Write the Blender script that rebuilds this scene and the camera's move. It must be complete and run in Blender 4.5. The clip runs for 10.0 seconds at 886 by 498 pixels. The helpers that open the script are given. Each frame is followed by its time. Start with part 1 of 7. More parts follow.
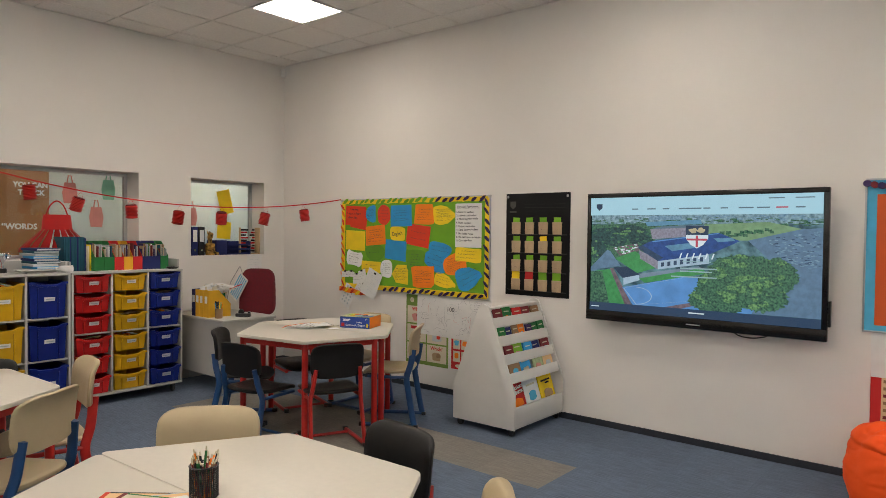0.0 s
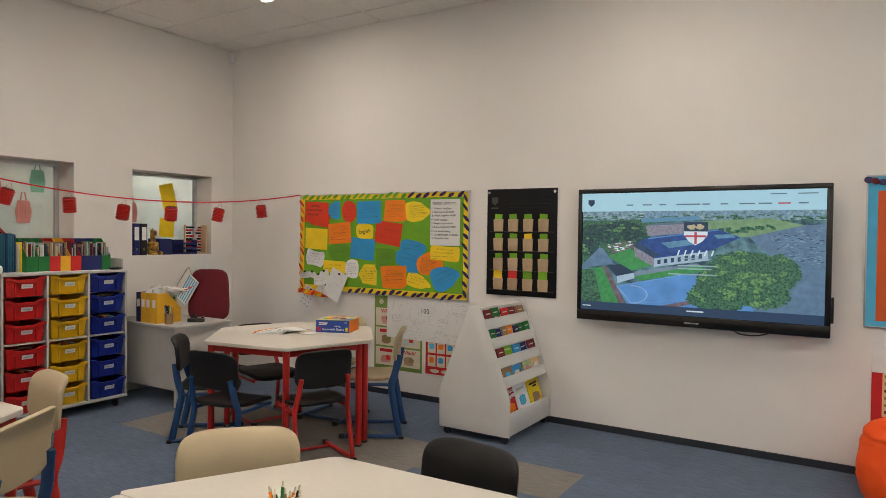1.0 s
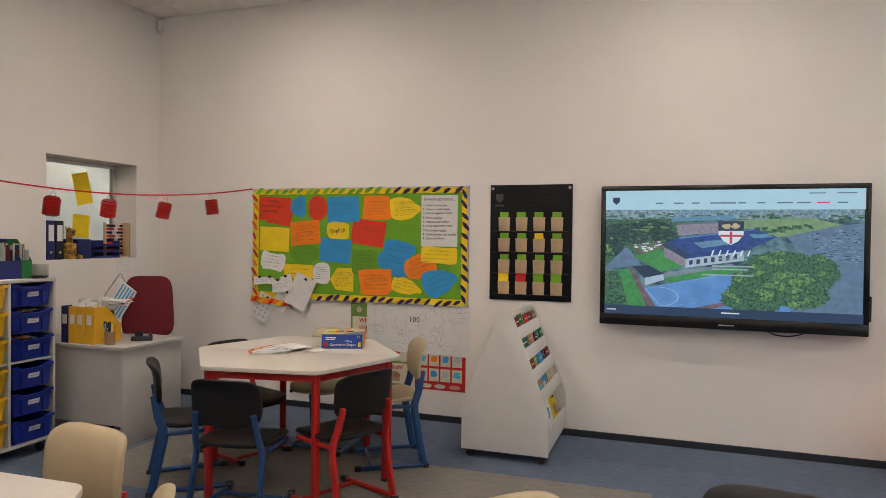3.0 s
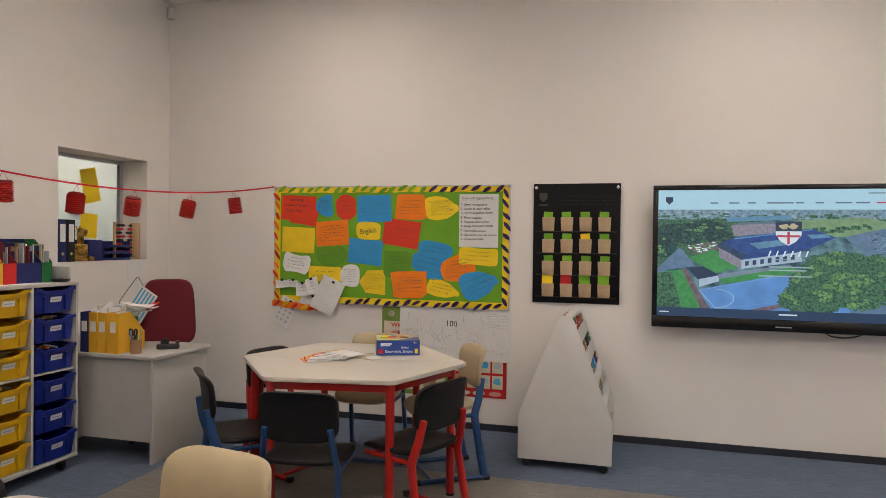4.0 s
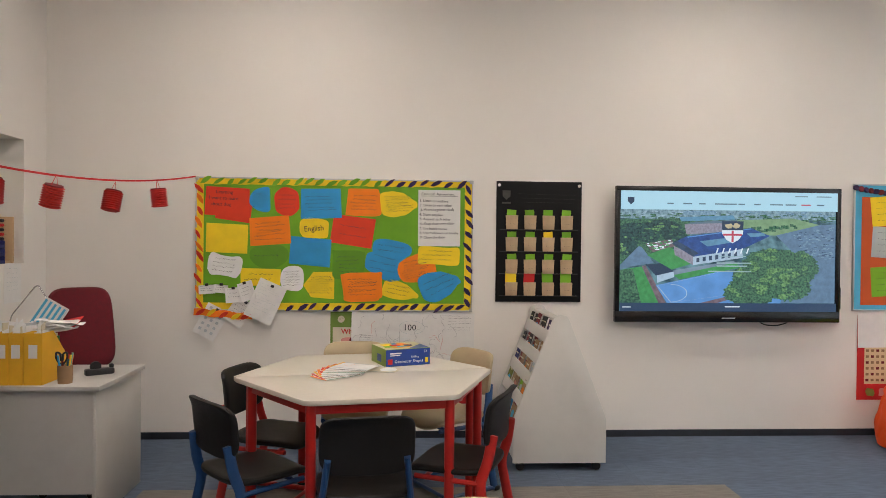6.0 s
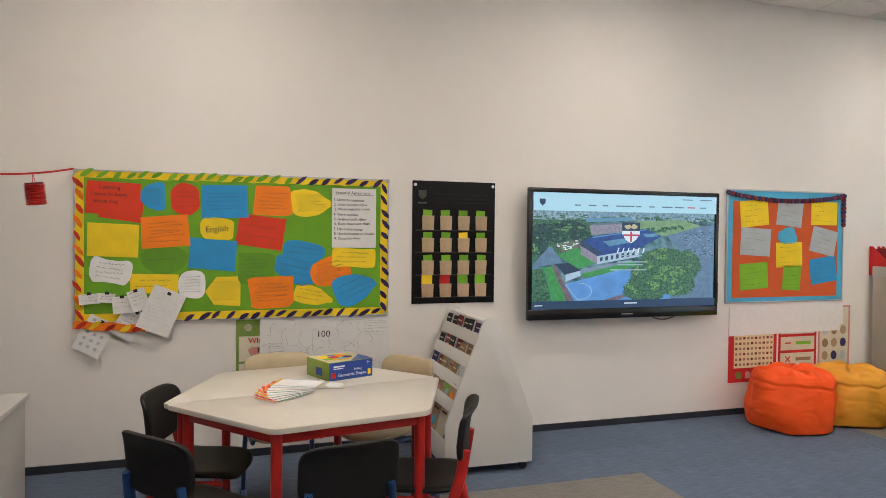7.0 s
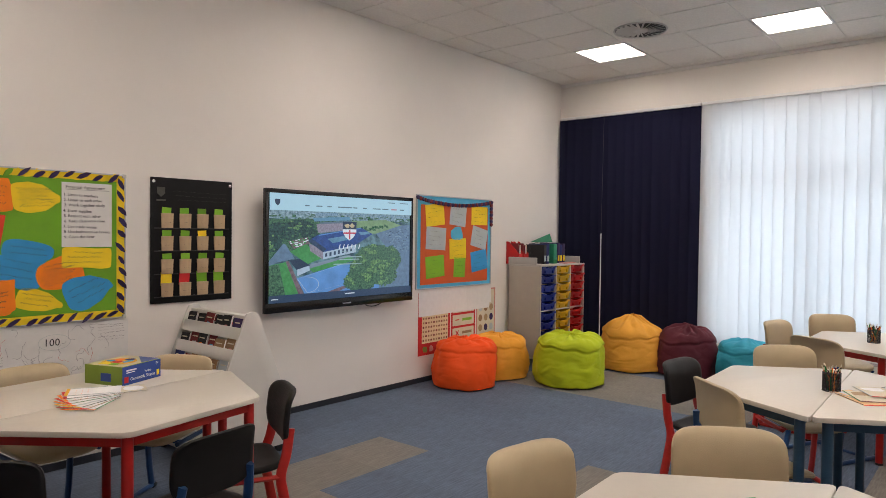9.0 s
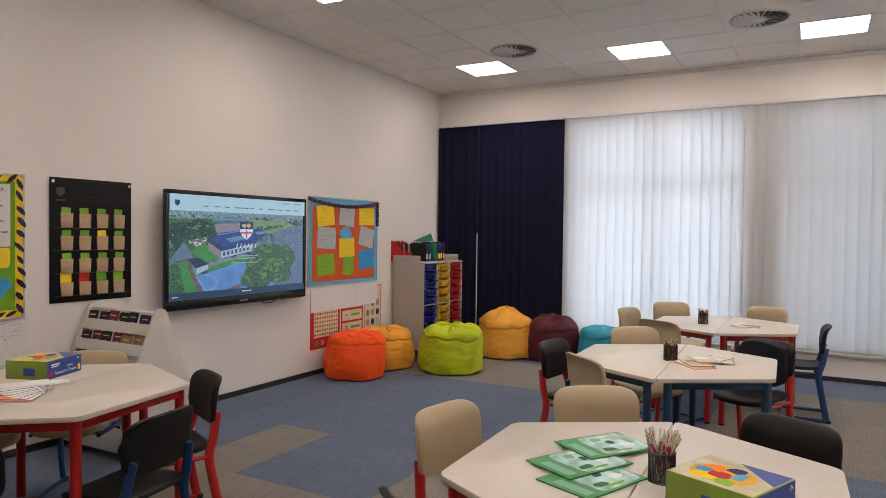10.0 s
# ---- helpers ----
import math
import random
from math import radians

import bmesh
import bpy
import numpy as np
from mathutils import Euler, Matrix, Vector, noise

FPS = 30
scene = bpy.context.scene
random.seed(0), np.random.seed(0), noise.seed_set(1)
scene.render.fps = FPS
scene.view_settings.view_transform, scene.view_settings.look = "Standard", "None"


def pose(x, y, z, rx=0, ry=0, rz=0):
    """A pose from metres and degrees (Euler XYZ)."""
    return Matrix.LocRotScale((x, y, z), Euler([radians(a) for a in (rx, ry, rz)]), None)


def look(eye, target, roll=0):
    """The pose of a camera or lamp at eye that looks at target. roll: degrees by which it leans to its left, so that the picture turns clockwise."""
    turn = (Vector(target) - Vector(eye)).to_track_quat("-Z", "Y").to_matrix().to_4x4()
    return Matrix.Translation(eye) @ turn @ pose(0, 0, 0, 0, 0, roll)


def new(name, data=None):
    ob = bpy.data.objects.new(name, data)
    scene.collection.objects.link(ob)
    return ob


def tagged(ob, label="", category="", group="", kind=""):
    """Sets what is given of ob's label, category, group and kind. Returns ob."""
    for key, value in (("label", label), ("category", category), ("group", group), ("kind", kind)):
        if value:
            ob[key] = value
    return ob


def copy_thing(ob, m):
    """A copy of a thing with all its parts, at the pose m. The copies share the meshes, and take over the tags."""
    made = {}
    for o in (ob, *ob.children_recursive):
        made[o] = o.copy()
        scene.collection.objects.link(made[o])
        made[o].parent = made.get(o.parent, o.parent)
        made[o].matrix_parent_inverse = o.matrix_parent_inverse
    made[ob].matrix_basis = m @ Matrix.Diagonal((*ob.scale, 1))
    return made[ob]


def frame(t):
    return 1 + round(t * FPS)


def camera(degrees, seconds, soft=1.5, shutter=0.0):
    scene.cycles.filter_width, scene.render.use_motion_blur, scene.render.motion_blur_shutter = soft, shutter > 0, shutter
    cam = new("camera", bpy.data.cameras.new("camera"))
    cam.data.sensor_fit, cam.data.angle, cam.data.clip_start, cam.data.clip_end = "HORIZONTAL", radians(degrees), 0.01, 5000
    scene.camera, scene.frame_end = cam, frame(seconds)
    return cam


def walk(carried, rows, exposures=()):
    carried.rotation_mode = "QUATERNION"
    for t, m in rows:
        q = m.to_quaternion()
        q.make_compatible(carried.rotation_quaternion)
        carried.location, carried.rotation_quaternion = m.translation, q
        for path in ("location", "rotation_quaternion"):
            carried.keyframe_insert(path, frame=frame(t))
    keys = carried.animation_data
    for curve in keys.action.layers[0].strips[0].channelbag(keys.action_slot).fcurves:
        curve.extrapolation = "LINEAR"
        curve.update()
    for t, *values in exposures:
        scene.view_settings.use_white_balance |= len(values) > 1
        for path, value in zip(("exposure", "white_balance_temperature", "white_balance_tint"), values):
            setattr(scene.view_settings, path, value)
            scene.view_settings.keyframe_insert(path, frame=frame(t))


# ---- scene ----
cam = camera(66.8, 10.0, soft=0.65)
PATH = [
    (0, (6.76, -5.098, 1.588), (5.485, -3.558, 1.537), 0.6),
    (0.5, (6.442, -5.155, 1.576), (5.254, -3.547, 1.523), 0.6),
    (1, (6.103, -5.167, 1.536), (5.034, -3.477, 1.495), 0.7),
    (1.5, (5.758, -5.189, 1.535), (4.793, -3.437, 1.498), 0.8),
    (2, (5.416, -5.201, 1.537), (4.583, -3.384, 1.495), 0.7),
    (3.5, (4.338, -5.215, 1.497), (3.747, -3.305, 1.471), 0.7),
    (4, (3.991, -5.201, 1.49), (3.464, -3.271, 1.466), 0.7),
    (4.5, (3.641, -5.215, 1.504), (3.185, -3.268, 1.478), 0.7),
    (5, (3.284, -5.178, 1.472), (2.968, -3.203, 1.454), 0.6),
    (6.5, (2.301, -4.934, 1.498), (2.657, -2.966, 1.469), 0.6),
    (7, (2.022, -4.788, 1.554), (2.625, -2.882, 1.506), 0.6),
    (7.5, (1.8, -4.697, 1.559), (2.678, -2.901, 1.509), 0.7),
    (8, (1.541, -4.677, 1.54), (2.684, -3.036, 1.496), 0.6),
    (8.5, (1.267, -4.65, 1.545), (2.599, -3.159, 1.502), 0.6),
    (9, (0.989, -4.681, 1.561), (2.516, -3.391, 1.514), 0.7),
    (9.5, (0.725, -4.723, 1.545), (2.403, -3.635, 1.505), 0.7),
    (10, (0.461, -4.789, 1.561), (2.21, -3.82, 1.517), 0.7),
]
walk(cam, [(t, look(eye, target, roll)) for t, eye, target, roll in PATH],
     [(0, -0.13, 6500, 8), (2, -0.15, 6500, 11), (3.5, -0.14, 6540, 13), (5, -0.04, 6500, 11), (6.5, 0.10, 6350, 10), (7, 0.11, 6320, 9), (7.5, -0.07, 6320, 9),
      (8, -0.01, 6370, 7), (8.5, 0.02, 6420, 7), (9, -0.15, 6500, 14), (9.5, -0.35, 6650, 19), (10, -0.28, 6600, 17)])

# ---- light ----
world = bpy.data.worlds.new("sky")
scene.world = world
world.use_nodes = True
wn = world.node_tree
sky = wn.nodes.new("ShaderNodeTexSky")
sky.sky_type, sky.sun_disc = "NISHITA", False
sky.sun_elevation, sky.sun_rotation = radians(35), radians(200)
wn.links.new(sky.outputs[0], wn.nodes["Background"].inputs[0])
wn.nodes["Background"].inputs[1].default_value = 0.12
sun = new("sun", bpy.data.lights.new("sun", "SUN"))
sun.data.energy, sun.data.angle, sun.data.color = 1.2, radians(10), (1.0, 0.96, 0.9)
sun.matrix_world = look((0, 0, 20), (-3.0, 8.0, 14.0))
PANEL_GLOW, PANEL_WATTS, WINDOW_WATTS = 18.2, 3.2, 29.0
scene.view_settings.exposure = 0.0

W_X, E_X, N_Y, S_Y, TOP = 0.0, 8.97, 0.0, -7.1, 3.575   # inner faces of the room


# ---- materials ----
def mat(name, col, rough=0.5, metal=0.0, var=0.08, scale=6.0, bump=0.0, bscale=150.0, glow=None, strength=1.0,
        stretch=(1, 1, 1), by_object=0.0, dirt=0.0, spec=0.5):
    m = bpy.data.materials.new(name)
    m.use_nodes = True
    t = m.node_tree
    b = t.nodes["Principled BSDF"]
    b.inputs["Roughness"].default_value, b.inputs["Metallic"].default_value = rough, metal
    b.inputs["Specular IOR Level"].default_value = spec
    co = t.nodes.new("ShaderNodeTexCoord")
    mp = t.nodes.new("ShaderNodeMapping")
    mp.inputs["Scale"].default_value = stretch
    t.links.new(co.outputs["Object"], mp.inputs[0])
    n = t.nodes.new("ShaderNodeTexNoise")
    n.inputs["Scale"].default_value, n.inputs["Detail"].default_value = scale, 6
    t.links.new(mp.outputs[0], n.inputs[0])
    mix = t.nodes.new("ShaderNodeMix")
    mix.data_type = "RGBA"
    lo, hi = [max(0, c * (1 - var)) for c in col], [min(1, c * (1 + var)) for c in col]
    mix.inputs[6].default_value, mix.inputs[7].default_value = (*lo, 1), (*hi, 1)
    ramp = t.nodes.new("ShaderNodeMapRange")
    ramp.inputs[1].default_value, ramp.inputs[2].default_value = 0.3, 0.7
    t.links.new(n.outputs[0], ramp.inputs[0])
    t.links.new(ramp.outputs[0], mix.inputs[0])
    out = mix.outputs[2]
    if by_object or dirt:
        hsv = t.nodes.new("ShaderNodeHueSaturation")
        t.links.new(out, hsv.inputs["Color"])
        add = t.nodes.new("ShaderNodeMath")
        add.operation = "ADD"
        add.inputs[0].default_value = add.inputs[1].default_value = 0.5
        if by_object:
            info = t.nodes.new("ShaderNodeObjectInfo")
            r = t.nodes.new("ShaderNodeMapRange")
            r.inputs[3].default_value, r.inputs[4].default_value = 0.5 - by_object, 0.5 + by_object
            t.links.new(info.outputs["Random"], r.inputs[0])
            t.links.new(r.outputs[0], add.inputs[0])
        if dirt:
            n3 = t.nodes.new("ShaderNodeTexNoise")
            n3.inputs["Scale"].default_value, n3.inputs["Detail"].default_value = 1.7, 8
            t.links.new(co.outputs["Object"], n3.inputs[0])
            r = t.nodes.new("ShaderNodeMapRange")
            r.inputs[1].default_value, r.inputs[2].default_value = 0.35, 0.7
            r.inputs[3].default_value, r.inputs[4].default_value = 0.5 + dirt * 0.3, 0.5 - dirt
            t.links.new(n3.outputs[0], r.inputs[0])
            t.links.new(r.outputs[0], add.inputs[1])
        t.links.new(add.outputs[0], hsv.inputs["Value"])
        out = hsv.outputs[0]
    t.links.new(out, b.inputs["Base Color"])
    n2 = t.nodes.new("ShaderNodeTexNoise")
    n2.inputs["Scale"].default_value, n2.inputs["Detail"].default_value = bscale, 4
    t.links.new(mp.outputs[0], n2.inputs[0])
    rr = t.nodes.new("ShaderNodeMapRange")
    rr.inputs[3].default_value, rr.inputs[4].default_value = max(0, rough - 0.07), min(1, rough + 0.07)
    t.links.new(n.outputs[0], rr.inputs[0])
    t.links.new(rr.outputs[0], b.inputs["Roughness"])
    if bump:
        bn = t.nodes.new("ShaderNodeBump")
        bn.inputs["Strength"].default_value, bn.inputs["Distance"].default_value = bump, 0.002
        t.links.new(n2.outputs[0], bn.inputs["Height"])
        t.links.new(bn.outputs[0], b.inputs["Normal"])
    if glow:
        b.inputs["Emission Color"].default_value = (*glow, 1)
        b.inputs["Emission Strength"].default_value = strength
    return m


def lin(r, g, b):
    """A linear colour from one seen on a screen, 0 to 255."""
    return tuple((c / 255 / 12.92) if c < 10.3 else ((c / 255 + 0.055) / 1.055) ** 2.4 for c in (r, g, b))


M_WALL = mat("wall_paint", (0.78, 0.745, 0.70), 0.85, var=0.015, scale=1.2, bump=0.25, bscale=90, dirt=0.02)
M_REVEAL = mat("reveal_paint", (0.74, 0.71, 0.67), 0.85, var=0.02, scale=2, bump=0.2, bscale=90)
M_CEIL = mat("ceiling_tile", (0.80, 0.775, 0.735), 0.95, var=0.05, scale=60, bump=0.6, bscale=220)
M_GRID = mat("ceiling_grid", (0.62, 0.60, 0.58), 0.5, var=0.02)
M_BLUE_CARPET = mat("blue_carpet", (0.118, 0.152, 0.212), 0.95, var=0.22, scale=14, bump=0.8, bscale=260, stretch=(0.6, 6, 1), by_object=0.05, dirt=0.05, spec=0.15)
M_GREY_CARPET = mat("grey_carpet", (0.215, 0.20, 0.178), 0.95, var=0.18, scale=14, bump=0.8, bscale=260, stretch=(0.6, 6, 1), by_object=0.05, dirt=0.05, spec=0.15)
M_SKIRT = mat("skirting", (0.018, 0.022, 0.032), 0.6, var=0.2, scale=9)
M_TOP = mat("table_laminate", (0.60, 0.56, 0.49), 0.38, var=0.03, scale=40, bump=0.05, bscale=300, dirt=0.02)
M_TOP_EDGE = mat("table_edge", (0.50, 0.46, 0.40), 0.5, var=0.04, scale=40)
M_RED_STEEL = mat("red_steel", (0.45, 0.018, 0.014), 0.35, var=0.1, scale=20, bump=0.05)
M_BLUE_STEEL = mat("blue_steel", (0.012, 0.055, 0.165), 0.35, var=0.12, scale=20, bump=0.05)
M_TEAL_STEEL = mat("dark_blue_steel", (0.02, 0.06, 0.11), 0.4, var=0.12, scale=20)
M_DARK_PLASTIC = mat("dark_plastic", (0.0105, 0.0100, 0.0100), 0.48, var=0.2, scale=9, bump=0.35, bscale=350, dirt=0.06, spec=0.25)
M_BEIGE_PLASTIC = mat("beige_plastic", (0.44, 0.353, 0.215), 0.45, var=0.05, scale=7, bump=0.35, bscale=350, dirt=0.05)
M_BLACK = mat("black_plastic", (0.012, 0.012, 0.013), 0.35, var=0.2, scale=20)
M_BLACK_GLOSS = mat("black_bezel", (0.008, 0.008, 0.009), 0.18, var=0.2, scale=20)
M_WHITE = mat("white_laminate", (0.64, 0.625, 0.59), 0.45, var=0.02, scale=12, dirt=0.02)
M_GREYLAM = mat("grey_laminate", (0.47, 0.458, 0.43), 0.5, var=0.03, scale=12, dirt=0.02)
M_BEIGELAM = mat("beige_laminate", (0.46, 0.42, 0.36), 0.5, var=0.03, scale=12, dirt=0.02)
M_PAPER = mat("white_paper", (0.74, 0.73, 0.71), 0.8, var=0.03, scale=20, by_object=0.03)
M_CHROME = mat("chrome", (0.6, 0.6, 0.62), 0.2, metal=1.0, var=0.05)
M_ALU = mat("aluminium", (0.52, 0.53, 0.55), 0.4, metal=0.9, var=0.05)
M_INK = mat("ink", (0.02, 0.02, 0.03), 0.7, var=0.1)
M_PEN = mat("felt_pen", (0.055, 0.05, 0.06), 0.8, var=0.3, scale=40)
TRAY = {
    "red": mat("red_tray", (0.50, 0.014, 0.014), 0.32, var=0.08, scale=9, bump=0.1, by_object=0.04),
    "yellow": mat("yellow_tray", (0.62, 0.36, 0.008), 0.32, var=0.08, scale=9, bump=0.1, by_object=0.04),
    "blue": mat("blue_tray", (0.006, 0.020, 0.21), 0.32, var=0.1, scale=9, bump=0.1, by_object=0.04),
}
C = {
    "green": (0.155, 0.385, 0.014), "red": (0.70, 0.042, 0.012), "blue": (0.028, 0.29, 0.62), "orange": (0.88, 0.215, 0.006),
    "yellow": (0.88, 0.63, 0.014), "white": (0.78, 0.78, 0.78), "purple": (0.035, 0.018, 0.085), "olive": (0.19, 0.22, 0.04),
    "sky": (0.08, 0.42, 0.66), "grey": (0.45, 0.50, 0.52), "lime": (0.20, 0.46, 0.02), "brown": (0.30, 0.18, 0.09),
    "navy": (0.010, 0.018, 0.12), "tan": (0.38, 0.26, 0.14), "scarlet": (0.56, 0.015, 0.015), "teal": (0.010, 0.085, 0.13),
    "cream": (0.62, 0.56, 0.42), "pink": (0.6, 0.25, 0.22), "black": (0.010, 0.010, 0.012), "darkgreen": (0.012, 0.16, 0.035),
    "maroon": (0.17, 0.014, 0.018), "mint": (0.2, 0.45, 0.33), "leaf": (0.075, 0.25, 0.02), "peach": (0.78, 0.50, 0.25), "amber": (0.75, 0.40, 0.02),
}
CARD = {k: mat(k + "_card", v, 0.75, var=0.07, scale=9, bump=0.1, bscale=200, by_object=0.03) for k, v in C.items()}


# ---- mesh helpers ----
def part(name, bm, material, parent, label="", smooth=True, angle=35):
    me = bpy.data.meshes.new(name)
    bmesh.ops.recalc_face_normals(bm, faces=bm.faces)
    if smooth:
        lim = radians(angle)
        for f in bm.faces:
            f.smooth = True
        for e in bm.edges:
            e.smooth = len(e.link_faces) == 2 and e.calc_face_angle(0) < lim
    bm.to_mesh(me)
    bm.free()
    me.materials.append(material)
    ob = new(name, me)
    ob.parent = parent
    if label:
        ob["label"] = label
    return ob


def like(ob, m, parent=None):
    """Another object on the same mesh, at the pose m."""
    c = bpy.data.objects.new(ob.name.split(".")[0], ob.data)
    scene.collection.objects.link(c)
    c.parent = parent or ob.parent
    c.matrix_basis = m
    return c


def root(name, m, label, category, group="", kind=""):
    e = new(name)
    e.empty_display_size = 0.1
    e.matrix_basis = m
    return tagged(e, label, category, group, kind)


def box(x0, x1, y0, y1, z0, z1, bevel=0.0, bm=None, seg=2):
    own = bm is None
    b = bmesh.new()
    bmesh.ops.create_cube(b, size=1, matrix=Matrix.LocRotScale(((x0 + x1) / 2, (y0 + y1) / 2, (z0 + z1) / 2), None, (abs(x1 - x0), abs(y1 - y0), abs(z1 - z0))))
    if bevel:
        bmesh.ops.bevel(b, geom=b.edges[:], offset=bevel, segments=seg, affect="EDGES", profile=0.5)
    return b if own else merge(bm, b)


def merge(bm, other, m=None):
    if m is not None:
        bmesh.ops.transform(other, matrix=m, verts=other.verts)
    vs = [bm.verts.new(v.co) for v in other.verts]
    other.verts.index_update()
    for f in other.faces:
        try:
            bm.faces.new([vs[v.index] for v in f.verts])
        except ValueError:
            pass
    other.free()
    return bm


def moved(bm, m):
    bmesh.ops.transform(bm, matrix=m, verts=bm.verts)
    return bm


def slab(pts, z0, z1, bevel=0.0, corner=0.0, seg=2):
    """A plate of the plan pts, from z0 to z1, its upright corners rounded by corner."""
    bm = bmesh.new()
    vs = [bm.verts.new((x, y, z0)) for x, y in pts]
    f = bm.faces.new(vs)
    ext = bmesh.ops.extrude_face_region(bm, geom=[f])
    bmesh.ops.translate(bm, vec=(0, 0, z1 - z0), verts=[v for v in ext["geom"] if isinstance(v, bmesh.types.BMVert)])
    if corner:
        up = [e for e in bm.edges if abs(e.verts[0].co.z - e.verts[1].co.z) > 1e-6]
        bmesh.ops.bevel(bm, geom=up, offset=corner, segments=4, affect="EDGES", profile=0.5)
    if bevel:
        flat = [e for e in bm.edges if abs(e.verts[0].co.z - e.verts[1].co.z) < 1e-6 and len(e.link_faces) == 2 and e.calc_face_angle(0) > 0.9]
        bmesh.ops.bevel(bm, geom=flat, offset=bevel, segments=seg, affect="EDGES", profile=0.5)
    return bm


def tube(path, r, sides=10, bm=None, flat=1.0, bend=0.0):
    """A round bar along path, its corners rounded by bend; flat squeezes it across."""
    pts = [Vector(p) for p in path]
    if bend:
        q = [pts[0]]
        for a, b, c in zip(pts, pts[1:], pts[2:]):
            u, v = (a - b), (c - b)
            d = min(bend, u.length * 0.45, v.length * 0.45)
            p0, p1 = b + u.normalized() * d, b + v.normalized() * d
            for k in range(5):
                s = k / 4
                q.append(p0 * (1 - s) ** 2 + b * 2 * s * (1 - s) + p1 * s * s)
        pts = q + [pts[-1]]
    bm = bm or bmesh.new()
    rings, side = [], None
    for i, p in enumerate(pts):
        d = (pts[min(i + 1, len(pts) - 1)] - pts[max(i - 1, 0)]).normalized()
        if side is None:
            side = d.cross(Vector((0, 0, 1)) if abs(d.z) < 0.9 else Vector((1, 0, 0))).normalized()
        side = (side - d * side.dot(d)).normalized()
        up = d.cross(side)
        rings.append([bm.verts.new(p + side * math.cos(a) * r * flat + up * math.sin(a) * r) for a in (2 * math.pi * k / sides for k in range(sides))])
    for a, b in zip(rings, rings[1:]):
        for k in range(sides):
            bm.faces.new((a[k], a[(k + 1) % sides], b[(k + 1) % sides], b[k]))
    bm.faces.new(rings[0][::-1])
    bm.faces.new(rings[-1])
    return bm


def turned(profile, sides=24, bm=None):
    """A solid of revolution round z from (radius, height) pairs."""
    bm = bm or bmesh.new()
    rings = [[bm.verts.new((r * math.cos(2 * math.pi * k / sides), r * math.sin(2 * math.pi * k / sides), z)) for k in range(sides)] for r, z in profile]
    for a, b in zip(rings, rings[1:]):
        for k in range(sides):
            bm.faces.new((a[k], a[(k + 1) % sides], b[(k + 1) % sides], b[k]))
    bm.faces.new(rings[0][::-1])
    bm.faces.new(rings[-1])
    return bm


def pad(w, d, t, p=4.0, shape=None, sides=40):
    """A rounded plate w by d, t thick, with a soft rim; shape(x, y) lifts its middle surface."""
    shape = shape or (lambda x, y: 0)
    bm = bmesh.new()

    def edge(a):
        c, s = math.cos(a), math.sin(a)
        return (abs(c) ** (2 / p) * math.copysign(1, c) * w / 2, abs(s) ** (2 / p) * math.copysign(1, s) * d / 2)
    prof = [(0.30, 0.5), (0.6, 0.5), (0.84, 0.5), (0.95, 0.47), (0.985, 0.32), (1.0, 0.0), (0.985, -0.32), (0.95, -0.47), (0.84, -0.5), (0.6, -0.5), (0.30, -0.5)]
    rings = []
    for s, h in prof:
        ring = []
        for k in range(sides):
            x, y = edge(2 * math.pi * (k + 0.5) / sides)
            ring.append(bm.verts.new((x * s, y * s, shape(x * s, y * s) + h * t)))
        rings.append(ring)
    for a, b in zip(rings, rings[1:]):
        for k in range(sides):
            bm.faces.new((a[k], a[(k + 1) % sides], b[(k + 1) % sides], b[k]))
    bm.faces.new(rings[0])
    bm.faces.new(rings[-1][::-1])
    return bm


def text(words, size, m, material, parent, name="writing", align="LEFT", squeeze=1.0, bold=0.0):
    cu = bpy.data.curves.new("words", "FONT")
    cu.body, cu.size, cu.align_x, cu.extrude, cu.resolution_u, cu.offset = words, size, align, 0.0004, 2, bold
    ob = bpy.data.objects.new("words", cu)
    scene.collection.objects.link(ob)
    dg = bpy.context.evaluated_depsgraph_get()
    me = bpy.data.meshes.new_from_object(ob.evaluated_get(dg))
    bpy.data.objects.remove(ob)
    bpy.data.curves.remove(cu)
    if squeeze != 1.0:
        me.transform(Matrix.Diagonal((squeeze, 1, 1, 1)))
    me.name = name
    me.materials.clear()
    me.materials.append(material)
    o = new(name, me)
    o.parent = parent
    o.matrix_basis = m
    return o


def scribble(lines, m, material, parent, thick=0.0035, name="writing"):
    """Rows of unreadable handwriting as short bars: lines of (x0, x1, y)."""
    rng = random.Random(str(lines[:2]))
    bm = bmesh.new()
    for x0, x1, y in lines:
        x = x0
        drift = rng.uniform(-0.06, 0.06)
        while x < x1 - 0.004:
            # a word: a zigzag of pen strokes
            end = min(x1, x + rng.uniform(0.014, 0.04))
            px, py = x, y + drift * (x - x0)
            while px < end:
                qx, qy = px + rng.uniform(0.002, 0.0045), y + drift * (px - x0) + rng.uniform(-0.8, 1.6) * thick
                vs = [bm.verts.new(c) for c in ((px, py - thick * 0.22, 0), (qx, qy - thick * 0.22, 0), (qx, qy + thick * 0.22, 0), (px, py + thick * 0.22, 0))]
                bm.faces.new(vs)
                px, py = qx, qy
            x = end + rng.uniform(0.004, 0.010)
    o = tagged(part(name, bm, material, parent, smooth=False), kind="stuff")
    o.matrix_basis = m
    return o


# pictures on the north wall: local x to the right, y up, z out of the wall
def on_north(x, z, out=0.0, turn=0.0):
    return pose(x, N_Y - out, z, 90, 0, 0) @ pose(0, 0, 0, 0, 0, turn)


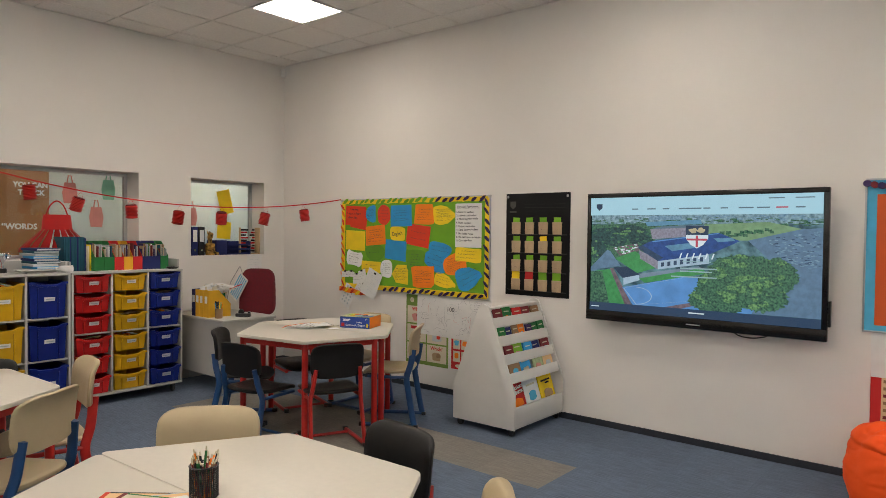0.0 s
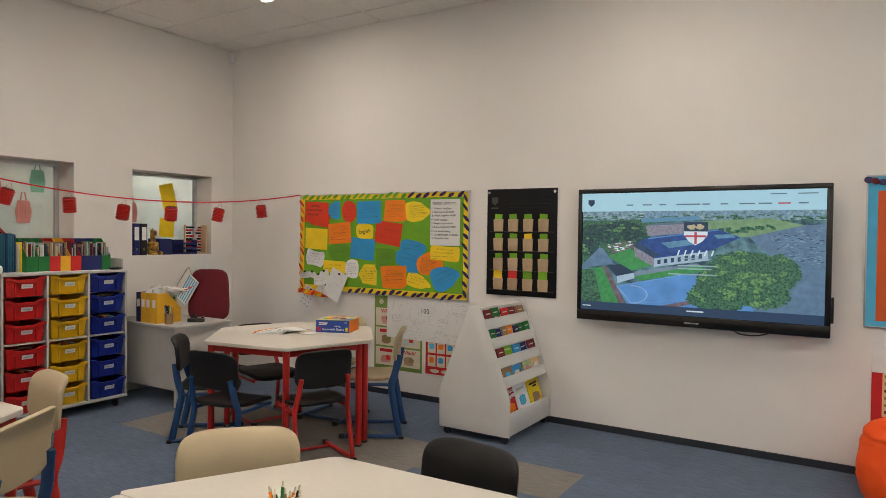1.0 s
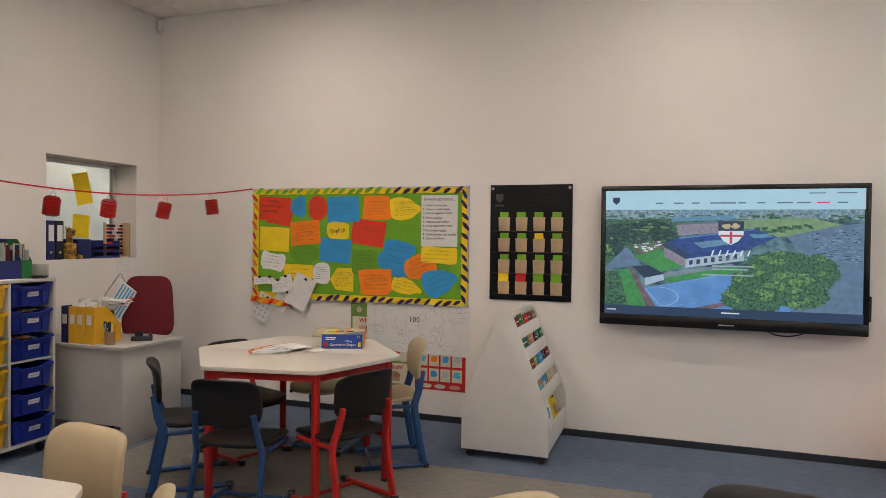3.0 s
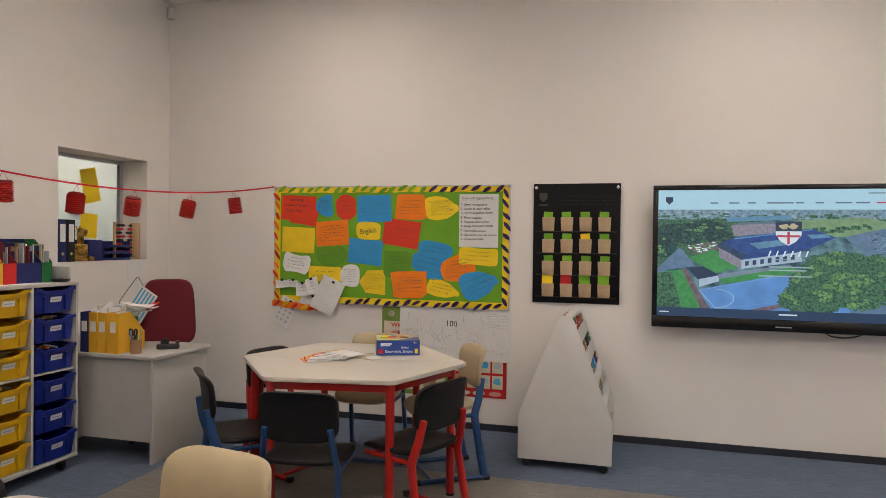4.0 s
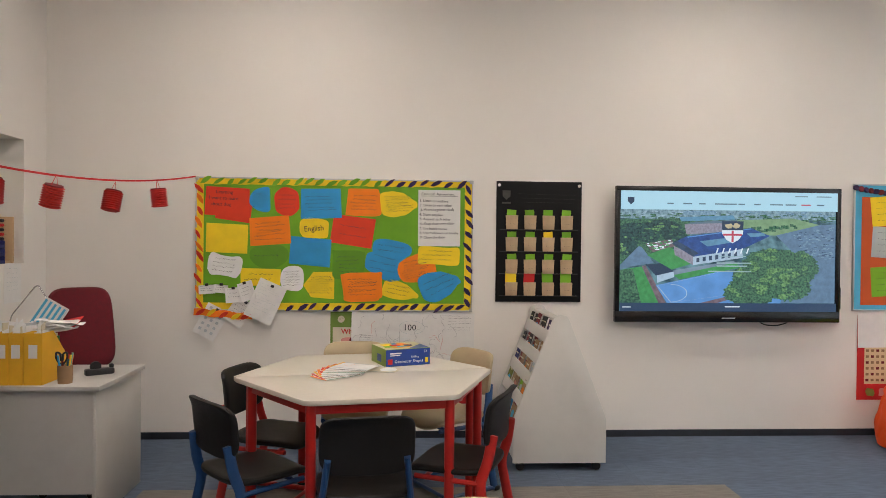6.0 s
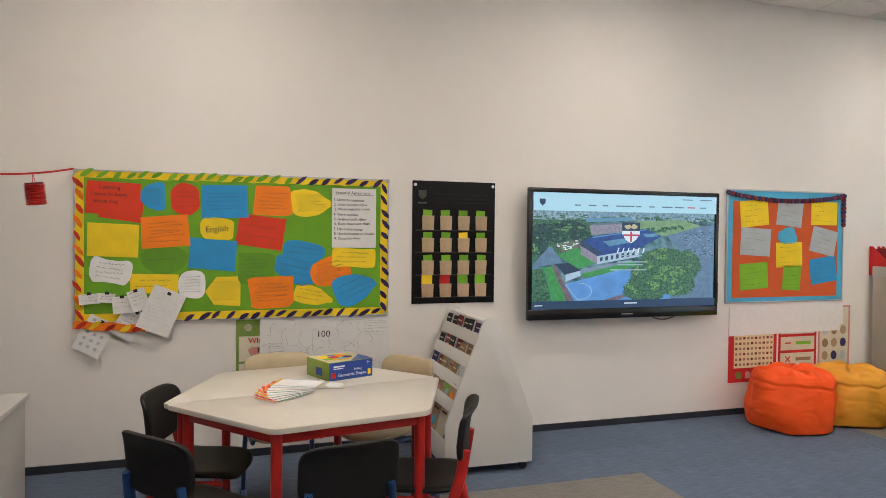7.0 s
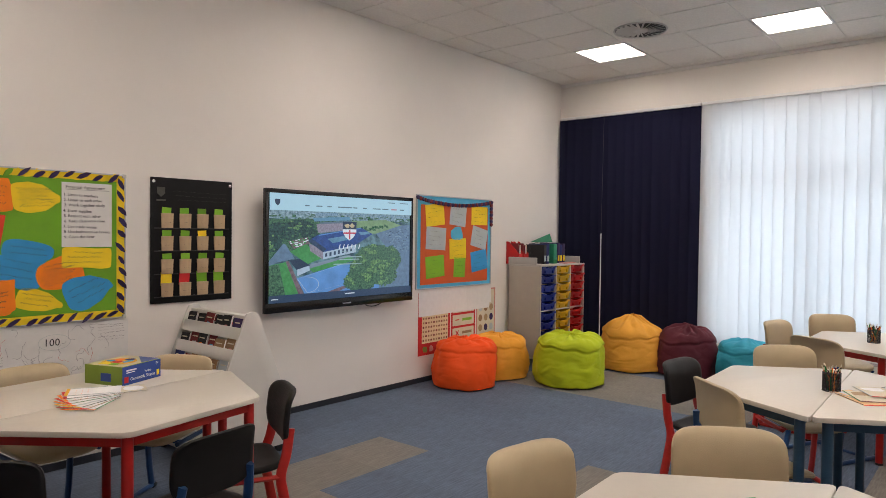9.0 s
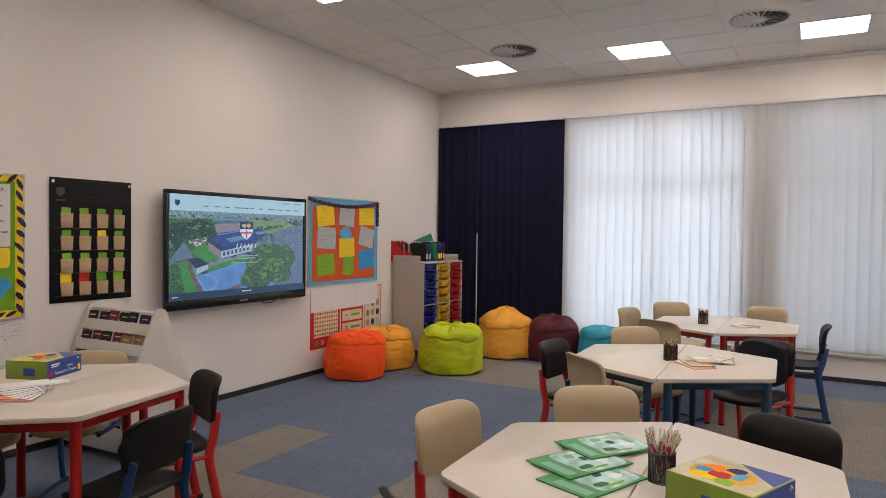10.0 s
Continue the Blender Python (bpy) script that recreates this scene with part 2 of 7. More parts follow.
# ---- room ----
shell = root("floor", pose(0, 0, 0), "blue and grey carpet tile floor", "floor", kind="structure")
part("screed", box(W_X - 0.3, E_X + 0.3, S_Y - 0.2, N_Y + 0.2, -0.25, -0.012), M_SKIRT, shell, smooth=False)

wall_n = part("wall_north", box(W_X - 0.3, E_X + 0.35, N_Y, N_Y + 0.2, -0.25, TOP + 0.3), M_WALL, None, smooth=False)
tagged(wall_n, "plain cream painted classroom wall", "wall", kind="structure")
wall_s = part("wall_south", box(W_X - 0.3, E_X + 0.35, S_Y - 0.2, S_Y, -0.25, TOP + 0.3), M_WALL, None, smooth=False)
tagged(wall_s, "plain cream painted classroom wall", "wall", kind="structure")


def pierced(name, x0, x1, y0, y1, z0, z1, holes, material, label):
    """A wall along y with openings (ya, yb, za, zb) that go through it."""
    bm = bmesh.new()
    ys = sorted({y0, y1, *[h[0] for h in holes], *[h[1] for h in holes]})
    zs = sorted({z0, z1, *[h[2] for h in holes], *[h[3] for h in holes]})

    def solid(i, j):
        if not (0 <= i < len(ys) - 1 and 0 <= j < len(zs) - 1):
            return False
        y, z = (ys[i] + ys[i + 1]) / 2, (zs[j] + zs[j + 1]) / 2
        return not any(h[0] < y < h[1] and h[2] < z < h[3] for h in holes)

    def quad(*p):
        bm.faces.new([bm.verts.new(q) for q in p])
    for i in range(len(ys) - 1):
        for j in range(len(zs) - 1):
            if not solid(i, j):
                continue
            a, b, c, d = ys[i], ys[i + 1], zs[j], zs[j + 1]
            quad((x0, a, c), (x0, b, c), (x0, b, d), (x0, a, d))
            quad((x1, a, c), (x1, b, c), (x1, b, d), (x1, a, d))
            if not solid(i - 1, j):
                quad((x0, a, c), (x1, a, c), (x1, a, d), (x0, a, d))
            if not solid(i + 1, j):
                quad((x0, b, c), (x1, b, c), (x1, b, d), (x0, b, d))
            if not solid(i, j - 1):
                quad((x0, a, c), (x1, a, c), (x1, b, c), (x0, b, c))
            if not solid(i, j + 1):
                quad((x0, a, d), (x1, a, d), (x1, b, d), (x0, b, d))
    bmesh.ops.remove_doubles(bm, verts=bm.verts, dist=1e-5)
    return tagged(part(name, bm, material, None, smooth=False), label, "wall", kind="structure")


HOLES_W = [(-1.226, -0.286, 1.30, 2.145), (-3.95, -1.80, 1.30, 2.155)]
HOLES_E = [(-1.78, -0.25, 0.30, 3.0), (-4.04, -2.0, 0.30, 3.0), (-6.55, -4.45, 0.30, 3.0)]
pierced("wall_west", W_X - 0.30, W_X, S_Y - 0.2, N_Y + 0.001, -0.25, TOP + 0.3, HOLES_W, M_WALL, "cream painted wall with two deep internal windows")
pierced("wall_east", E_X, E_X + 0.35, S_Y - 0.2, N_Y + 0.001, -0.25, TOP + 0.3, HOLES_E, M_WALL, "cream painted outer wall with tall windows")

# skirting
bm = bmesh.new()
for b in (box(W_X, E_X - 0.012, N_Y - 0.012, N_Y - 0.0002, 0, 0.050), box(W_X + 0.0002, W_X + 0.012, S_Y, N_Y - 0.012, 0, 0.050),
          box(E_X - 0.012, E_X - 0.0002, S_Y, N_Y, 0, 0.050)):
    merge(bm, b)
tagged(part("baseboard", bm, M_SKIRT, None, smooth=False), "dark blue-black carpet skirting strip", "skirting", kind="structure")
tagged(part("trim", box(E_X - 0.03, E_X - 0.001, S_Y, N_Y - 0.001, TOP - 0.045, TOP - 0.003, 0.004), M_PAPER, None), "white edge trim under the ceiling", "trim", kind="structure")

# ceiling: grid, tiles and openings for lights
PITCH_X, PITCH_Y, GX, GY = 0.605, 0.609, 0.33, -0.335
xs = [W_X] + [GX + PITCH_X * k for k in range(0, 15)] + [E_X]
ys = [N_Y] + [GY - PITCH_Y * k for k in range(0, 12)] + [S_Y]
LIGHTS = [(i, j) for i in (3, 8, 13) for j in (2, 5, 8, 11)]
VENTS = [(12, 3), (12, 7)]
bm = bmesh.new()
for i in range(len(xs) - 1):
    for j in range(len(ys) - 1):
        if (i, j) in LIGHTS or (i, j) in VENTS:
            continue
        g = 0.009
        merge(bm, box(xs[i] + g, xs[i + 1] - g, ys[j + 1] + g, ys[j] - g, TOP + 0.001, TOP + 0.02, 0.0025, seg=1))
for x in xs[1:-1]:
    merge(bm, box(x - 0.011, x + 0.011, S_Y, N_Y, TOP + 0.006, TOP + 0.03))
for y in ys[1:-1]:
    merge(bm, box(W_X, E_X, y - 0.011, y + 0.011, TOP + 0.007, TOP + 0.03))
tagged(part("ceiling", bm, M_CEIL, None, smooth=False), "white suspended mineral tile ceiling with exposed grid", "ceiling", kind="structure")
tagged(part("roof_slab", box(W_X - 0.3, E_X + 0.35, S_Y - 0.2, N_Y + 0.2, TOP + 0.3, TOP + 0.45), M_GRID, None, smooth=False), "plain slab over the ceiling", "slab", kind="structure")

M_GLOW = mat("light_diffuser", (0.9, 0.9, 0.88), 0.5, var=0.0, glow=(1.0, 0.89, 0.79), strength=PANEL_GLOW)


def ceiling_light():
    r = root("ceiling_light", pose(0, 0, 0), "square white LED panel in the tile ceiling, lit", "ceiling light", "ceiling lights")
    f = bmesh.new()
    for a in (box(-0.3, 0.3, 0.278, 0.3, -0.003, 0.03), box(-0.3, 0.3, -0.3, -0.278, -0.003, 0.03), box(-0.3, -0.278, -0.278, 0.278, -0.003, 0.03), box(0.278, 0.3, -0.278, 0.278, -0.003, 0.03)):
        merge(f, a)
    part("frame", f, M_PAPER, r, smooth=False)
    part("diffuser", box(-0.277, 0.277, -0.277, 0.277, 0.002, 0.012), M_GLOW, r, smooth=False)
    return r


def cell(i, j, z):
    return pose((xs[i] + xs[i + 1]) / 2, (ys[j] + ys[j + 1]) / 2, z)


first = ceiling_light()
first.matrix_basis = cell(*LIGHTS[0], TOP)
for i, j in LIGHTS[1:]:
    copy_thing(first, cell(i, j, TOP))
panel_lamp = bpy.data.lights.new("panel_light", "AREA")
panel_lamp.shape, panel_lamp.size, panel_lamp.energy, panel_lamp.color, panel_lamp.spread = "SQUARE", 0.54, PANEL_WATTS, (1.0, 0.89, 0.79), radians(130)
for i, j in LIGHTS:
    new("panel_light", panel_lamp).matrix_world = cell(i, j, TOP - 0.006)


def ceiling_vent():
    r = root("ceiling_vent", pose(0, 0, 0), "round swirl air diffuser in a square ceiling plate", "air vent", "ceiling vents")
    p = slab([(-0.3, -0.3), (0.3, -0.3), (0.3, 0.3), (-0.3, 0.3)], 0.004, 0.02)
    part("plate", p, M_CEIL, r, smooth=False)
    part("backing", turned([(0.24, 0.0035), (0.24, -0.001)], 40), M_BLACK, r)
    ring = tube([(0.25 * math.cos(a), 0.25 * math.sin(a), -0.003) for a in (2 * math.pi * k / 40 for k in range(41))], 0.008, 6)
    part("rim", ring, M_GRID, r)
    v = part("slat", moved(box(0.075, 0.235, -0.011, 0.011, -0.012, -0.009), pose(0, 0, 0, 28)), M_GRID, r, smooth=False)
    v.matrix_basis = pose(0, 0, 0)
    for k in range(1, 24):
        like(v, pose(0, 0, 0, 0, 0, 15 * k))
    part("hub", turned([(0.075, -0.001), (0.075, -0.012), (0.05, -0.016), (0.001, -0.017)], 24), M_GRID, r)
    return r


vent = ceiling_vent()
vent.matrix_basis = cell(*VENTS[0], TOP)
for v in VENTS[1:]:
    copy_thing(vent, cell(*v, TOP))

# windows to the outside, with light of the sky in their openings
M_GLASS = bpy.data.materials.new("glass")
M_GLASS.use_nodes = True
gb = M_GLASS.node_tree.nodes["Principled BSDF"]
gb.inputs["Base Color"].default_value = (0.92, 0.97, 0.97, 1)
gb.inputs["Transmission Weight"].default_value, gb.inputs["Roughness"].default_value, gb.inputs["IOR"].default_value = 1.0, 0.02, 1.45
M_PVC = mat("window_frame_white", (0.7, 0.7, 0.7), 0.4, var=0.02)
for k, (ya, yb, za, zb) in enumerate(HOLES_E):
    w = root("window_%d" % (k + 1), pose(0, 0, 0), "tall white framed outer window behind blinds", "window", kind="structure")
    f = bmesh.new()
    xa, xb = E_X + 0.13, E_X + 0.19
    mid = (ya + yb) / 2
    for b in (box(xa, xb, ya + 0.001, ya + 0.07, za + 0.001, zb - 0.001), box(xa, xb, yb - 0.07, yb - 0.001, za + 0.001, zb - 0.001), box(xa, xb, ya + 0.07, yb - 0.07, za + 0.001, za + 0.08),
              box(xa, xb, ya + 0.07, yb - 0.07, zb - 0.08, zb - 0.001), box(xa, xb, ya + 0.07, yb - 0.07, 2.16, 2.26), box(xa, xb, mid - 0.045, mid + 0.045, za + 0.08, zb - 0.08)):
        merge(f, b)
    part("window_frame", f, M_PVC, w, smooth=False)
    for a, b in ((ya + 0.07, mid - 0.045), (mid + 0.045, yb - 0.07)):
        for c, d in ((za + 0.08, 2.16), (2.26, zb - 0.08)):
            g = part("pane", box(E_X + 0.155, E_X + 0.165, a, b, c, d), M_GLASS, w, smooth=False)
            g.visible_shadow = False
    part("window_sill", box(E_X - 0.03, E_X + 0.13, ya - 0.02, yb + 0.02, za - 0.03, za + 0.004, 0.004), M_BEIGELAM, w)
    lamp = new("window_light", bpy.data.lights.new("window_light", "AREA"))
    lamp.data.shape, lamp.data.size, lamp.data.size_y = "RECTANGLE", yb - ya, zb - za
    lamp.data.energy, lamp.data.color = WINDOW_WATTS * (yb - ya) * (0.40 if k == 2 else 1.0), (0.80, 0.90, 1.0)
    lamp.matrix_world = look((E_X + 0.5, mid, (za + zb) / 2), (E_X - 2, mid, (za + zb) / 2))

ground = part("ground", box(-60, 200, -150, 150, -0.6, -0.4), mat("lawn", (0.06, 0.09, 0.03), 0.95, var=0.4, scale=0.5), None, smooth=False)
tagged(ground, "mown grass outside the building", "ground", kind="structure")


# vertical blinds
def fabric(name, col, thin):
    m = mat(name, col, 0.9, var=0.05, scale=5, bump=0.2, bscale=300, stretch=(1, 1, 0.2), by_object=0.05, spec=0.15)
    if thin:
        t = m.node_tree
        p = t.nodes["Principled BSDF"]
        tr = t.nodes.new("ShaderNodeBsdfTranslucent")
        tr.inputs[0].default_value = (*[c * 0.95 for c in col], 1)
        mx = t.nodes.new("ShaderNodeMixShader")
        mx.inputs[0].default_value = thin
        t.links.new(p.outputs[0], mx.inputs[1])
        t.links.new(tr.outputs[0], mx.inputs[2])
        t.links.new(mx.outputs[0], t.nodes["Material Output"].inputs[0])
    return m


M_NAVY_BLIND = fabric("navy_blind_fabric", (0.010, 0.011, 0.030), 0.0)
M_WHITE_BLIND = fabric("white_blind_fabric", (0.74, 0.755, 0.77), 0.62)


def blind(label, y0, y1, bottom, material, turn, wand=None, pitch=0.112):
    r = root("vertical_blind", pose(E_X - 0.06, 0, 0), label, "blind", "vertical blinds")
    part("headrail", box(-0.02, 0.03, y1 + 0.004, y0 - 0.004, 3.08, 3.115, 0.004), M_PVC, r)
    bm = bmesh.new()
    n, w = 7, 0.127
    rows = [3.08, 2.4, 1.6, 0.9, bottom]
    g = [[bm.verts.new((0.006 * math.sin(math.pi * k / (n - 1)), (k / (n - 1) - 0.5) * w, z)) for k in range(n)] for z in rows]
    for a, b in zip(g, g[1:]):
        for k in range(n - 1):
            bm.faces.new((a[k], a[k + 1], b[k + 1], b[k]))
    s0 = None
    rng = random.Random(7)
    k, y = 0, y0 - 0.062
    while y > y1 + 0.03:
        a = turn + rng.uniform(-7, 7)
        m = pose(rng.uniform(-0.003, 0.003), y, 0, 0, 0, a)
        if s0 is None:
            s0 = part("slat", bm, material, r)
            s0.matrix_basis = m
        else:
            like(s0, m)
        y -= pitch
    if wand:
        part("tilt_wand", tube([(-0.062, wand, 0.16), (-0.062, wand, 1.58)], 0.007, 8), M_PVC, r)
        part("cord", tube([(-0.062, wand, 1.58), (-0.03, wand, 3.095)], 0.002, 5), M_INK, r)
    part("bottom_chain", tube([(0.005, y0 - 0.05, bottom + 0.015), (0.005, y1 + 0.05, bottom + 0.015)], 0.0025, 5), M_PVC, r)
    return r


blind("navy fabric vertical blind, closed, before a window", -0.03, -1.90, 0.10, M_NAVY_BLIND, 14, wand=-0.68, pitch=0.117)
blind("white translucent vertical blind, closed, glowing with daylight", -1.905, -4.05, 0.34, M_WHITE_BLIND, 12)
blind("white translucent vertical blind, closed, glowing with daylight", -4.06, -6.75, 0.34, M_WHITE_BLIND, 15)

# internal windows to the corridor on the west
M_CORR = mat("corridor_wall", (0.66, 0.70, 0.68), 0.8, var=0.03, scale=1.5)
M_ORANGE_WALL = mat("corridor_orange_wall", (0.40, 0.20, 0.085), 0.7, var=0.08, scale=2)
for k, (ya, yb, za, zb) in enumerate(HOLES_W):
    w = root("window_%d" % (k + 4), pose(0, 0, 0), "internal window with grey metal frame, set deep in the wall", "window", kind="structure")
    f = bmesh.new()
    xa, xb = W_X - 0.285, W_X - 0.245
    for b in (box(xa, xb, ya + 0.001, ya + 0.035, za + 0.001, zb - 0.001), box(xa, xb, yb - 0.035, yb - 0.001, za + 0.001, zb - 0.001), box(xa, xb, ya + 0.035, yb - 0.035, za + 0.001, za + 0.03),
              box(xa, xb, ya + 0.035, yb - 0.035, zb - 0.03, zb - 0.001)):
        merge(f, b)
    part("window_frame", f, M_ALU, w, smooth=False)
    g = part("pane", box(W_X - 0.268, W_X - 0.262, ya + 0.035, yb - 0.035, za + 0.03, zb - 0.03), M_GLASS, w, smooth=False)
    g.visible_shadow = False
tagged(part("corridor_wall", box(-2.1, -2.0, -8.5, 2.5, -0.2, 3.4), M_CORR, None, smooth=False), "pale corridor wall behind the internal windows", "wall", kind="structure")
tagged(part("corridor_floor", box(-2.0, -0.3, -8.5, 2.5, -0.25, -0.05), M_GREY_CARPET, None, smooth=False), "grey corridor floor", "floor", kind="structure")
tagged(part("corridor_ceiling", box(-2.1, -0.3, -8.5, 2.5, 3.2, 3.3), M_CEIL, None, smooth=False), "white corridor ceiling", "ceiling", kind="structure")
for n, (a, b) in {"corridor_end_north": (2.5, 2.6), "corridor_end_south": (-8.6, -8.5)}.items():
    tagged(part(n, box(-2.1, -0.3, a, b, -0.2, 3.4), M_CORR, None, smooth=False), "pale corridor end wall", "wall", kind="structure")
op = root("wall_panel", pose(-1.995, 0, 0), "orange-brown corridor wall panel with white lettering", "wall panel")
part("board", box(0, 0.02, -7.5, -1.92, 0.3, 3.1, 0.003), M_ORANGE_WALL, op)
M_LETTER = mat("white_letters", (0.85, 0.85, 0.85), 0.6, var=0.0)
for words, y, z, s in (("YOU CAN", -2.30, 2.06, 0.08), ("T BACK", -2.25, 1.97, 0.08), ("\u201cWORDS", -2.42, 1.57, 0.09)):
    text(words, s, pose(0.024, y, z, 90, 0, 90), M_LETTER, op, "lettering", bold=0.004)
# added panels, out of view, that brighten the corridor behind the glass
for y in (-3.2, -0.2, 1.4):
    cl = copy_thing(first, pose(-1.15, y, 3.198))
    tagged(cl, "square white LED panel in the corridor ceiling, lit", "ceiling light", "corridor lights")

# ---- tables ----
R_TABLE, H_TABLE = 0.690, 0.775


def half_table(steel):
    """One trapezoid table: its long side lies along x at y = 0, the short one at y > 0."""
    r = root("table", pose(0, 0, 0), "cream laminate trapezoid table on %s steel legs" % steel, "table", "classroom tables")
    ms = {"red": M_RED_STEEL, "dark blue": M_TEAL_STEEL}[steel]
    R, d = R_TABLE, R_TABLE * math.sqrt(3) / 2
    pts = [(-R, 0.002), (R, 0.002), (R / 2, d), (-R / 2, d)]
    part("tabletop", slab(pts, H_TABLE - 0.024, H_TABLE, 0.003, 0.035), M_TOP, r)
    inner = [(-R * 0.86, 0.055), (R * 0.86, 0.055), (R * 0.46, d - 0.05), (-R * 0.46, d - 0.05)]
    for a, b in zip(inner, inner[1:] + inner[:1]):
        ang = math.degrees(math.atan2(b[1] - a[1], b[0] - a[0]))
        ln = math.dist(a, b)
        part("apron", moved(box(0.0, ln, -0.012, 0.012, H_TABLE - 0.07, H_TABLE - 0.0245, 0.002), pose(a[0], a[1], 0, 0, 0, ang)), ms, r)
    leg = part("leg", turned([(0.021, 0.012), (0.0235, 0.02), (0.0235, H_TABLE - 0.0245)], 16), ms, r)
    foot = part("foot", turned([(0.02, 0.0), (0.026, 0.004), (0.026, 0.018)], 12), M_BLACK, leg)
    leg.matrix_basis = pose(*inner[0], 0)
    for p in inner[1:]:
        l2 = like(leg, pose(*p, 0))
        like(foot, pose(0, 0, 0), l2)
    return r


tables = {s: half_table(s) for s in ("red", "dark blue")}
TABLES = [(2.408, -1.45, 9.8, "red"), (4.945, -4.005, 2, "dark blue"), (2.742, -4.305, 2, "red"), (7.04, -4.08, 0, "red")]
used = set()
for x, y, a, s in TABLES:
    for half, dx in ((0, 0.0), (180, 0.012)):
        m = pose(x, y, 0, 0, 0, a) @ pose(dx, 0, 0, 0, 0, half)
        if s in used:
            copy_thing(tables[s], m)
        else:
            tables[s].matrix_basis = m
            used.add(s)


# ---- chairs ----
def chair(plastic, steel, top):
    """A school chair that looks along y; the backrest's top edge stands at top."""
    mp, ms = {"black": M_DARK_PLASTIC, "beige": M_BEIGE_PLASTIC}[plastic], {"red": M_RED_STEEL, "blue": M_BLUE_STEEL}[steel]
    r = root("school_chair", pose(0, 0, 0), "%s plastic school chair on a %s steel sled frame" % (plastic, steel), "chair", "classroom chairs")
    hs = min(0.455, top - 0.38)
    seat = pad(0.415, 0.42, 0.030, 4.5, lambda x, y: 0.25 * x * x - (max(0, y - 0.10) ** 2) * 2.2 + 0.10 * max(0, -y - 0.08))
    part("seat", moved(seat, pose(0, 0.02, hs)), mp, r)
    back = pad(0.405, 0.262, 0.030, 4.4, lambda x, y: -0.45 * x * x + 5.0 * max(0, y - 0.05) ** 2 + 0.12 * max(0, -y - 0.03))
    part("backrest", moved(back, pose(0, -0.200, top - 0.133, 97, 0, 0)), mp, r)
    for s in (-1, 1):
        side = tube([(s * 0.165, -0.205, top - 0.19), (s * 0.180, -0.185, hs + 0.06), (s * 0.192, -0.150, hs - 0.03), (s * 0.20, -0.200, 0.12), (s * 0.20, -0.222, 0.014)], 0.0145, 12, flat=1.75, bend=0.06)
        part("side_frame", side, ms, r)
        part("runner", tube([(s * 0.20, -0.245, 0.019), (s * 0.20, -0.10, 0.021), (s * 0.20, 0.20, 0.016)], 0.0155, 10), ms, r)
        rail = tube([(s * 0.192, -0.16, hs - 0.034), (s * 0.185, 0.17, hs - 0.034)], 0.013, 8)
        part("seat_rail", rail, ms, r)
        part("foot_cap", box(s * 0.20 - 0.018, s * 0.20 + 0.018, 0.19, 0.235, 0.0, 0.036, 0.008), M_BLACK, r)
        part("foot_cap", box(s * 0.20 - 0.018, s * 0.20 + 0.018, -0.255, -0.215, 0.0, 0.03, 0.008), M_BLACK, r)
    part("cross_bar", tube([(-0.186, 0.12, hs - 0.034), (0.186, 0.12, hs - 0.034)], 0.011, 8), ms, r)
    part("floor_bar", tube([(-0.2, 0.12, 0.018), (0.2, 0.12, 0.018)], 0.011, 8), ms, r)
    return r


# backrest place, direction the sitter looks in, colours, top height
CHAIRS = [
    (1.66, -1.16, -18, "black", "red", 0.765), (2.295, -0.66, -86, "beige", "blue", 0.83), (3.06, -0.91, -148, "beige", "blue", 0.82),
    (1.715, -1.975, 42, "black", "blue", 0.765), (2.47, -2.285, 98, "black", "blue", 0.765), (3.114, -1.85, 157, "black", "red", 0.78),
    (4.285, -3.59, -42, "beige", "blue", 0.87), (4.98, -3.16, -98, "black", "red", 0.83), (5.73, -3.56, -140, "beige", "red", 0.87), (5.88, -4.52, 155, "black", "red", 0.83),
    (2.86, -3.46, -100, "beige", "red", 0.87), (3.53, -3.90, -147, "beige", "blue", 0.87), (3.60, -4.73, 158, "black", "blue", 0.82), (2.07, -3.76, -35, "black", "red", 0.80),
    (7.18, -4.91, 92, "black", "blue", 0.82), (7.11, -3.17, -105, "beige", "red", 0.87), (6.27, -3.63, -25, "beige", "blue", 0.87), (7.98, -3.43, -147, "beige", "blue", 0.87), (8.04, -4.39, 160, "beige", "red", 0.87),
]
models = {}
for x, y, look_to, pl, st, top in CHAIRS:
    d = Vector((math.cos(radians(look_to)), math.sin(radians(look_to)), 0))
    m = Matrix.Translation(Vector((x, y, 0)) + d * 0.235) @ pose(0, 0, 0, 0, 0, look_to - 90)
    key = (pl, st, top)
    if key in models:
        copy_thing(models[key], m)
    else:
        models[key] = chair(pl, st, top)
        models[key].matrix_basis = m

# jacket over one chair
M_JACKET = mat("navy_cloth", (0.010, 0.012, 0.022), 0.9, var=0.3, scale=30, bump=0.4, bscale=300)
d = Vector((math.cos(radians(155)), math.sin(radians(155)), 0))
jk = root("jacket", Matrix.Translation(Vector((5.88, -4.52, 0)) + d * 0.235) @ pose(0, 0, 0, 0, 0, 65), "dark navy jacket hung over a chair back", "jacket")
jb = pad(0.36, 0.34, 0.085, 3.0, lambda x, y: 0.6 * x * x + 0.010 * math.sin(34 * x + 9 * y), 48)
part("body", moved(jb, pose(0.02, -0.165, 0.66, 84, 0, 0)), M_JACKET, jk)
part("sleeve", tube([(0.16, -0.15, 0.76), (0.20, -0.13, 0.62), (0.19, -0.12, 0.48), (0.20, -0.14, 0.40)], 0.042, 10, bend=0.06), M_JACKET, jk)

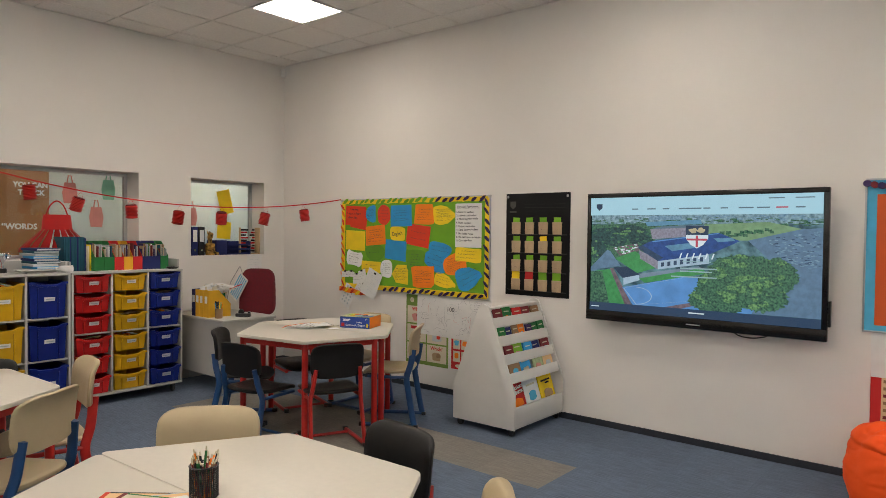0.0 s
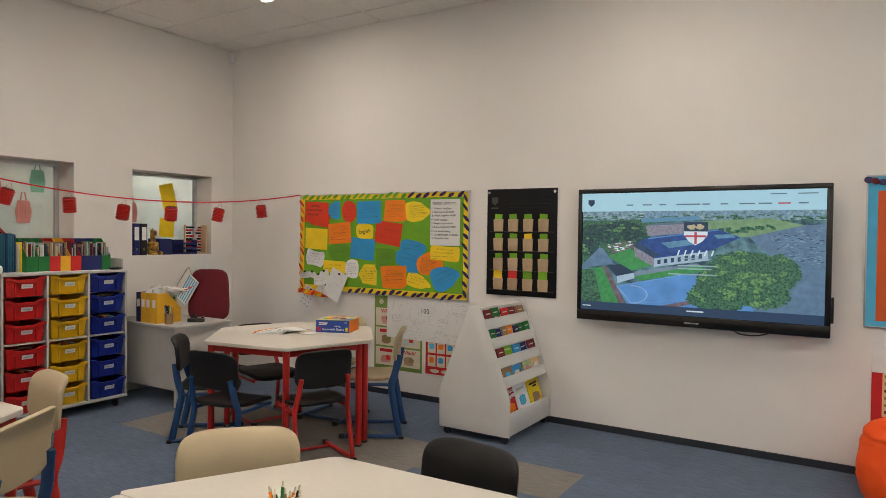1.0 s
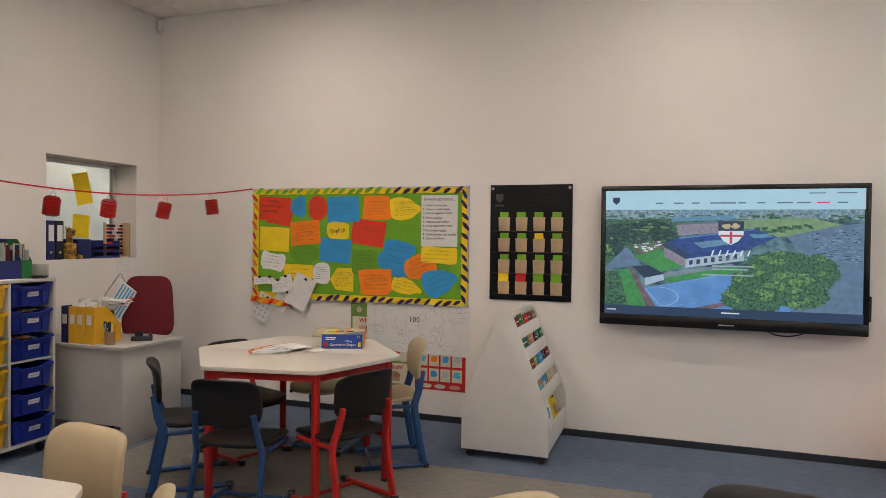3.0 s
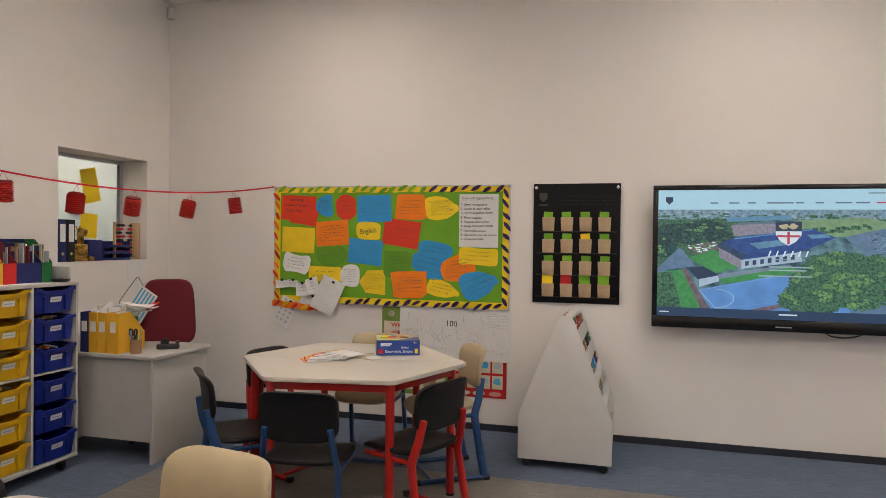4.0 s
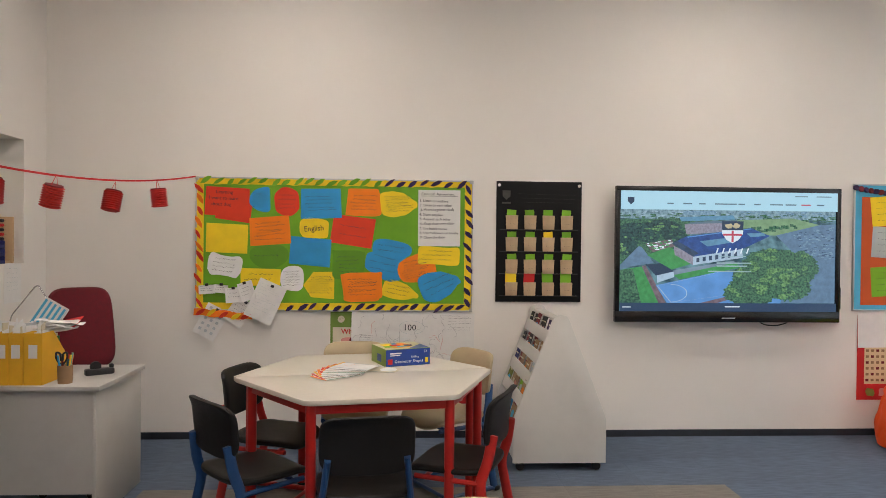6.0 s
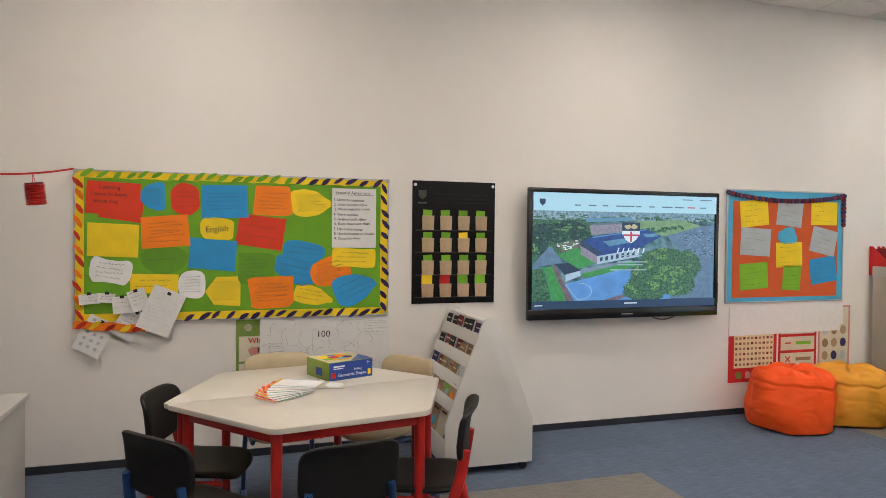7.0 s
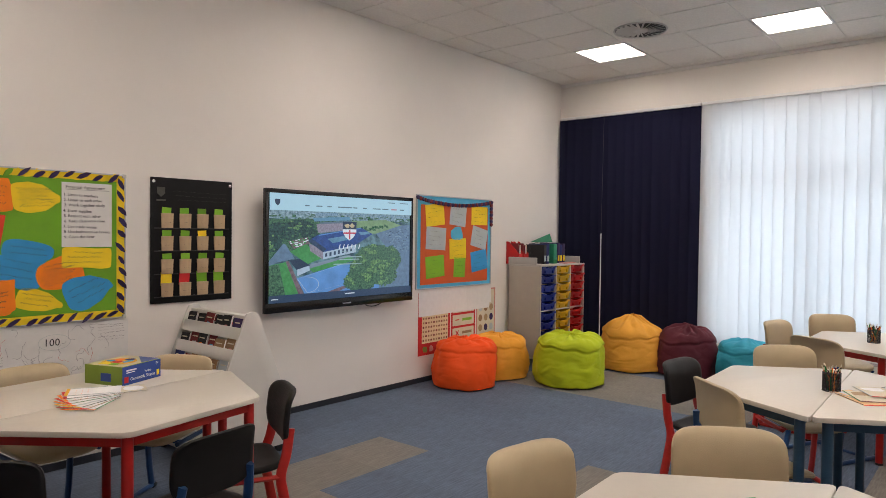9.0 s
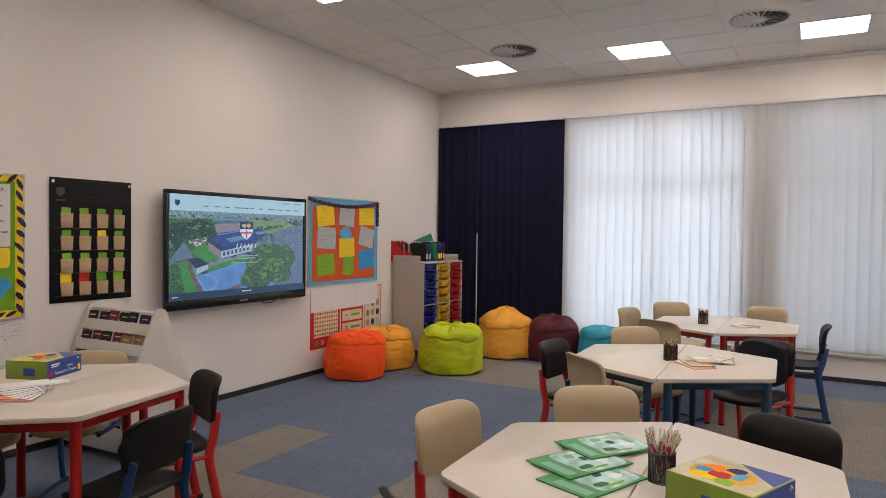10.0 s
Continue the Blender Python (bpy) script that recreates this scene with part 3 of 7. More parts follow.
# ---- television ----
tv = root("television", pose(5.04, -0.02, 1.40), "large wall-mounted flat screen showing an aerial view, switched on", "television")
W, H = 1.735, 1.015
part("casing", box(-W / 2 + 0.05, W / 2 - 0.05, -0.075, -0.012, -H / 2 + 0.05, H / 2 - 0.05, 0.01), M_BLACK, tv)
part("wall_bracket", box(-0.3, 0.3, -0.012, 0.019, -0.2, 0.2, 0.004), M_BLACK, tv)
bm = bmesh.new()
x0, x1, z0, z1 = -0.832, 0.832, -0.425, 0.472
for b in (box(-W / 2, W / 2, -0.115, -0.075, z1, H / 2, 0.006), box(-W / 2, W / 2, -0.115, -0.075, -H / 2, z0, 0.006), box(-W / 2, x0, -0.115, -0.075, z0 - 0.004, z1 + 0.004, 0.006), box(x1, W / 2, -0.115, -0.075, z0 - 0.004, z1 + 0.004, 0.006)):
    merge(bm, b)
part("bezel", bm, M_BLACK_GLOSS, tv)
part("side_module", box(W / 2, W / 2 + 0.016, -0.10, -0.06, -0.41, -0.24, 0.004), M_BLACK, tv)
part("maker_mark", box(-0.05, 0.05, -0.1165, -0.115, -0.48, -0.472), M_ALU, tv, smooth=False)
part("cable", tube([(0.25, -0.05, -0.49), (0.3, -0.06, -0.53), (0.4, -0.06, -0.54), (0.5, -0.05, -0.515), (0.52, -0.04, -0.46)], 0.005, 6, bend=0.05), M_BLACK, tv)


def lit(name, col, k=1.0, var=0.25, scale=18.0, other=None, cool=0.13):
    """A patch of the switched-on screen; cool: how far its colours lean to the screen's blue."""
    blue = lin(104, 150, 196)
    col = [c * (1 - cool) + b * cool for c, b in zip(col, blue)]
    other = other and [c * (1 - cool) + b * cool for c, b in zip(other, blue)]
    m = bpy.data.materials.new(name)
    m.use_nodes = True
    t = m.node_tree
    b = t.nodes["Principled BSDF"]
    b.inputs["Base Color"].default_value, b.inputs["Roughness"].default_value = (0.01, 0.01, 0.01, 1), 0.25
    n = t.nodes.new("ShaderNodeTexNoise")
    n.inputs["Scale"].default_value, n.inputs["Detail"].default_value = scale, 8
    co = t.nodes.new("ShaderNodeTexCoord")
    t.links.new(co.outputs["Object"], n.inputs[0])
    mix = t.nodes.new("ShaderNodeMix")
    mix.data_type = "RGBA"
    r = t.nodes.new("ShaderNodeMapRange")
    r.inputs[1].default_value, r.inputs[2].default_value = 0.35, 0.65
    t.links.new(n.outputs[0], r.inputs[0])
    t.links.new(r.outputs[0], mix.inputs[0])
    mix.inputs[6].default_value = (*[c * (1 - var) for c in col], 1)
    mix.inputs[7].default_value = (*(other or [c * (1 + var) for c in col]), 1)
    t.links.new(mix.outputs[2], b.inputs["Emission Color"])
    b.inputs["Emission Strength"].default_value = k * 0.95
    return m


screen = part("screen", box(x0, x1, -0.1, -0.09, z0, z1), lit("screen_land", lin(52, 92, 100), 1.0, 0.5, 14, lin(104, 144, 150)), tv, smooth=False)
LAYER = [0.0]


def patch(name, pts, m):
    """A flat region of the picture; pts in 0 to 1 across and down the screen."""
    LAYER[0] += 0.00008
    bm = bmesh.new()
    bm.faces.new([bm.verts.new((x0 + (x1 - x0) * u, -0.1003 - LAYER[0], z1 - (z1 - z0) * v)) for u, v in pts])
    return part(name, bm, m, screen, smooth=False)


def rect(a, b, c, d):
    return [(a, b), (c, b), (c, d), (a, d)]


def rough_ring(cx, cy, rx, ry, n=36, amp=0.12, seed=1):
    rng = random.Random(seed)
    return [(cx + rx * (1 + rng.uniform(-amp, amp)) * math.cos(2 * math.pi * k / n), cy + ry * (1 + rng.uniform(-amp, amp)) * math.sin(2 * math.pi * k / n)) for k in range(n)]


S_NAV = lit("screen_bar", lin(176, 218, 232), 1.0, 0.01)
S_LAWN = lit("screen_lawn", lin(58, 140, 40), 1.0, 0.15, 30)
S_FIELD = lit("screen_field", lin(120, 152, 96), 1.0, 0.15, 20)
S_PITCH = lit("screen_pitch", lin(88, 142, 204), 1.0, 0.12, 8)
S_ROOF = lit("screen_roof", lin(24, 58, 128), 1.0, 0.2, 30)
S_ROOF2 = lit("screen_pale_roof", lin(92, 140, 168), 1.0, 0.15, 30)
S_BRICK = lit("screen_brick", lin(140, 132, 142), 1.0, 0.2, 60)
S_ROAD = lit("screen_road", lin(120, 136, 150), 1.0, 0.15, 14)
S_TOWN = lit("screen_town", lin(104, 140, 160), 1.0, 0.2, 60, lin(138, 168, 186))
S_WHITE, S_DARK, S_RED = lit("screen_white", lin(225, 236, 240), 1.0, 0.0), lit("screen_dark", lin(22, 30, 48), 1.0, 0.0), lit("screen_red", lin(190, 50, 60), 1.0, 0.0)
S_FOOT = lit("screen_foot", lin(24, 40, 66), 1.0, 0.02)
S_GREYT = lit("screen_grey", lin(90, 110, 120), 1.0, 0.0)


def specks(name, area, n, m, seed, size=(0.004, 0.010), squat=0.6):
    """Many small flat flecks in one region, as one piece of the picture."""
    LAYER[0] += 0.00008
    rg = random.Random(seed)
    bm = bmesh.new()
    (ua, va), (ub, vb), (uc, vc), (ud, vd) = area
    for _ in range(n):
        p, q = rg.random(), rg.random()
        u = (ua * (1 - p) + ub * p) * (1 - q) + (ud * (1 - p) + uc * p) * q
        v = (va * (1 - p) + vb * p) * (1 - q) + (vd * (1 - p) + vc * p) * q
        a, b = rg.uniform(*size), rg.uniform(*size) * squat
        lean = rg.uniform(-0.4, 0.4) * a
        bm.faces.new([bm.verts.new((x0 + (x1 - x0) * x, -0.1003 - LAYER[0], z1 - (z1 - z0) * y)) for x, y in ((u - a, v - b), (u + a, v - b + lean), (u + a, v + b + lean), (u - a, v + b))])
    return tagged(part(name, bm, m, screen, smooth=False), kind="stuff")


def crown(cx, cy, rx, ry, seed, dark, light, n=26):
    """A tree: a dark ragged mass with lighter clumps of leaves."""
    patch("tree", rough_ring(cx, cy, rx, ry, 90, 0.10, seed), dark)
    rg = random.Random(seed)
    for k in range(n):
        a, q = rg.uniform(0, 6.28), 0.86 * math.sqrt(rg.random())
        g = rg.uniform(0.10, 0.22)
        patch("leaf_clump", rough_ring(cx + rx * q * math.cos(a), cy + ry * q * math.sin(a) - 0.01, rx * g, ry * g * 0.8, 16, 0.25, seed + k), light if k % 3 else dark)


S_CAR = lit("screen_car", lin(168, 190, 206), 1.0, 0.1)
S_ASPHALT = lit("screen_asphalt", lin(92, 118, 142), 1.0, 0.15, 20)
S_DEEP = lit("screen_deep_green", lin(18, 46, 34), 1.0, 0.5, 60, lin(40, 78, 50))
S_LEAF = lit("screen_leaf", lin(60, 112, 52), 1.0, 0.45, 70, lin(122, 168, 84))
S_LEAF2 = lit("screen_shaded_leaf", lin(34, 76, 44), 1.0, 0.45, 70, lin(78, 124, 66))
S_EARTH = lit("screen_earth", lin(110, 84, 80), 1.0, 0.25, 40)
S_GLASS = lit("screen_window", lin(34, 50, 74), 1.0, 0.2, 40)
patch("distance", rect(0, 0.15, 1, 0.23), lit("screen_far", lin(96, 130, 138), 1.0, 0.35, 40, lin(148, 178, 186)))
specks("far_hedge", ((0, 0.19), (1, 0.18), (1, 0.24), (0, 0.26)), 150, S_LEAF2, 41, (0.006, 0.016), 0.5)
specks("far_roof", ((0, 0.17), (0.5, 0.16), (0.5, 0.20), (0, 0.21)), 34, S_CAR, 42, (0.004, 0.010), 0.3)
specks("far_roof", ((0.5, 0.16), (1, 0.16), (1, 0.21), (0.5, 0.19)), 50, S_TOWN, 43, (0.006, 0.016), 0.4)
patch("meadow", [(0.0, 0.24), (0.32, 0.22), (0.32, 0.44), (0.0, 0.62)], S_LEAF2)
patch("field", [(0.54, 0.235), (0.80, 0.215), (0.93, 0.27), (0.74, 0.36), (0.52, 0.36)], S_FIELD)
specks("field_trees", ((0.56, 0.31), (0.80, 0.27), (0.82, 0.30), (0.60, 0.35)), 26, S_LEAF2, 44, (0.006, 0.012), 1.2)
patch("car_park", [(0.72, 0.36), (0.92, 0.27), (1, 0.26), (1, 0.70), (0.86, 0.60)], S_ASPHALT)
specks("car_park_marking", ((0.80, 0.34), (0.99, 0.28), (0.99, 0.58), (0.84, 0.50)), 110, S_TOWN, 45, (0.003, 0.008), 0.5)
specks("car_park_marking", ((0.80, 0.34), (0.99, 0.28), (0.99, 0.58), (0.84, 0.50)), 60, S_GLASS, 46, (0.003, 0.008), 0.45)
patch("shade", [(0.84, 0.58), (1, 0.55), (1, 0.93), (0.72, 0.93)], S_ASPHALT)
patch("far_block", [(0.27, 0.215), (0.52, 0.195), (0.53, 0.23), (0.28, 0.25)], S_ROOF2)
patch("far_block", [(0.29, 0.165), (0.44, 0.16), (0.44, 0.195), (0.29, 0.20)], S_TOWN)
patch("far_block", [(0.295, 0.275), (0.53, 0.25), (0.53, 0.325), (0.305, 0.36)], S_BRICK)
patch("far_roof", [(0.295, 0.275), (0.35, 0.252), (0.54, 0.235), (0.53, 0.255)], S_GREYT)
for q, (u, v, a, b) in enumerate(((0.07, 0.34, 0.085, 0.075), (0.19, 0.30, 0.09, 0.06), (0.25, 0.37, 0.055, 0.055), (0.03, 0.46, 0.05, 0.08), (0.13, 0.38, 0.05, 0.05))):
    crown(u, v, a, b, 60 + 7 * q, S_DEEP, S_LEAF if q % 2 else S_LEAF2, 14)
patch("playground", [(0.115, 0.44), (0.235, 0.40), (0.25, 0.46), (0.15, 0.51)], S_EARTH)
specks("play_things", ((0.12, 0.44), (0.23, 0.41), (0.24, 0.45), (0.15, 0.50)), 22, S_WHITE, 47, (0.004, 0.009), 0.7)
specks("play_things", ((0.12, 0.44), (0.23, 0.41), (0.24, 0.45), (0.15, 0.50)), 14, S_LAWN, 48, (0.004, 0.010), 0.7)
patch("road", [(0.0, 0.62), (0.085, 0.46), (0.10, 0.47), (0.155, 0.60), (0.05, 0.63), (0.0, 0.66)], S_ASPHALT)
patch("lawn", [(0.125, 0.535), (0.225, 0.465), (0.335, 0.60), (0.235, 0.655)], S_LAWN)
patch("path", [(0.215, 0.67), (0.52, 0.575), (0.54, 0.60), (0.245, 0.70)], S_ROAD)
patch("verge", [(0.245, 0.70), (0.53, 0.59), (0.56, 0.63), (0.275, 0.735)], S_LAWN)
patch("meadow", [(0.0, 0.66), (0.10, 0.63), (0.18, 0.94), (0.0, 0.94)], S_LAWN)
patch("meadow", [(0.0, 0.66), (0.06, 0.65), (0.10, 0.94), (0.0, 0.94)], S_LEAF2)
patch("track", [(0.10, 0.625), (0.118, 0.62), (0.215, 0.94), (0.18, 0.94)], S_EARTH)
patch("front", [(0.245, 0.455), (0.335, 0.535), (0.335, 0.615), (0.25, 0.53)], S_BRICK)
patch("front", [(0.335, 0.535), (0.56, 0.465), (0.565, 0.55), (0.335, 0.615)], S_CAR)
for k in range(7):
    u = 0.35 + 0.029 * k
    patch("front_window", [(u, 0.557 - 0.009 * k), (u + 0.014, 0.552 - 0.009 * k), (u + 0.014, 0.586 - 0.008 * k), (u, 0.592 - 0.008 * k)], S_GLASS)
patch("roof", [(0.235, 0.435), (0.305, 0.375), (0.60, 0.30), (0.69, 0.365), (0.565, 0.475), (0.335, 0.545)], S_ROOF)
patch("roof", [(0.235, 0.435), (0.26, 0.413), (0.36, 0.515), (0.335, 0.545)], S_GLASS)
patch("roof_light", [(0.365, 0.415), (0.485, 0.385), (0.52, 0.42), (0.40, 0.458)], S_ROOF2)
patch("roof_light", [(0.58, 0.345), (0.66, 0.34), (0.67, 0.365), (0.60, 0.375)], S_ROOF2)
patch("roof_ridge", [(0.305, 0.378), (0.60, 0.303), (0.603, 0.310), (0.31, 0.386)], S_PITCH)
patch("shed", [(0.17, 0.70), (0.245, 0.665), (0.25, 0.715), (0.17, 0.765)], S_CAR)
patch("shed", [(0.12, 0.615), (0.185, 0.60), (0.25, 0.668), (0.165, 0.705)], S_DARK)
patch("pitch", [(0.165, 0.785), (0.46, 0.665), (0.80, 0.665), (0.74, 0.94), (0.22, 0.94)], S_PITCH)
for a, b in (((0.17, 0.79), (0.235, 0.93)), ((0.17, 0.79), (0.45, 0.675)), ((0.24, 0.93), (0.50, 0.86))):
    patch("line", [a, b, (b[0] + 0.004, b[1]), (a[0] + 0.004, a[1])], S_CAR)
for k in range(12):
    a, b = -1.6 + 0.26 * k, -1.6 + 0.26 * (k + 1)
    patch("line", [(0.235 + 0.075 * math.cos(a), 0.85 + 0.075 * math.sin(a)), (0.235 + 0.075 * math.cos(b), 0.85 + 0.075 * math.sin(b)), (0.235 + 0.071 * math.cos(b), 0.85 + 0.071 * math.sin(b)), (0.235 + 0.071 * math.cos(a), 0.85 + 0.071 * math.sin(a))], S_CAR)
patch("kerb", [(0.37, 0.93), (0.55, 0.85), (0.56, 0.87), (0.43, 0.94)], S_EARTH)
for q, (u, v, a, b) in enumerate(((0.60, 0.84, 0.12, 0.12), (0.82, 0.63, 0.095, 0.14), (0.70, 0.60, 0.14, 0.13), (0.66, 0.74, 0.15, 0.17), (0.78, 0.78, 0.10, 0.13))):
    crown(u, v, a, b, 160 + 17 * q, S_LEAF2, S_LEAF, 22)
patch("page_bar", rect(0, 0, 1, 0.155), S_NAV)
patch("footer", rect(0, 0.93, 1, 1), S_FOOT)
patch("emblem", [(0.03, 0.055), (0.06, 0.055), (0.06, 0.09), (0.045, 0.115), (0.03, 0.09)], S_DARK)
for k, wdt in enumerate((0.03, 0.04, 0.03, 0.10, 0.03, 0.03, 0.06, 0.05, 0.045, 0.035)):
    u = 0.21 + k * 0.073 + (0.035 if k > 3 else 0)
    patch("menu_bar", rect(u, 0.098, u + wdt, 0.108), S_GREYT if k != 8 else S_RED)
patch("menu_bar", rect(0.80, 0.028, 0.86, 0.036), S_GREYT)
patch("menu_bar", rect(0.90, 0.028, 0.97, 0.036), S_GREYT)
patch("shield", [(0.462, 0.245), (0.562, 0.245), (0.560, 0.35), (0.54, 0.40), (0.512, 0.43), (0.484, 0.40), (0.464, 0.35)], S_WHITE)
patch("shield_top", [(0.462, 0.245), (0.562, 0.245), (0.561, 0.32), (0.463, 0.32)], S_DARK)
S_GOLD = lit("screen_gold", lin(190, 176, 130), 1.0, 0.1)
patch("shield_figure", rough_ring(0.495, 0.285, 0.017, 0.022, 14, 0.3, 2), S_GOLD)
patch("shield_figure", rough_ring(0.53, 0.285, 0.017, 0.022, 14, 0.3, 9), S_GOLD)
patch("shield_cross", rect(0.507, 0.325, 0.517, 0.42), S_RED)
patch("shield_cross", rect(0.468, 0.35, 0.556, 0.366), S_RED)
S_PALE = lit("screen_pale", lin(150, 178, 178), 1.0, 0.1)
for k in range(6):
    patch("title_bar", [(0.435 + 0.028 * k, 0.515), (0.443 + 0.028 * k, 0.47), (0.449 + 0.028 * k, 0.47), (0.441 + 0.028 * k, 0.515)], S_WHITE)
patch("title_bar", rect(0.45, 0.535, 0.575, 0.541), S_PALE)
for v, a, b in ((0.59, 0.44, 0.60), (0.615, 0.44, 0.58), (0.66, 0.40, 0.60)):
    patch("title_bar", rect(a, v, b, v + 0.010), S_PALE)
patch("footer_bar", rect(0.48, 0.955, 0.55, 0.965), S_WHITE)
patch("footer_bar", rect(0.01, 0.962, 0.05, 0.970), S_WHITE)

# ---- notice boards ----
def sheet(name, pts, m, material, parent, thick=0.0012, curl=0.0, label=""):
    """A piece of paper or card with the outline pts, a little curled."""
    bm = slab(pts, 0, thick)
    if curl:
        bmesh.ops.subdivide_edges(bm, edges=bm.edges[:], cuts=3, use_grid_fill=True)
        xs_ = [v.co.x for v in bm.verts]
        a, b = min(xs_), max(xs_)
        for v in bm.verts:
            u = (v.co.x - a) / max(b - a, 1e-6) * 2 - 1
            v.co.z += curl * (u * u + 0.3 * u)
    o = part(name, bm, material, parent, label, smooth=False)
    o.matrix_basis = m
    return o


def rag(w, h, seed, n=30, amp=0.085, p=3.2):
    """A hand-cut outline about w by h."""
    rng = random.Random(seed)
    f1, f2, q1, q2 = rng.randint(2, 3), rng.randint(4, 6), rng.uniform(0, 6), rng.uniform(0, 6)
    out = []
    for k in range(n):
        a = 2 * math.pi * k / n
        c, s = math.cos(a), math.sin(a)
        r = 1 + amp * math.sin(f1 * a + q1) + amp * 0.7 * math.sin(f2 * a + q2)
        out.append((abs(c) ** (2 / p) * math.copysign(1, c) * w / 2 * r, abs(s) ** (2 / p) * math.copysign(1, s) * h / 2 * r))
    return out


def oblong(w, h):
    return [(-w / 2, -h / 2), (w / 2, -h / 2), (w / 2, h / 2), (-w / 2, h / 2)]


BW, BH = 2.045, 0.985                                   # large board
bd = root("notice_board", on_north(2.095, 1.443, 0.0), "large framed notice board with green paper and coloured sheets", "notice board")
part("backing", box(-BW / 2 + 0.008, BW / 2 - 0.008, -BH / 2 + 0.008, BH / 2 - 0.008, 0.0005, 0.012), CARD["yellow"], bd, smooth=False)
for b in (box(-BW / 2, BW / 2, BH / 2 - 0.010, BH / 2, 0.0005, 0.02, 0.002), box(-BW / 2, BW / 2, -BH / 2, -BH / 2 + 0.010, 0.0005, 0.02, 0.002), box(-BW / 2, -BW / 2 + 0.010, -BH / 2 + 0.01, BH / 2 - 0.01, 0.0005, 0.02, 0.002), box(BW / 2 - 0.01, BW / 2, -BH / 2 + 0.01, BH / 2 - 0.01, 0.0005, 0.02, 0.002)):
    part("frame", b, M_ALU, bd)
for sx in (-1, 1):
    for sy in (-1, 1):
        part("frame_corner", box(sx * BW / 2 - 0.022 * (sx > 0) - 0.002, sx * BW / 2 + 0.022 * (sx < 0) + 0.002, sy * BH / 2 - 0.022 * (sy > 0) - 0.002, sy * BH / 2 + 0.022 * (sy < 0) + 0.002, 0.0, 0.022, 0.003), M_GREYLAM, bd)
part("green_paper", box(-BW / 2 + 0.058, BW / 2 - 0.062, -BH / 2 + 0.060, BH / 2 - 0.052, 0.012, 0.0135), CARD["green"], bd, smooth=False)


def at_board(u, v, out, turn=0.0):
    """u, v: 0 to 1 across and down the board."""
    return pose(-BW / 2 + BW * u, BH / 2 - BH * v, out, 0, 0, turn)


# u, v, width, height, turn, colour, cut, rows of writing
SHEETS = [
    (0.135, 0.235, 0.26, 0.18, -7, "red", "oblong", 0), (0.112, 0.185, 0.317, 0.21, -2, "red", "oblong", 3), (0.229, 0.165, 0.15, 0.18, 0, "blue", "taper", 7), (0.324, 0.178, 0.19, 0.205, 0, "red", "round", 4), (0.447, 0.187, 0.30, 0.215, 2, "blue", "oblong", 5),
    (0.600, 0.178, 0.255, 0.205, -1, "orange", "rag9", 5), (0.728, 0.180, 0.275, 0.20, 4, "yellow", "tail", 9), (0.112, 0.455, 0.297, 0.21, -2, "yellow", "oblong", 0), (0.265, 0.398, 0.30, 0.215, 5, "orange", "oblong", 6),
    (0.423, 0.375, 0.22, 0.145, -3, "yellow", "rag", 0), (0.561, 0.392, 0.31, 0.215, -8, "red", "oblong", 2), (0.409, 0.552, 0.295, 0.205, -5, "blue", "oblong", 0), (0.262, 0.585, 0.28, 0.18, 2, "shadedgreen", "round", 1),
    (0.546, 0.645, 0.24, 0.21, 0, "shadedgreen", "rag9", 5), (0.703, 0.525, 0.30, 0.135, -8, "blue", "round", 2), (0.678, 0.640, 0.285, 0.235, -14, "blue", "taper", 3), (0.793, 0.675, 0.28, 0.22, 14, "orange", "taper", 8),
    (0.876, 0.575, 0.31, 0.165, -4, "yellow", "bone", 3), (0.880, 0.790, 0.31, 0.225, 24, "blue", "tail", 3), (0.597, 0.812, 0.30, 0.215, 3, "orange", "rag9", 7), (0.737, 0.842, 0.27, 0.145, -12, "yellow", "tail", 3),
    (0.446, 0.802, 0.25, 0.215, 1, "yellow", "arrow", 8), (0.232, 0.745, 0.30, 0.13, -1, "yellow", "oblong", 2), (0.104, 0.660, 0.245, 0.185, -9, "white", "bone", 4), (0.346, 0.755, 0.175, 0.190, 0, "white", "round", 6),
]


def cut_out(kind, w, h, k):
    """The outline of one hand-cut sheet."""
    if kind == "oblong":
        rg = random.Random(k)
        return [(x + rg.uniform(-0.006, 0.006), y + rg.uniform(-0.006, 0.006)) for x, y in oblong(w, h)]
    if kind == "arrow":
        return [(-w / 2, 0), (-w * 0.28, -h * 0.42), (w * 0.40, -h * 0.5), (w * 0.42, h * 0.45), (-w * 0.2, h * 0.45)]
    if kind == "rag9":
        return rag(w, h, k + 11, 26, 0.045, 8.0)
    base = rag(w, h, k + 11, 34, 0.035, 2.4 if kind == "round" else 4.0)
    squeeze = {"tail": lambda u: 1.0 if u < 0.1 else 1.0 - 0.62 * min(1, (u - 0.1) / 0.7), "taper": lambda u: 1.0 + 0.10 * u - 0.30 * max(0, -u), "bone": lambda u: 0.78 + 0.30 * u * u}.get(kind, lambda u: 1.0)
    return [(x, y * squeeze(x / (w / 2)) - (0.10 * h * max(0, x / (w / 2)) if kind == "tail" else 0)) for x, y in base]


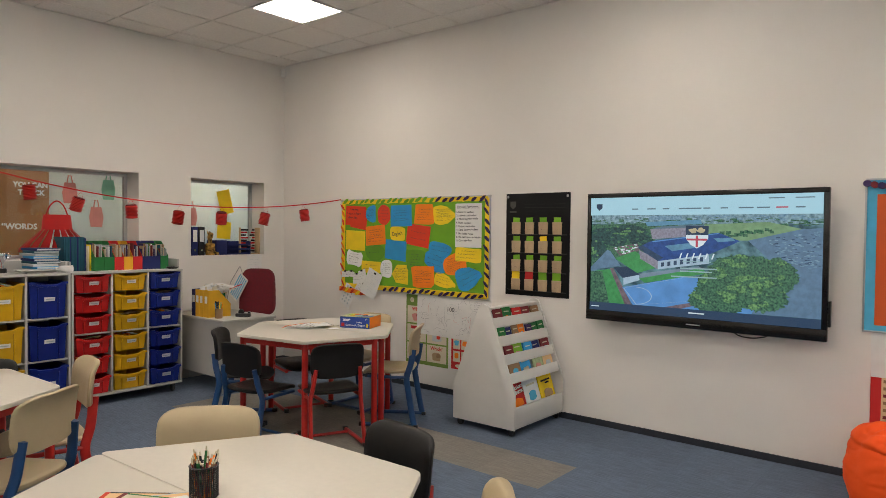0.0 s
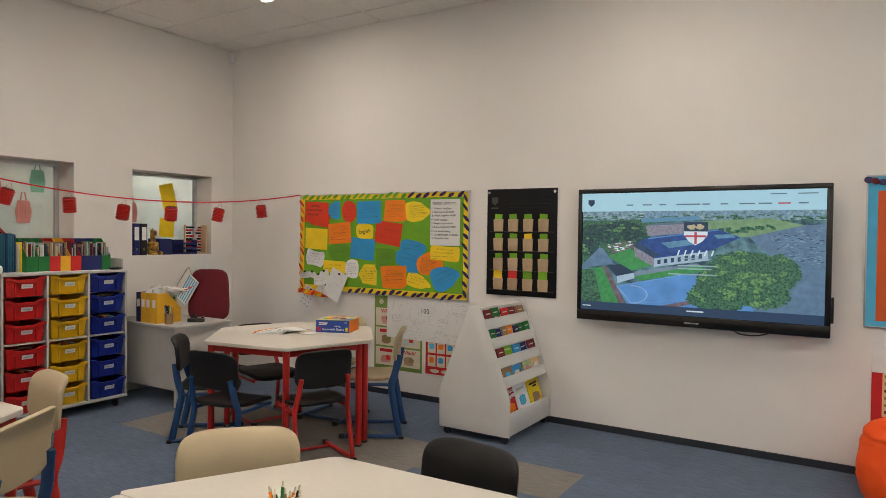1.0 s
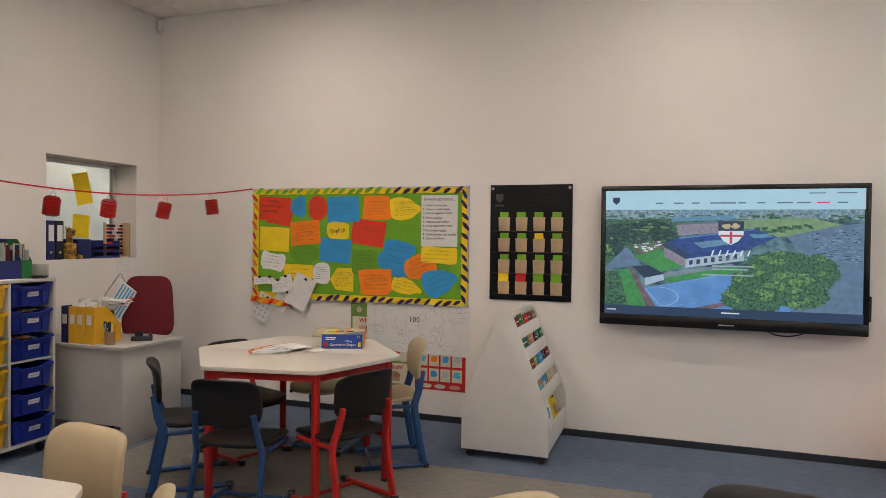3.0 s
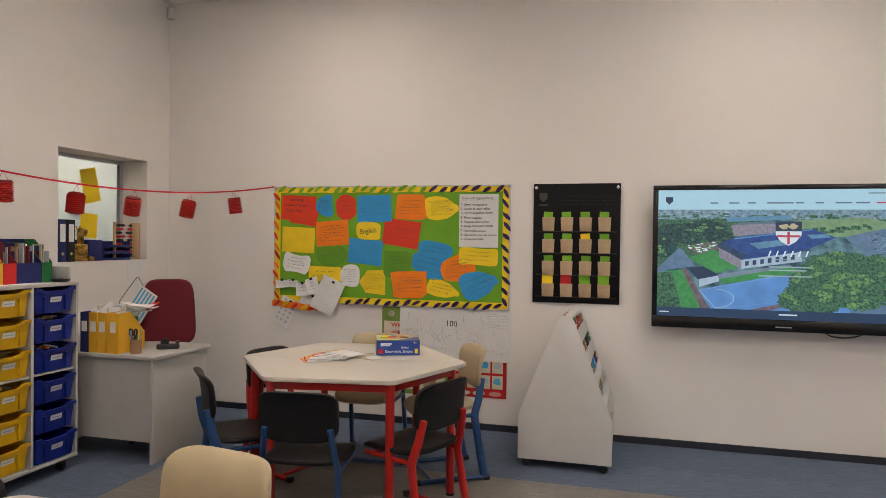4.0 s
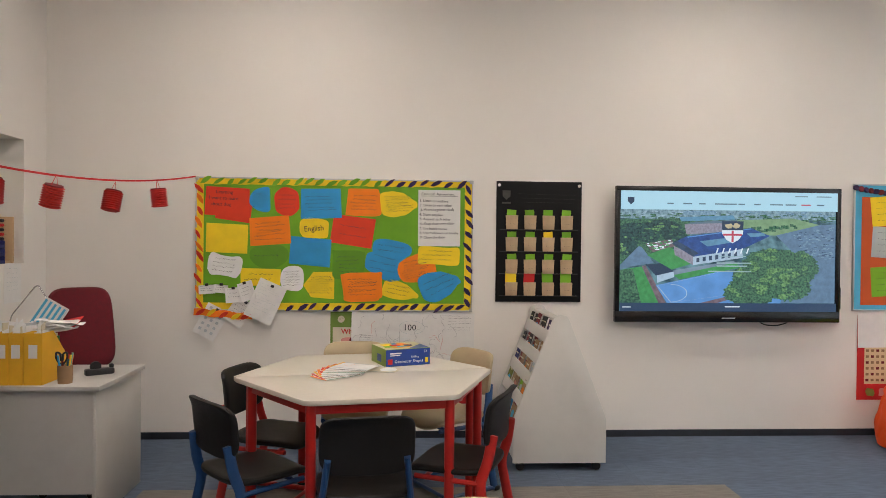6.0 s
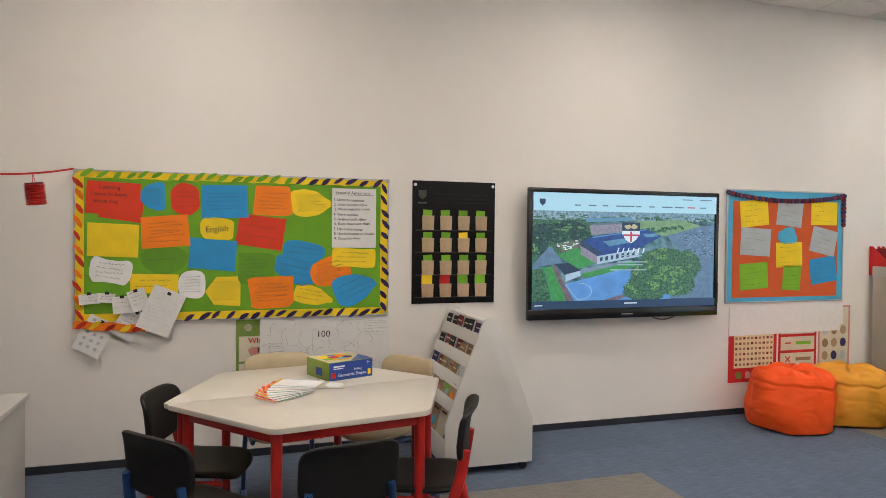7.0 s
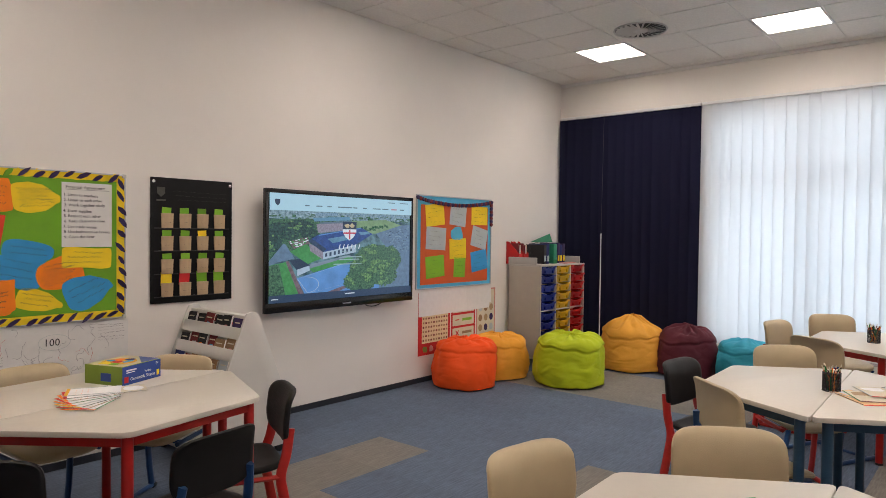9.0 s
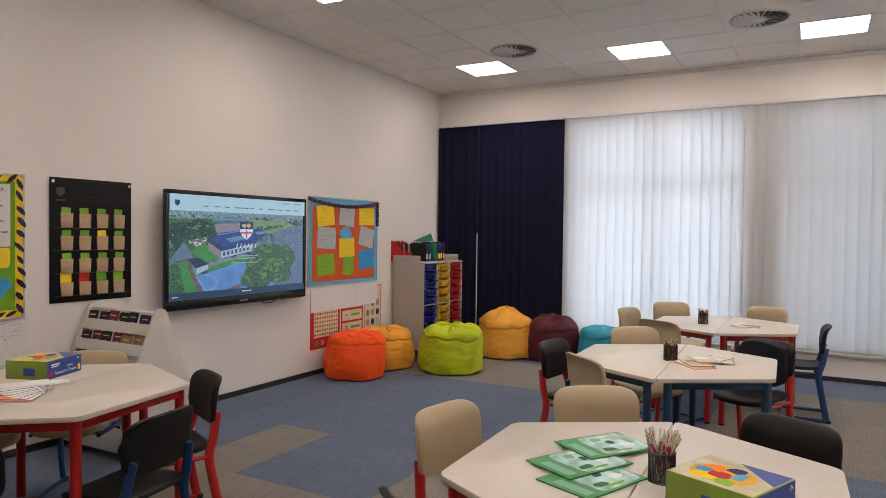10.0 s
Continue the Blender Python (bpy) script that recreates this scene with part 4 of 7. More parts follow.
# the board's green again, with shadow and pen marks mixed into a darker colour
CARD["shadedgreen"] = mat("dark_green_card", (0.115, 0.30, 0.016), 0.75, var=0.07, scale=9)
for k, (u, v, w, h, a, col, cut, rows) in enumerate(SHEETS):
    pts = cut_out(cut, w, h, k)
    s = sheet("paper_sheet", pts, at_board(u, v, 0.0142 + 0.0006 * (k % 5), a), CARD[col], bd)
    if rows:
        rng = random.Random(k + 50)
        lines = []
        for q in range(rows):
            y = h * (0.30 - 0.62 * (q + 0.5) / rows)
            lines.append((-w * rng.uniform(0.28, 0.40), w * rng.uniform(0.20, 0.38), y))
        if k != 1:
            scribble(lines, pose(0, 0, 0.002), M_PEN, s, 0.0052)
    if k == 1:
        for words, x, y in (("Learning", -0.075, 0.06), ("I want to learn", -0.125, 0.015), ("about dog", -0.11, -0.03)):
            text(words, 0.036, pose(x - 0.01, y, 0.002), M_INK, s)
    if k == 9:
        text("English", 0.058, pose(0, -0.02, 0.002, 0, 0, 8), M_INK, s, align="CENTER", squeeze=0.92)
rules = sheet("rules_sheet", oblong(0.315, 0.42), at_board(0.876, 0.288, 0.0175, 0), M_PAPER, bd, 0.001)
text("Essential Agreement", 0.030, pose(-0.135, 0.170, 0.0016), M_INK, rules)
part("underline", box(-0.135, 0.14, 0.163, 0.165, 0.001, 0.0018), M_INK, rules, smooth=False)
for k, words in enumerate(("1. Listen to teachers", "2. Listen to each other", "3. Work together nicely", "4. Share supplies", "5. Respect each other", "6. Keep classroom clean", "7. Use inside voices", "8. Use bathroom on breaks", "9. Close the door")):
    text(words, 0.026, pose(-0.148 + 0.003 * (k % 3), 0.122 - k * 0.0345, 0.0016, 0, 0, (k % 3 - 1) * 1.1), M_INK, rules, bold=0.0003)

# twisted paper border
def border(a, b, cols, n, seed, width=0.046, lift=0.0):
    rng = random.Random(seed)
    (ax, ay), (bx, by) = a, b
    ln, ang = math.dist(a, b), math.degrees(math.atan2(by - ay, bx - ax))
    wob = bmesh.new()
    top, bot = [], []
    for k in range(n + 1):
        t = k / n
        o = 0.006 * math.sin(k * 1.1 + seed)
        top.append(wob.verts.new((ln * t, width / 2 + o, 0.017 + 0.004 * math.sin(k * 1.7))))
        bot.append(wob.verts.new((ln * t, -width / 2 + o, 0.017 + 0.004 * math.cos(k * 1.7))))
    for k in range(n):
        wob.faces.new((bot[k], bot[k + 1], top[k + 1], top[k]))
    p = part("border_strip", wob, CARD[cols[0]], bd)
    p.matrix_basis = pose(ax, ay, lift, 0, 0, ang)
    m = int(ln / 0.080)
    for k in range(m):
        x = (k + 0.5) / m * ln + rng.uniform(-0.010, 0.010)
        w, h = rng.uniform(0.074, 0.100), rng.uniform(0.026, 0.038)
        pts = [(-w * 0.50, -h * 0.15), (-w * 0.22, -h * 0.52), (w * 0.18, -h * 0.38), (w * 0.52, h * 0.12), (w * 0.24, h * 0.50), (-w * 0.16, h * 0.40)]
        sheet("border_twist", pts, pose(ax, ay, lift, 0, 0, ang) @ pose(x, 0.008 * math.sin(x * 17 + seed), 0.021, rng.uniform(8, 22), rng.uniform(-10, 10), rng.uniform(18, 38)), CARD[cols[1 + k % (len(cols) - 1)]], bd, 0.006)


border((-BW / 2 + 0.04, BH / 2 - 0.028), (0.34, BH / 2 - 0.028), ("yellow", "lime", "green"), 40, 1)
border((0.34, BH / 2 - 0.028), (BW / 2 - 0.05, BH / 2 - 0.028), ("yellow", "purple"), 24, 2)
border((BW / 2 - 0.032, BH / 2 - 0.03), (BW / 2 - 0.032, -BH / 2 + 0.03), ("yellow", "purple"), 30, 3)
border((-0.37, -BH / 2 + 0.030), (BW / 2 - 0.05, -BH / 2 + 0.030), ("yellow", "purple"), 40, 4)
border((-BW / 2 + 0.030, BH / 2 - 0.04), (-BW / 2 + 0.026, -BH / 2 + 0.02), ("yellow", "red", "orange"), 30, 5)
border((-BW / 2 + 0.0, -BH / 2 - 0.005), (-0.60, -BH / 2 - 0.04), ("orange", "red", "yellow"), 14, 6, 0.05, 0.026)

# loose papers pinned at the board's lower corner
for x, y, w, h, a, q in ((-0.905, -0.575, 0.17, 0.24, -28, 0), (-0.70, -0.50, 0.15, 0.20, -35, 1), (-0.505, -0.42, 0.21, 0.295, -24, 2), (-0.93, -0.335, 0.12, 0.065, 4, 3), (-0.83, -0.33, 0.10, 0.06, -6, 4), (-0.735, -0.375, 0.12, 0.11, 5, 5), (-0.64, -0.345, 0.11, 0.14, 18, 6)):
    p = sheet("loose_sheet", oblong(w, h), pose(x, y, 0.022 + 0.004 * q + (0.016 if q == 2 else 0), -4, 3, a), M_PAPER, bd, 0.0008, 0.006)
    if q == 0:
        for i in range(3):
            for j in range(5):
                part("picture", box(-0.058 + i * 0.045, -0.038 + i * 0.045, 0.085 - j * 0.042, 0.105 - j * 0.042, 0.006, 0.0075), CARD["grey"], p, smooth=False)
    else:
        scribble([(-w * 0.38, w * (0.1 + 0.25 * ((j * 7) % 3) / 2), h * (0.38 - 0.72 * j / max(3, int(h / 0.03)))) for j in range(max(3, int(h / 0.03)))], pose(0, 0, 0.008), CARD["grey"] if q == 2 else M_INK, p, 0.003)
    part("magnet", box(-0.012, 0.012, h * 0.38, h * 0.38 + 0.02, 0.004, 0.014, 0.003), M_BLACK, p)

# posters under the large board
def poster(name, x0_, x1_, z0_, z1_, material, label, out=0.002, turn=0.0):
    r = root(name, on_north((x0_ + x1_) / 2, (z0_ + z1_) / 2, out, turn), label, "poster")
    part("sheet", slab(oblong(x1_ - x0_, z1_ - z0_), 0, 0.0014), material, r, smooth=False)
    return r


M_POSTER_GREEN = mat("muted_green_print", (0.17, 0.27, 0.045), 0.7, var=0.08, scale=9)
gp = poster("poster", 2.06, 2.62, 0.245, 0.945, M_POSTER_GREEN, "green question word poster on the wall")
for k, x in enumerate((-0.20, -0.10, 0.02)):
    part("icon", moved(turned([(0.026, 0.0014), (0.026, 0.0022), (0.017, 0.0022), (0.017, 0.0014)], 16), pose(x, 0.295, 0)), CARD["cream"], gp)
QUESTIONS = [["Who?", ""], ["", ""], ["", "Which?"]]
for j in range(3):
    for i in range(2):
        a, b = -0.262 + i * 0.268, 0.235 - j * 0.188
        part("card", box(a, a + 0.252, b - 0.172, b, 0.0014, 0.0026), CARD["cream"], gp, smooth=False)
        part("card_picture", moved(slab(rag(0.12, 0.075, i * 4 + j), 0.0026, 0.0032), pose(a + 0.126, b - 0.112, 0)), CARD[("pink", "tan", "brown", "grey")[(i + 2 * j) % 4]], gp, smooth=False)
        part("card_picture", moved(slab(rag(0.05, 0.045, i * 4 + j + 3), 0.0026, 0.0034), pose(a + 0.15, b - 0.10, 0)), CARD[("maroon", "olive", "red", "brown")[(i + j) % 4]], gp, smooth=False)
        if QUESTIONS[j][i]:
            text(QUESTIONS[j][i], 0.052, pose(a + 0.126, b - 0.048, 0.0028), CARD["scarlet"], gp, align="CENTER", bold=0.001)
        else:
            part("word_bar", box(a + 0.05, a + 0.20, b - 0.046, b - 0.016, 0.0026, 0.0034), CARD["scarlet"], gp, smooth=False)
rp = poster("poster", 2.66, 3.10, 0.255, 0.62, CARD["scarlet"], "red poster with small picture cards")
for i in range(4):
    for j in range(2):
        a, b = -0.195 + i * 0.10, 0.12 - j * 0.125
        part("card", box(a, a + 0.085, b - 0.105, b, 0.0014, 0.0026), CARD["cream"], rp, smooth=False)
        part("picture", moved(slab(rag(0.055, 0.05, i * 4 + j), 0.0026, 0.0032), pose(a + 0.042, b - 0.045, 0)), CARD[("sky", "orange", "blue", "grey")[(i + j) % 4]], rp, smooth=False)
for k, x in enumerate((-0.12, 0.0, 0.13)):
    part("bubble", moved(slab(rag(0.10, 0.035, k, amp=0.02, p=2), 0.0014, 0.0026), pose(x, -0.15, 0)), CARD["cream"] if k < 2 else CARD["pink"], rp, smooth=False)
wp = poster("drawing", 2.215, 3.135, 0.55, 0.945, M_PAPER, "white hand-drawn number sheet taped below the board", 0.008, -1.0)
text("100", 0.066, pose(-0.075, 0.060, 0.002), M_INK, wp)
part("outline", moved(tube([(0.095 * math.cos(a), 0.050 * math.sin(a), 0) for a in (2 * math.pi * k / 32 for k in range(33))], 0.0010, 4), pose(-0.01, 0.082, 0.0018)), CARD["grey"], wp)
M_PENCIL = mat("soft_pencil", (0.36, 0.35, 0.36), 0.9, var=0.3, scale=60)
rng = random.Random(5)
for k in range(44):
    # a small doodle: one wandering pencil stroke
    p = Vector((rng.uniform(-0.43, 0.40), rng.uniform(-0.17, 0.17), 0.0018))
    if abs(p.x + 0.01) < 0.10 and abs(p.y - 0.08) < 0.06:
        continue
    a, stroke = rng.uniform(0, 6.28), [p]
    for q in range(rng.randint(4, 9)):
        a += rng.uniform(-1.1, 1.1)
        n_ = stroke[-1] + Vector((math.cos(a), math.sin(a), 0)) * rng.uniform(0.010, 0.024)
        n_.x, n_.y = max(-0.44, min(0.44, n_.x)), max(-0.18, min(0.18, n_.y))
        stroke.append(n_)
    part("pencil_line", tube(stroke, 0.0011, 4), CARD["pink"] if k % 6 == 0 else M_PENCIL, wp)
for k, (xa, xb, y) in enumerate([(0.26, 0.43, 0.175 - 0.021 * q) for q in range(6)] + [(-0.40, -0.30, 0.02 - 0.02 * q) for q in range(4)]):
    scribble([(xa, xb, y)], pose(0, 0, 0.002), M_PENCIL if k % 3 == 2 else M_PEN, wp, 0.0034)

# ---- black pocket chart ----
pc = root("pocket_chart", on_north(3.62, 1.483, 0.0), "black fabric wall chart with rows of brown pockets", "wall chart")
M_BLACK_CLOTH = mat("black_cloth", (0.006, 0.006, 0.007), 0.7, var=0.2, scale=30, bump=0.3, bscale=300, spec=0.25)
M_DIM_PRINT = mat("faded_print", (0.05, 0.048, 0.04), 0.7, var=0.2, scale=30)
part("backing", box(-0.325, 0.325, -0.455, 0.455, 0.001, 0.014, 0.003), M_BLACK_CLOTH, pc)
for x in (-0.305, 0.305):
    part("eyelet", turned([(0.012, 0.014), (0.012, 0.017), (0.006, 0.0175)], 12), M_CHROME, pc).matrix_basis = pose(x, 0.425, 0)
part("emblem", moved(slab([(-0.03, 0.03), (0.03, 0.03), (0.03, -0.015), (0, -0.04), (-0.03, -0.015)], 0.0145, 0.0155), pose(-0.25, 0.355, 0)), M_DIM_PRINT, pc, smooth=False)
part("emblem_word", box(-0.285, -0.215, 0.285, 0.298, 0.0145, 0.0152), M_DIM_PRINT, pc, smooth=False)
for k in range(3):
    scribble([(-0.16 + 0.02 * k, 0.27, 0.36 - 0.032 * k)], pose(0, 0, 0.0148), M_DIM_PRINT, pc, 0.0022)
M_POCKET = mat("kraft_card", (0.47, 0.335, 0.205), 0.8, var=0.1, scale=20, by_object=0.03)
for j in range(4):
    for i in range(4):
        x, y = -0.208 + i * 0.1395, (0.198, 0.033, -0.135, -0.307)[j]
        hgt = 0.106 if j < 3 else 0.100
        # black bar standing in for the shadow under each row of pockets
        part("strip", box(-0.30, 0.30, y - hgt - 0.006, y - hgt + 0.002, 0.0145, 0.016), M_BLACK, pc, smooth=False) if i == 0 else None
        col = {(0, 2): "green", (1, 2): "yellow", (3, 0): "yellow", (3, 1): "scarlet"}.get((j, i), "green" if (i + j) % 3 else "lime")
        up = {3: 0.080}.get(j, 0.042)
        tab = sheet("insert", oblong(0.070 if j < 3 else 0.082, 0.10), pose(x + 0.004 * ((i * 3 + j) % 3 - 1), y + up - 0.05, 0.017, 0, 0, ((i * 5 + j * 3) % 7 - 3) * 1.2), CARD[col], pc, 0.001)
        pk = slab([(-0.043, -hgt), (0.043, -hgt), (0.047, 0), (-0.047, 0)], 0.0185, 0.030, 0.004)
        p = part("pocket", pk, M_POCKET, pc)
        p.matrix_basis = pose(x, y, 0)
        scribble([(-0.02, 0.02, -hgt * 0.62)], pose(0, 0, 0.0325), M_INK, p, 0.002)

# ---- second board and posters ----
b2 = root("notice_board", on_north(6.735, 1.465, 0.0), "blue-edged notice board with orange paper and nine sheets", "notice board")
W2, H2 = 1.275, 0.965
part("backing", box(-W2 / 2, W2 / 2, -H2 / 2, H2 / 2, 0.0005, 0.012), CARD["sky"], b2, smooth=False)
for b in (box(-W2 / 2 - 0.01, W2 / 2 + 0.01, H2 / 2, H2 / 2 + 0.012, 0.0005, 0.02, 0.002), box(-W2 / 2 - 0.01, W2 / 2 + 0.01, -H2 / 2 - 0.012, -H2 / 2, 0.0005, 0.02, 0.002), box(-W2 / 2 - 0.012, -W2 / 2, -H2 / 2, H2 / 2, 0.0005, 0.02, 0.002), box(W2 / 2, W2 / 2 + 0.012, -H2 / 2, H2 / 2, 0.0005, 0.02, 0.002)):
    part("frame", b, M_ALU, b2)
M_ORANGE_PAPER = mat("orange_paper", (0.62, 0.10, 0.02), 0.8, var=0.06, scale=5)
part("orange_paper", box(-W2 / 2 + 0.055, W2 / 2 - 0.055, -H2 / 2 + 0.035, H2 / 2 - 0.09, 0.012, 0.0135), M_ORANGE_PAPER, b2, smooth=False)
for k, (u, v, w, h, a, col) in enumerate(((0.22, 0.20, 0.30, 0.23, 6, "yellow"), (0.525, 0.20, 0.28, 0.22, -6, "grey"), (0.83, 0.19, 0.30, 0.21, 0, "yellow"), (0.235, 0.46, 0.32, 0.24, -3, "grey"), (0.51, 0.405, 0.20, 0.14, 0, "sky"), (0.83, 0.45, 0.29, 0.23, -12, "grey"), (0.525, 0.575, 0.29, 0.22, 2, "yellow"), (0.225, 0.77, 0.30, 0.23, 4, "lime"), (0.55, 0.79, 0.20, 0.22, -3, "lime"), (0.83, 0.72, 0.30, 0.23, 8, "blue"))):
    s = sheet("paper_sheet", rag(w, h, k + 60) if col == "sky" else oblong(w, h), pose(-W2 / 2 + W2 * u, H2 / 2 - H2 * v, 0.0142, 0, 0, a), CARD[col], b2, 0.001)
    if col != "sky":
        scribble([(-w * 0.36, w * (0.1 + 0.2 * (j % 2)), h * (0.3 - 0.2 * j)) for j in range(4)], pose(0, 0, 0.002), M_INK, s, 0.003)
rng = random.Random(3)
for k in range(40):
    t = k / 39
    x, y = -W2 / 2 + W2 * min(1.0, t * 1.22), H2 / 2 - 0.02 - 0.06 * math.sin(min(1, t * 1.22) * math.pi) ** 0.8
    if t > 0.82:
        y = H2 / 2 - 0.02 - (t - 0.82) / 0.18 * 0.26
    part("garland_piece", moved(pad(0.05, 0.042, 0.016, 2.2, None, 12), pose(x, y, 0.024, rng.uniform(-20, 20), rng.uniform(-20, 20), rng.uniform(-40, 40))), CARD["maroon" if k % 2 else "purple"], b2)

np_ = poster("poster", 6.14, 6.66, 0.275, 0.935, CARD["scarlet"], "red-framed hundred square poster")
M_NUM = mat("number_square_paper", (0.70, 0.55, 0.33), 0.8, var=0.05, scale=9)
part("field", box(-0.20, 0.225, -0.205, 0.29, 0.0014, 0.0024), M_NUM, np_, smooth=False)
for i in range(10):
    for j in range(10):
        a, b = -0.195 + i * 0.042, 0.255 - j * 0.046
        part("number_bar", box(a + 0.006, a + 0.030, b - 0.026, b - 0.006, 0.0024, 0.003), CARD["brown" if (i + j) % 3 else "maroon"], np_, smooth=False)
part("picture", moved(slab(rag(0.07, 0.06, 3), 0.0014, 0.0026), pose(-0.15, -0.27, 0)), CARD["olive"], np_, smooth=False)
part("picture", moved(slab(rag(0.06, 0.06, 5), 0.0014, 0.0026), pose(-0.05, -0.27, 0)), CARD["pink"], np_, smooth=False)
mp_ = poster("poster", 6.68, 7.11, 0.275, 0.905, CARD["scarlet"], "red and cream arithmetic sign poster")
for j, sign in enumerate(("+", "\u2212", "\u00d7", "\u00f7")):
    y = 0.15 - j * 0.145
    part("card", box(-0.19, 0.19, y - 0.06, y + 0.06, 0.0014, 0.0026), CARD["cream"], mp_, smooth=False)
    text(sign, 0.14, pose(-0.15, y - 0.045, 0.0028), CARD["scarlet"], mp_, "sign")
    part("word_bar", box(-0.02, 0.15, y - 0.012, y + 0.018, 0.0028, 0.0034), CARD["lime" if j % 2 else "brown"], mp_, smooth=False)
tp = poster("poster", 7.13, 7.50, 0.275, 0.925, CARD["pink"], "cream poster with small clock and coin pictures")
part("field", box(-0.165, 0.165, -0.31, 0.31, 0.0014, 0.0022), CARD["cream"], tp, smooth=False)
for i in range(3):
    for j in range(4):
        part("picture", moved(slab(rag(0.07, 0.08, i + 7 * j, amp=0.02, p=2), 0.0022, 0.003), pose(-0.105 + i * 0.105, 0.10 - j * 0.115, 0)), CARD[("grey", "brown", "tan", "purple")[(i + j) % 4]], tp, smooth=False)
wb = poster("drawing", 6.14, 7.375, 0.69, 0.99, M_PAPER, "blank white paper strips taped under the board", 0.007, 0.6)
part("second_strip", moved(slab(oblong(0.46, 0.26), 0.0016, 0.0026), pose(0.42, 0.03, 0, 0, 0, 2)), M_PAPER, wb, smooth=False)

# ---- bookcase on castors, an A shape with shelves on two sides ----
rk = root("book_display", pose(3.617, -0.405, 0), "white A-shaped book display on castors, shelves full of books", "bookcase")
GW, GL = 0.605, 0.76
side = [(-GW / 2, 0.0), (GW / 2, 0.0), (GW / 2, 0.285), (0.055, 0.92), (0.040, 0.945), (0.0, 0.957), (-0.040, 0.945), (-0.055, 0.92), (-GW / 2, 0.285)]
for s in (-1, 1):
    part("gable", moved(slab(side, -0.009, 0.009, 0.002), pose(0, s * (GL / 2 - 0.009), 0.058, 90)), M_WHITE, rk)
part("base", box(-GW / 2 + 0.012, GW / 2 - 0.012, -GL / 2 + 0.019, GL / 2 - 0.019, 0.0602, 0.078), M_WHITE, rk, smooth=False)
part("ridge", box(-0.030, 0.030, -GL / 2 + 0.019, GL / 2 - 0.019, 0.960, 0.985, 0.004), M_WHITE, rk)
for s in (-1, 1):
    part("lower_front", box(s * (GW / 2 - 0.020), s * (GW / 2 - 0.004), -GL / 2 + 0.019, GL / 2 - 0.019, 0.0785, 0.230, 0.002), M_WHITE, rk)
    for k in range(5):
        z = 0.335 + 0.14 * k
        x = 0.055 + (GW / 2 - 0.055) * (0.97 - z) / 0.635 + 0.004
        if k:
            part("shelf_lip", moved(box(-0.006, 0.006, -GL / 2 + 0.019, GL / 2 - 0.019, -0.045, 0.035, 0.002), pose(s * (x - 0.004), 0, z - 0.02, 0, -s * 19, 0)), M_WHITE, rk)
    part("back_board", moved(box(-0.004, 0.004, -GL / 2 + 0.019, GL / 2 - 0.019, 0, 0.84, 0), pose(s * 0.195, 0, 0.075, 0, -s * 11.5, 0)), M_GREYLAM, rk, smooth=False)
cast = None
for x in (-0.25, 0.25):
    for y in (-0.34, 0.34):
        if cast is None:
            cast = part("castor", moved(turned([(0.006, -0.015), (0.026, -0.014), (0.030, -0.008), (0.030, 0.008), (0.026, 0.014), (0.006, 0.015)], 18), pose(0, 0, 0, 90)), M_BLACK, rk)
            fork = part("fork", box(-0.020, 0.020, -0.020, 0.020, 0.012, 0.0300, 0.004), M_BLACK, cast)
            cast.matrix_basis = pose(x, y, 0.0301)
        else:
            like(fork, pose(0, 0, 0), like(cast, pose(x, y, 0.0301)))


def book(w, h, t, cover, label="", parent=None):
    b = root("book", pose(0, 0, 0), label or "small paperback book with a coloured cover", "book", "display books")
    part("cover", slab([(-w / 2, 0), (w / 2, 0), (w / 2, h), (-w / 2, h)], -t / 2, t / 2, 0.0008), CARD[cover], b, smooth=False)
    part("pages", box(-w / 2 + 0.003, w / 2 + 0.0006, -0.0006, h - 0.003, -t / 2 + 0.0015, t / 2 - 0.0015), M_PAPER, b, smooth=False)
    return b


rng = random.Random(21)
CARD["leafcover"] = mat("pale_green_card", (0.36, 0.42, 0.22), 0.7, var=0.25, scale=30)
ROWS_E = {4: ["maroon", "darkgreen", "scarlet", "maroon", "brown"], 3: ["darkgreen", "navy", "brown", "orange", "purple", "darkgreen", "darkgreen"], 2: ["maroon", "lime", "blue", "navy", "maroon"], 1: ["brown", "blue", "leafcover", "peach"], 0: ["scarlet", "white", "yellow"]}
ROWS_W = {4: ["black", "black", "maroon", "black", "black", "purple"], 3: ["black", "maroon", "black", "maroon", "brown", "brown"], 2: ["navy", "maroon", "brown", "tan", "brown", "grey"], 1: ["olive", "tan", "brown", "lime", "tan"], 0: ["blue", "tan", "cream", "navy"]}
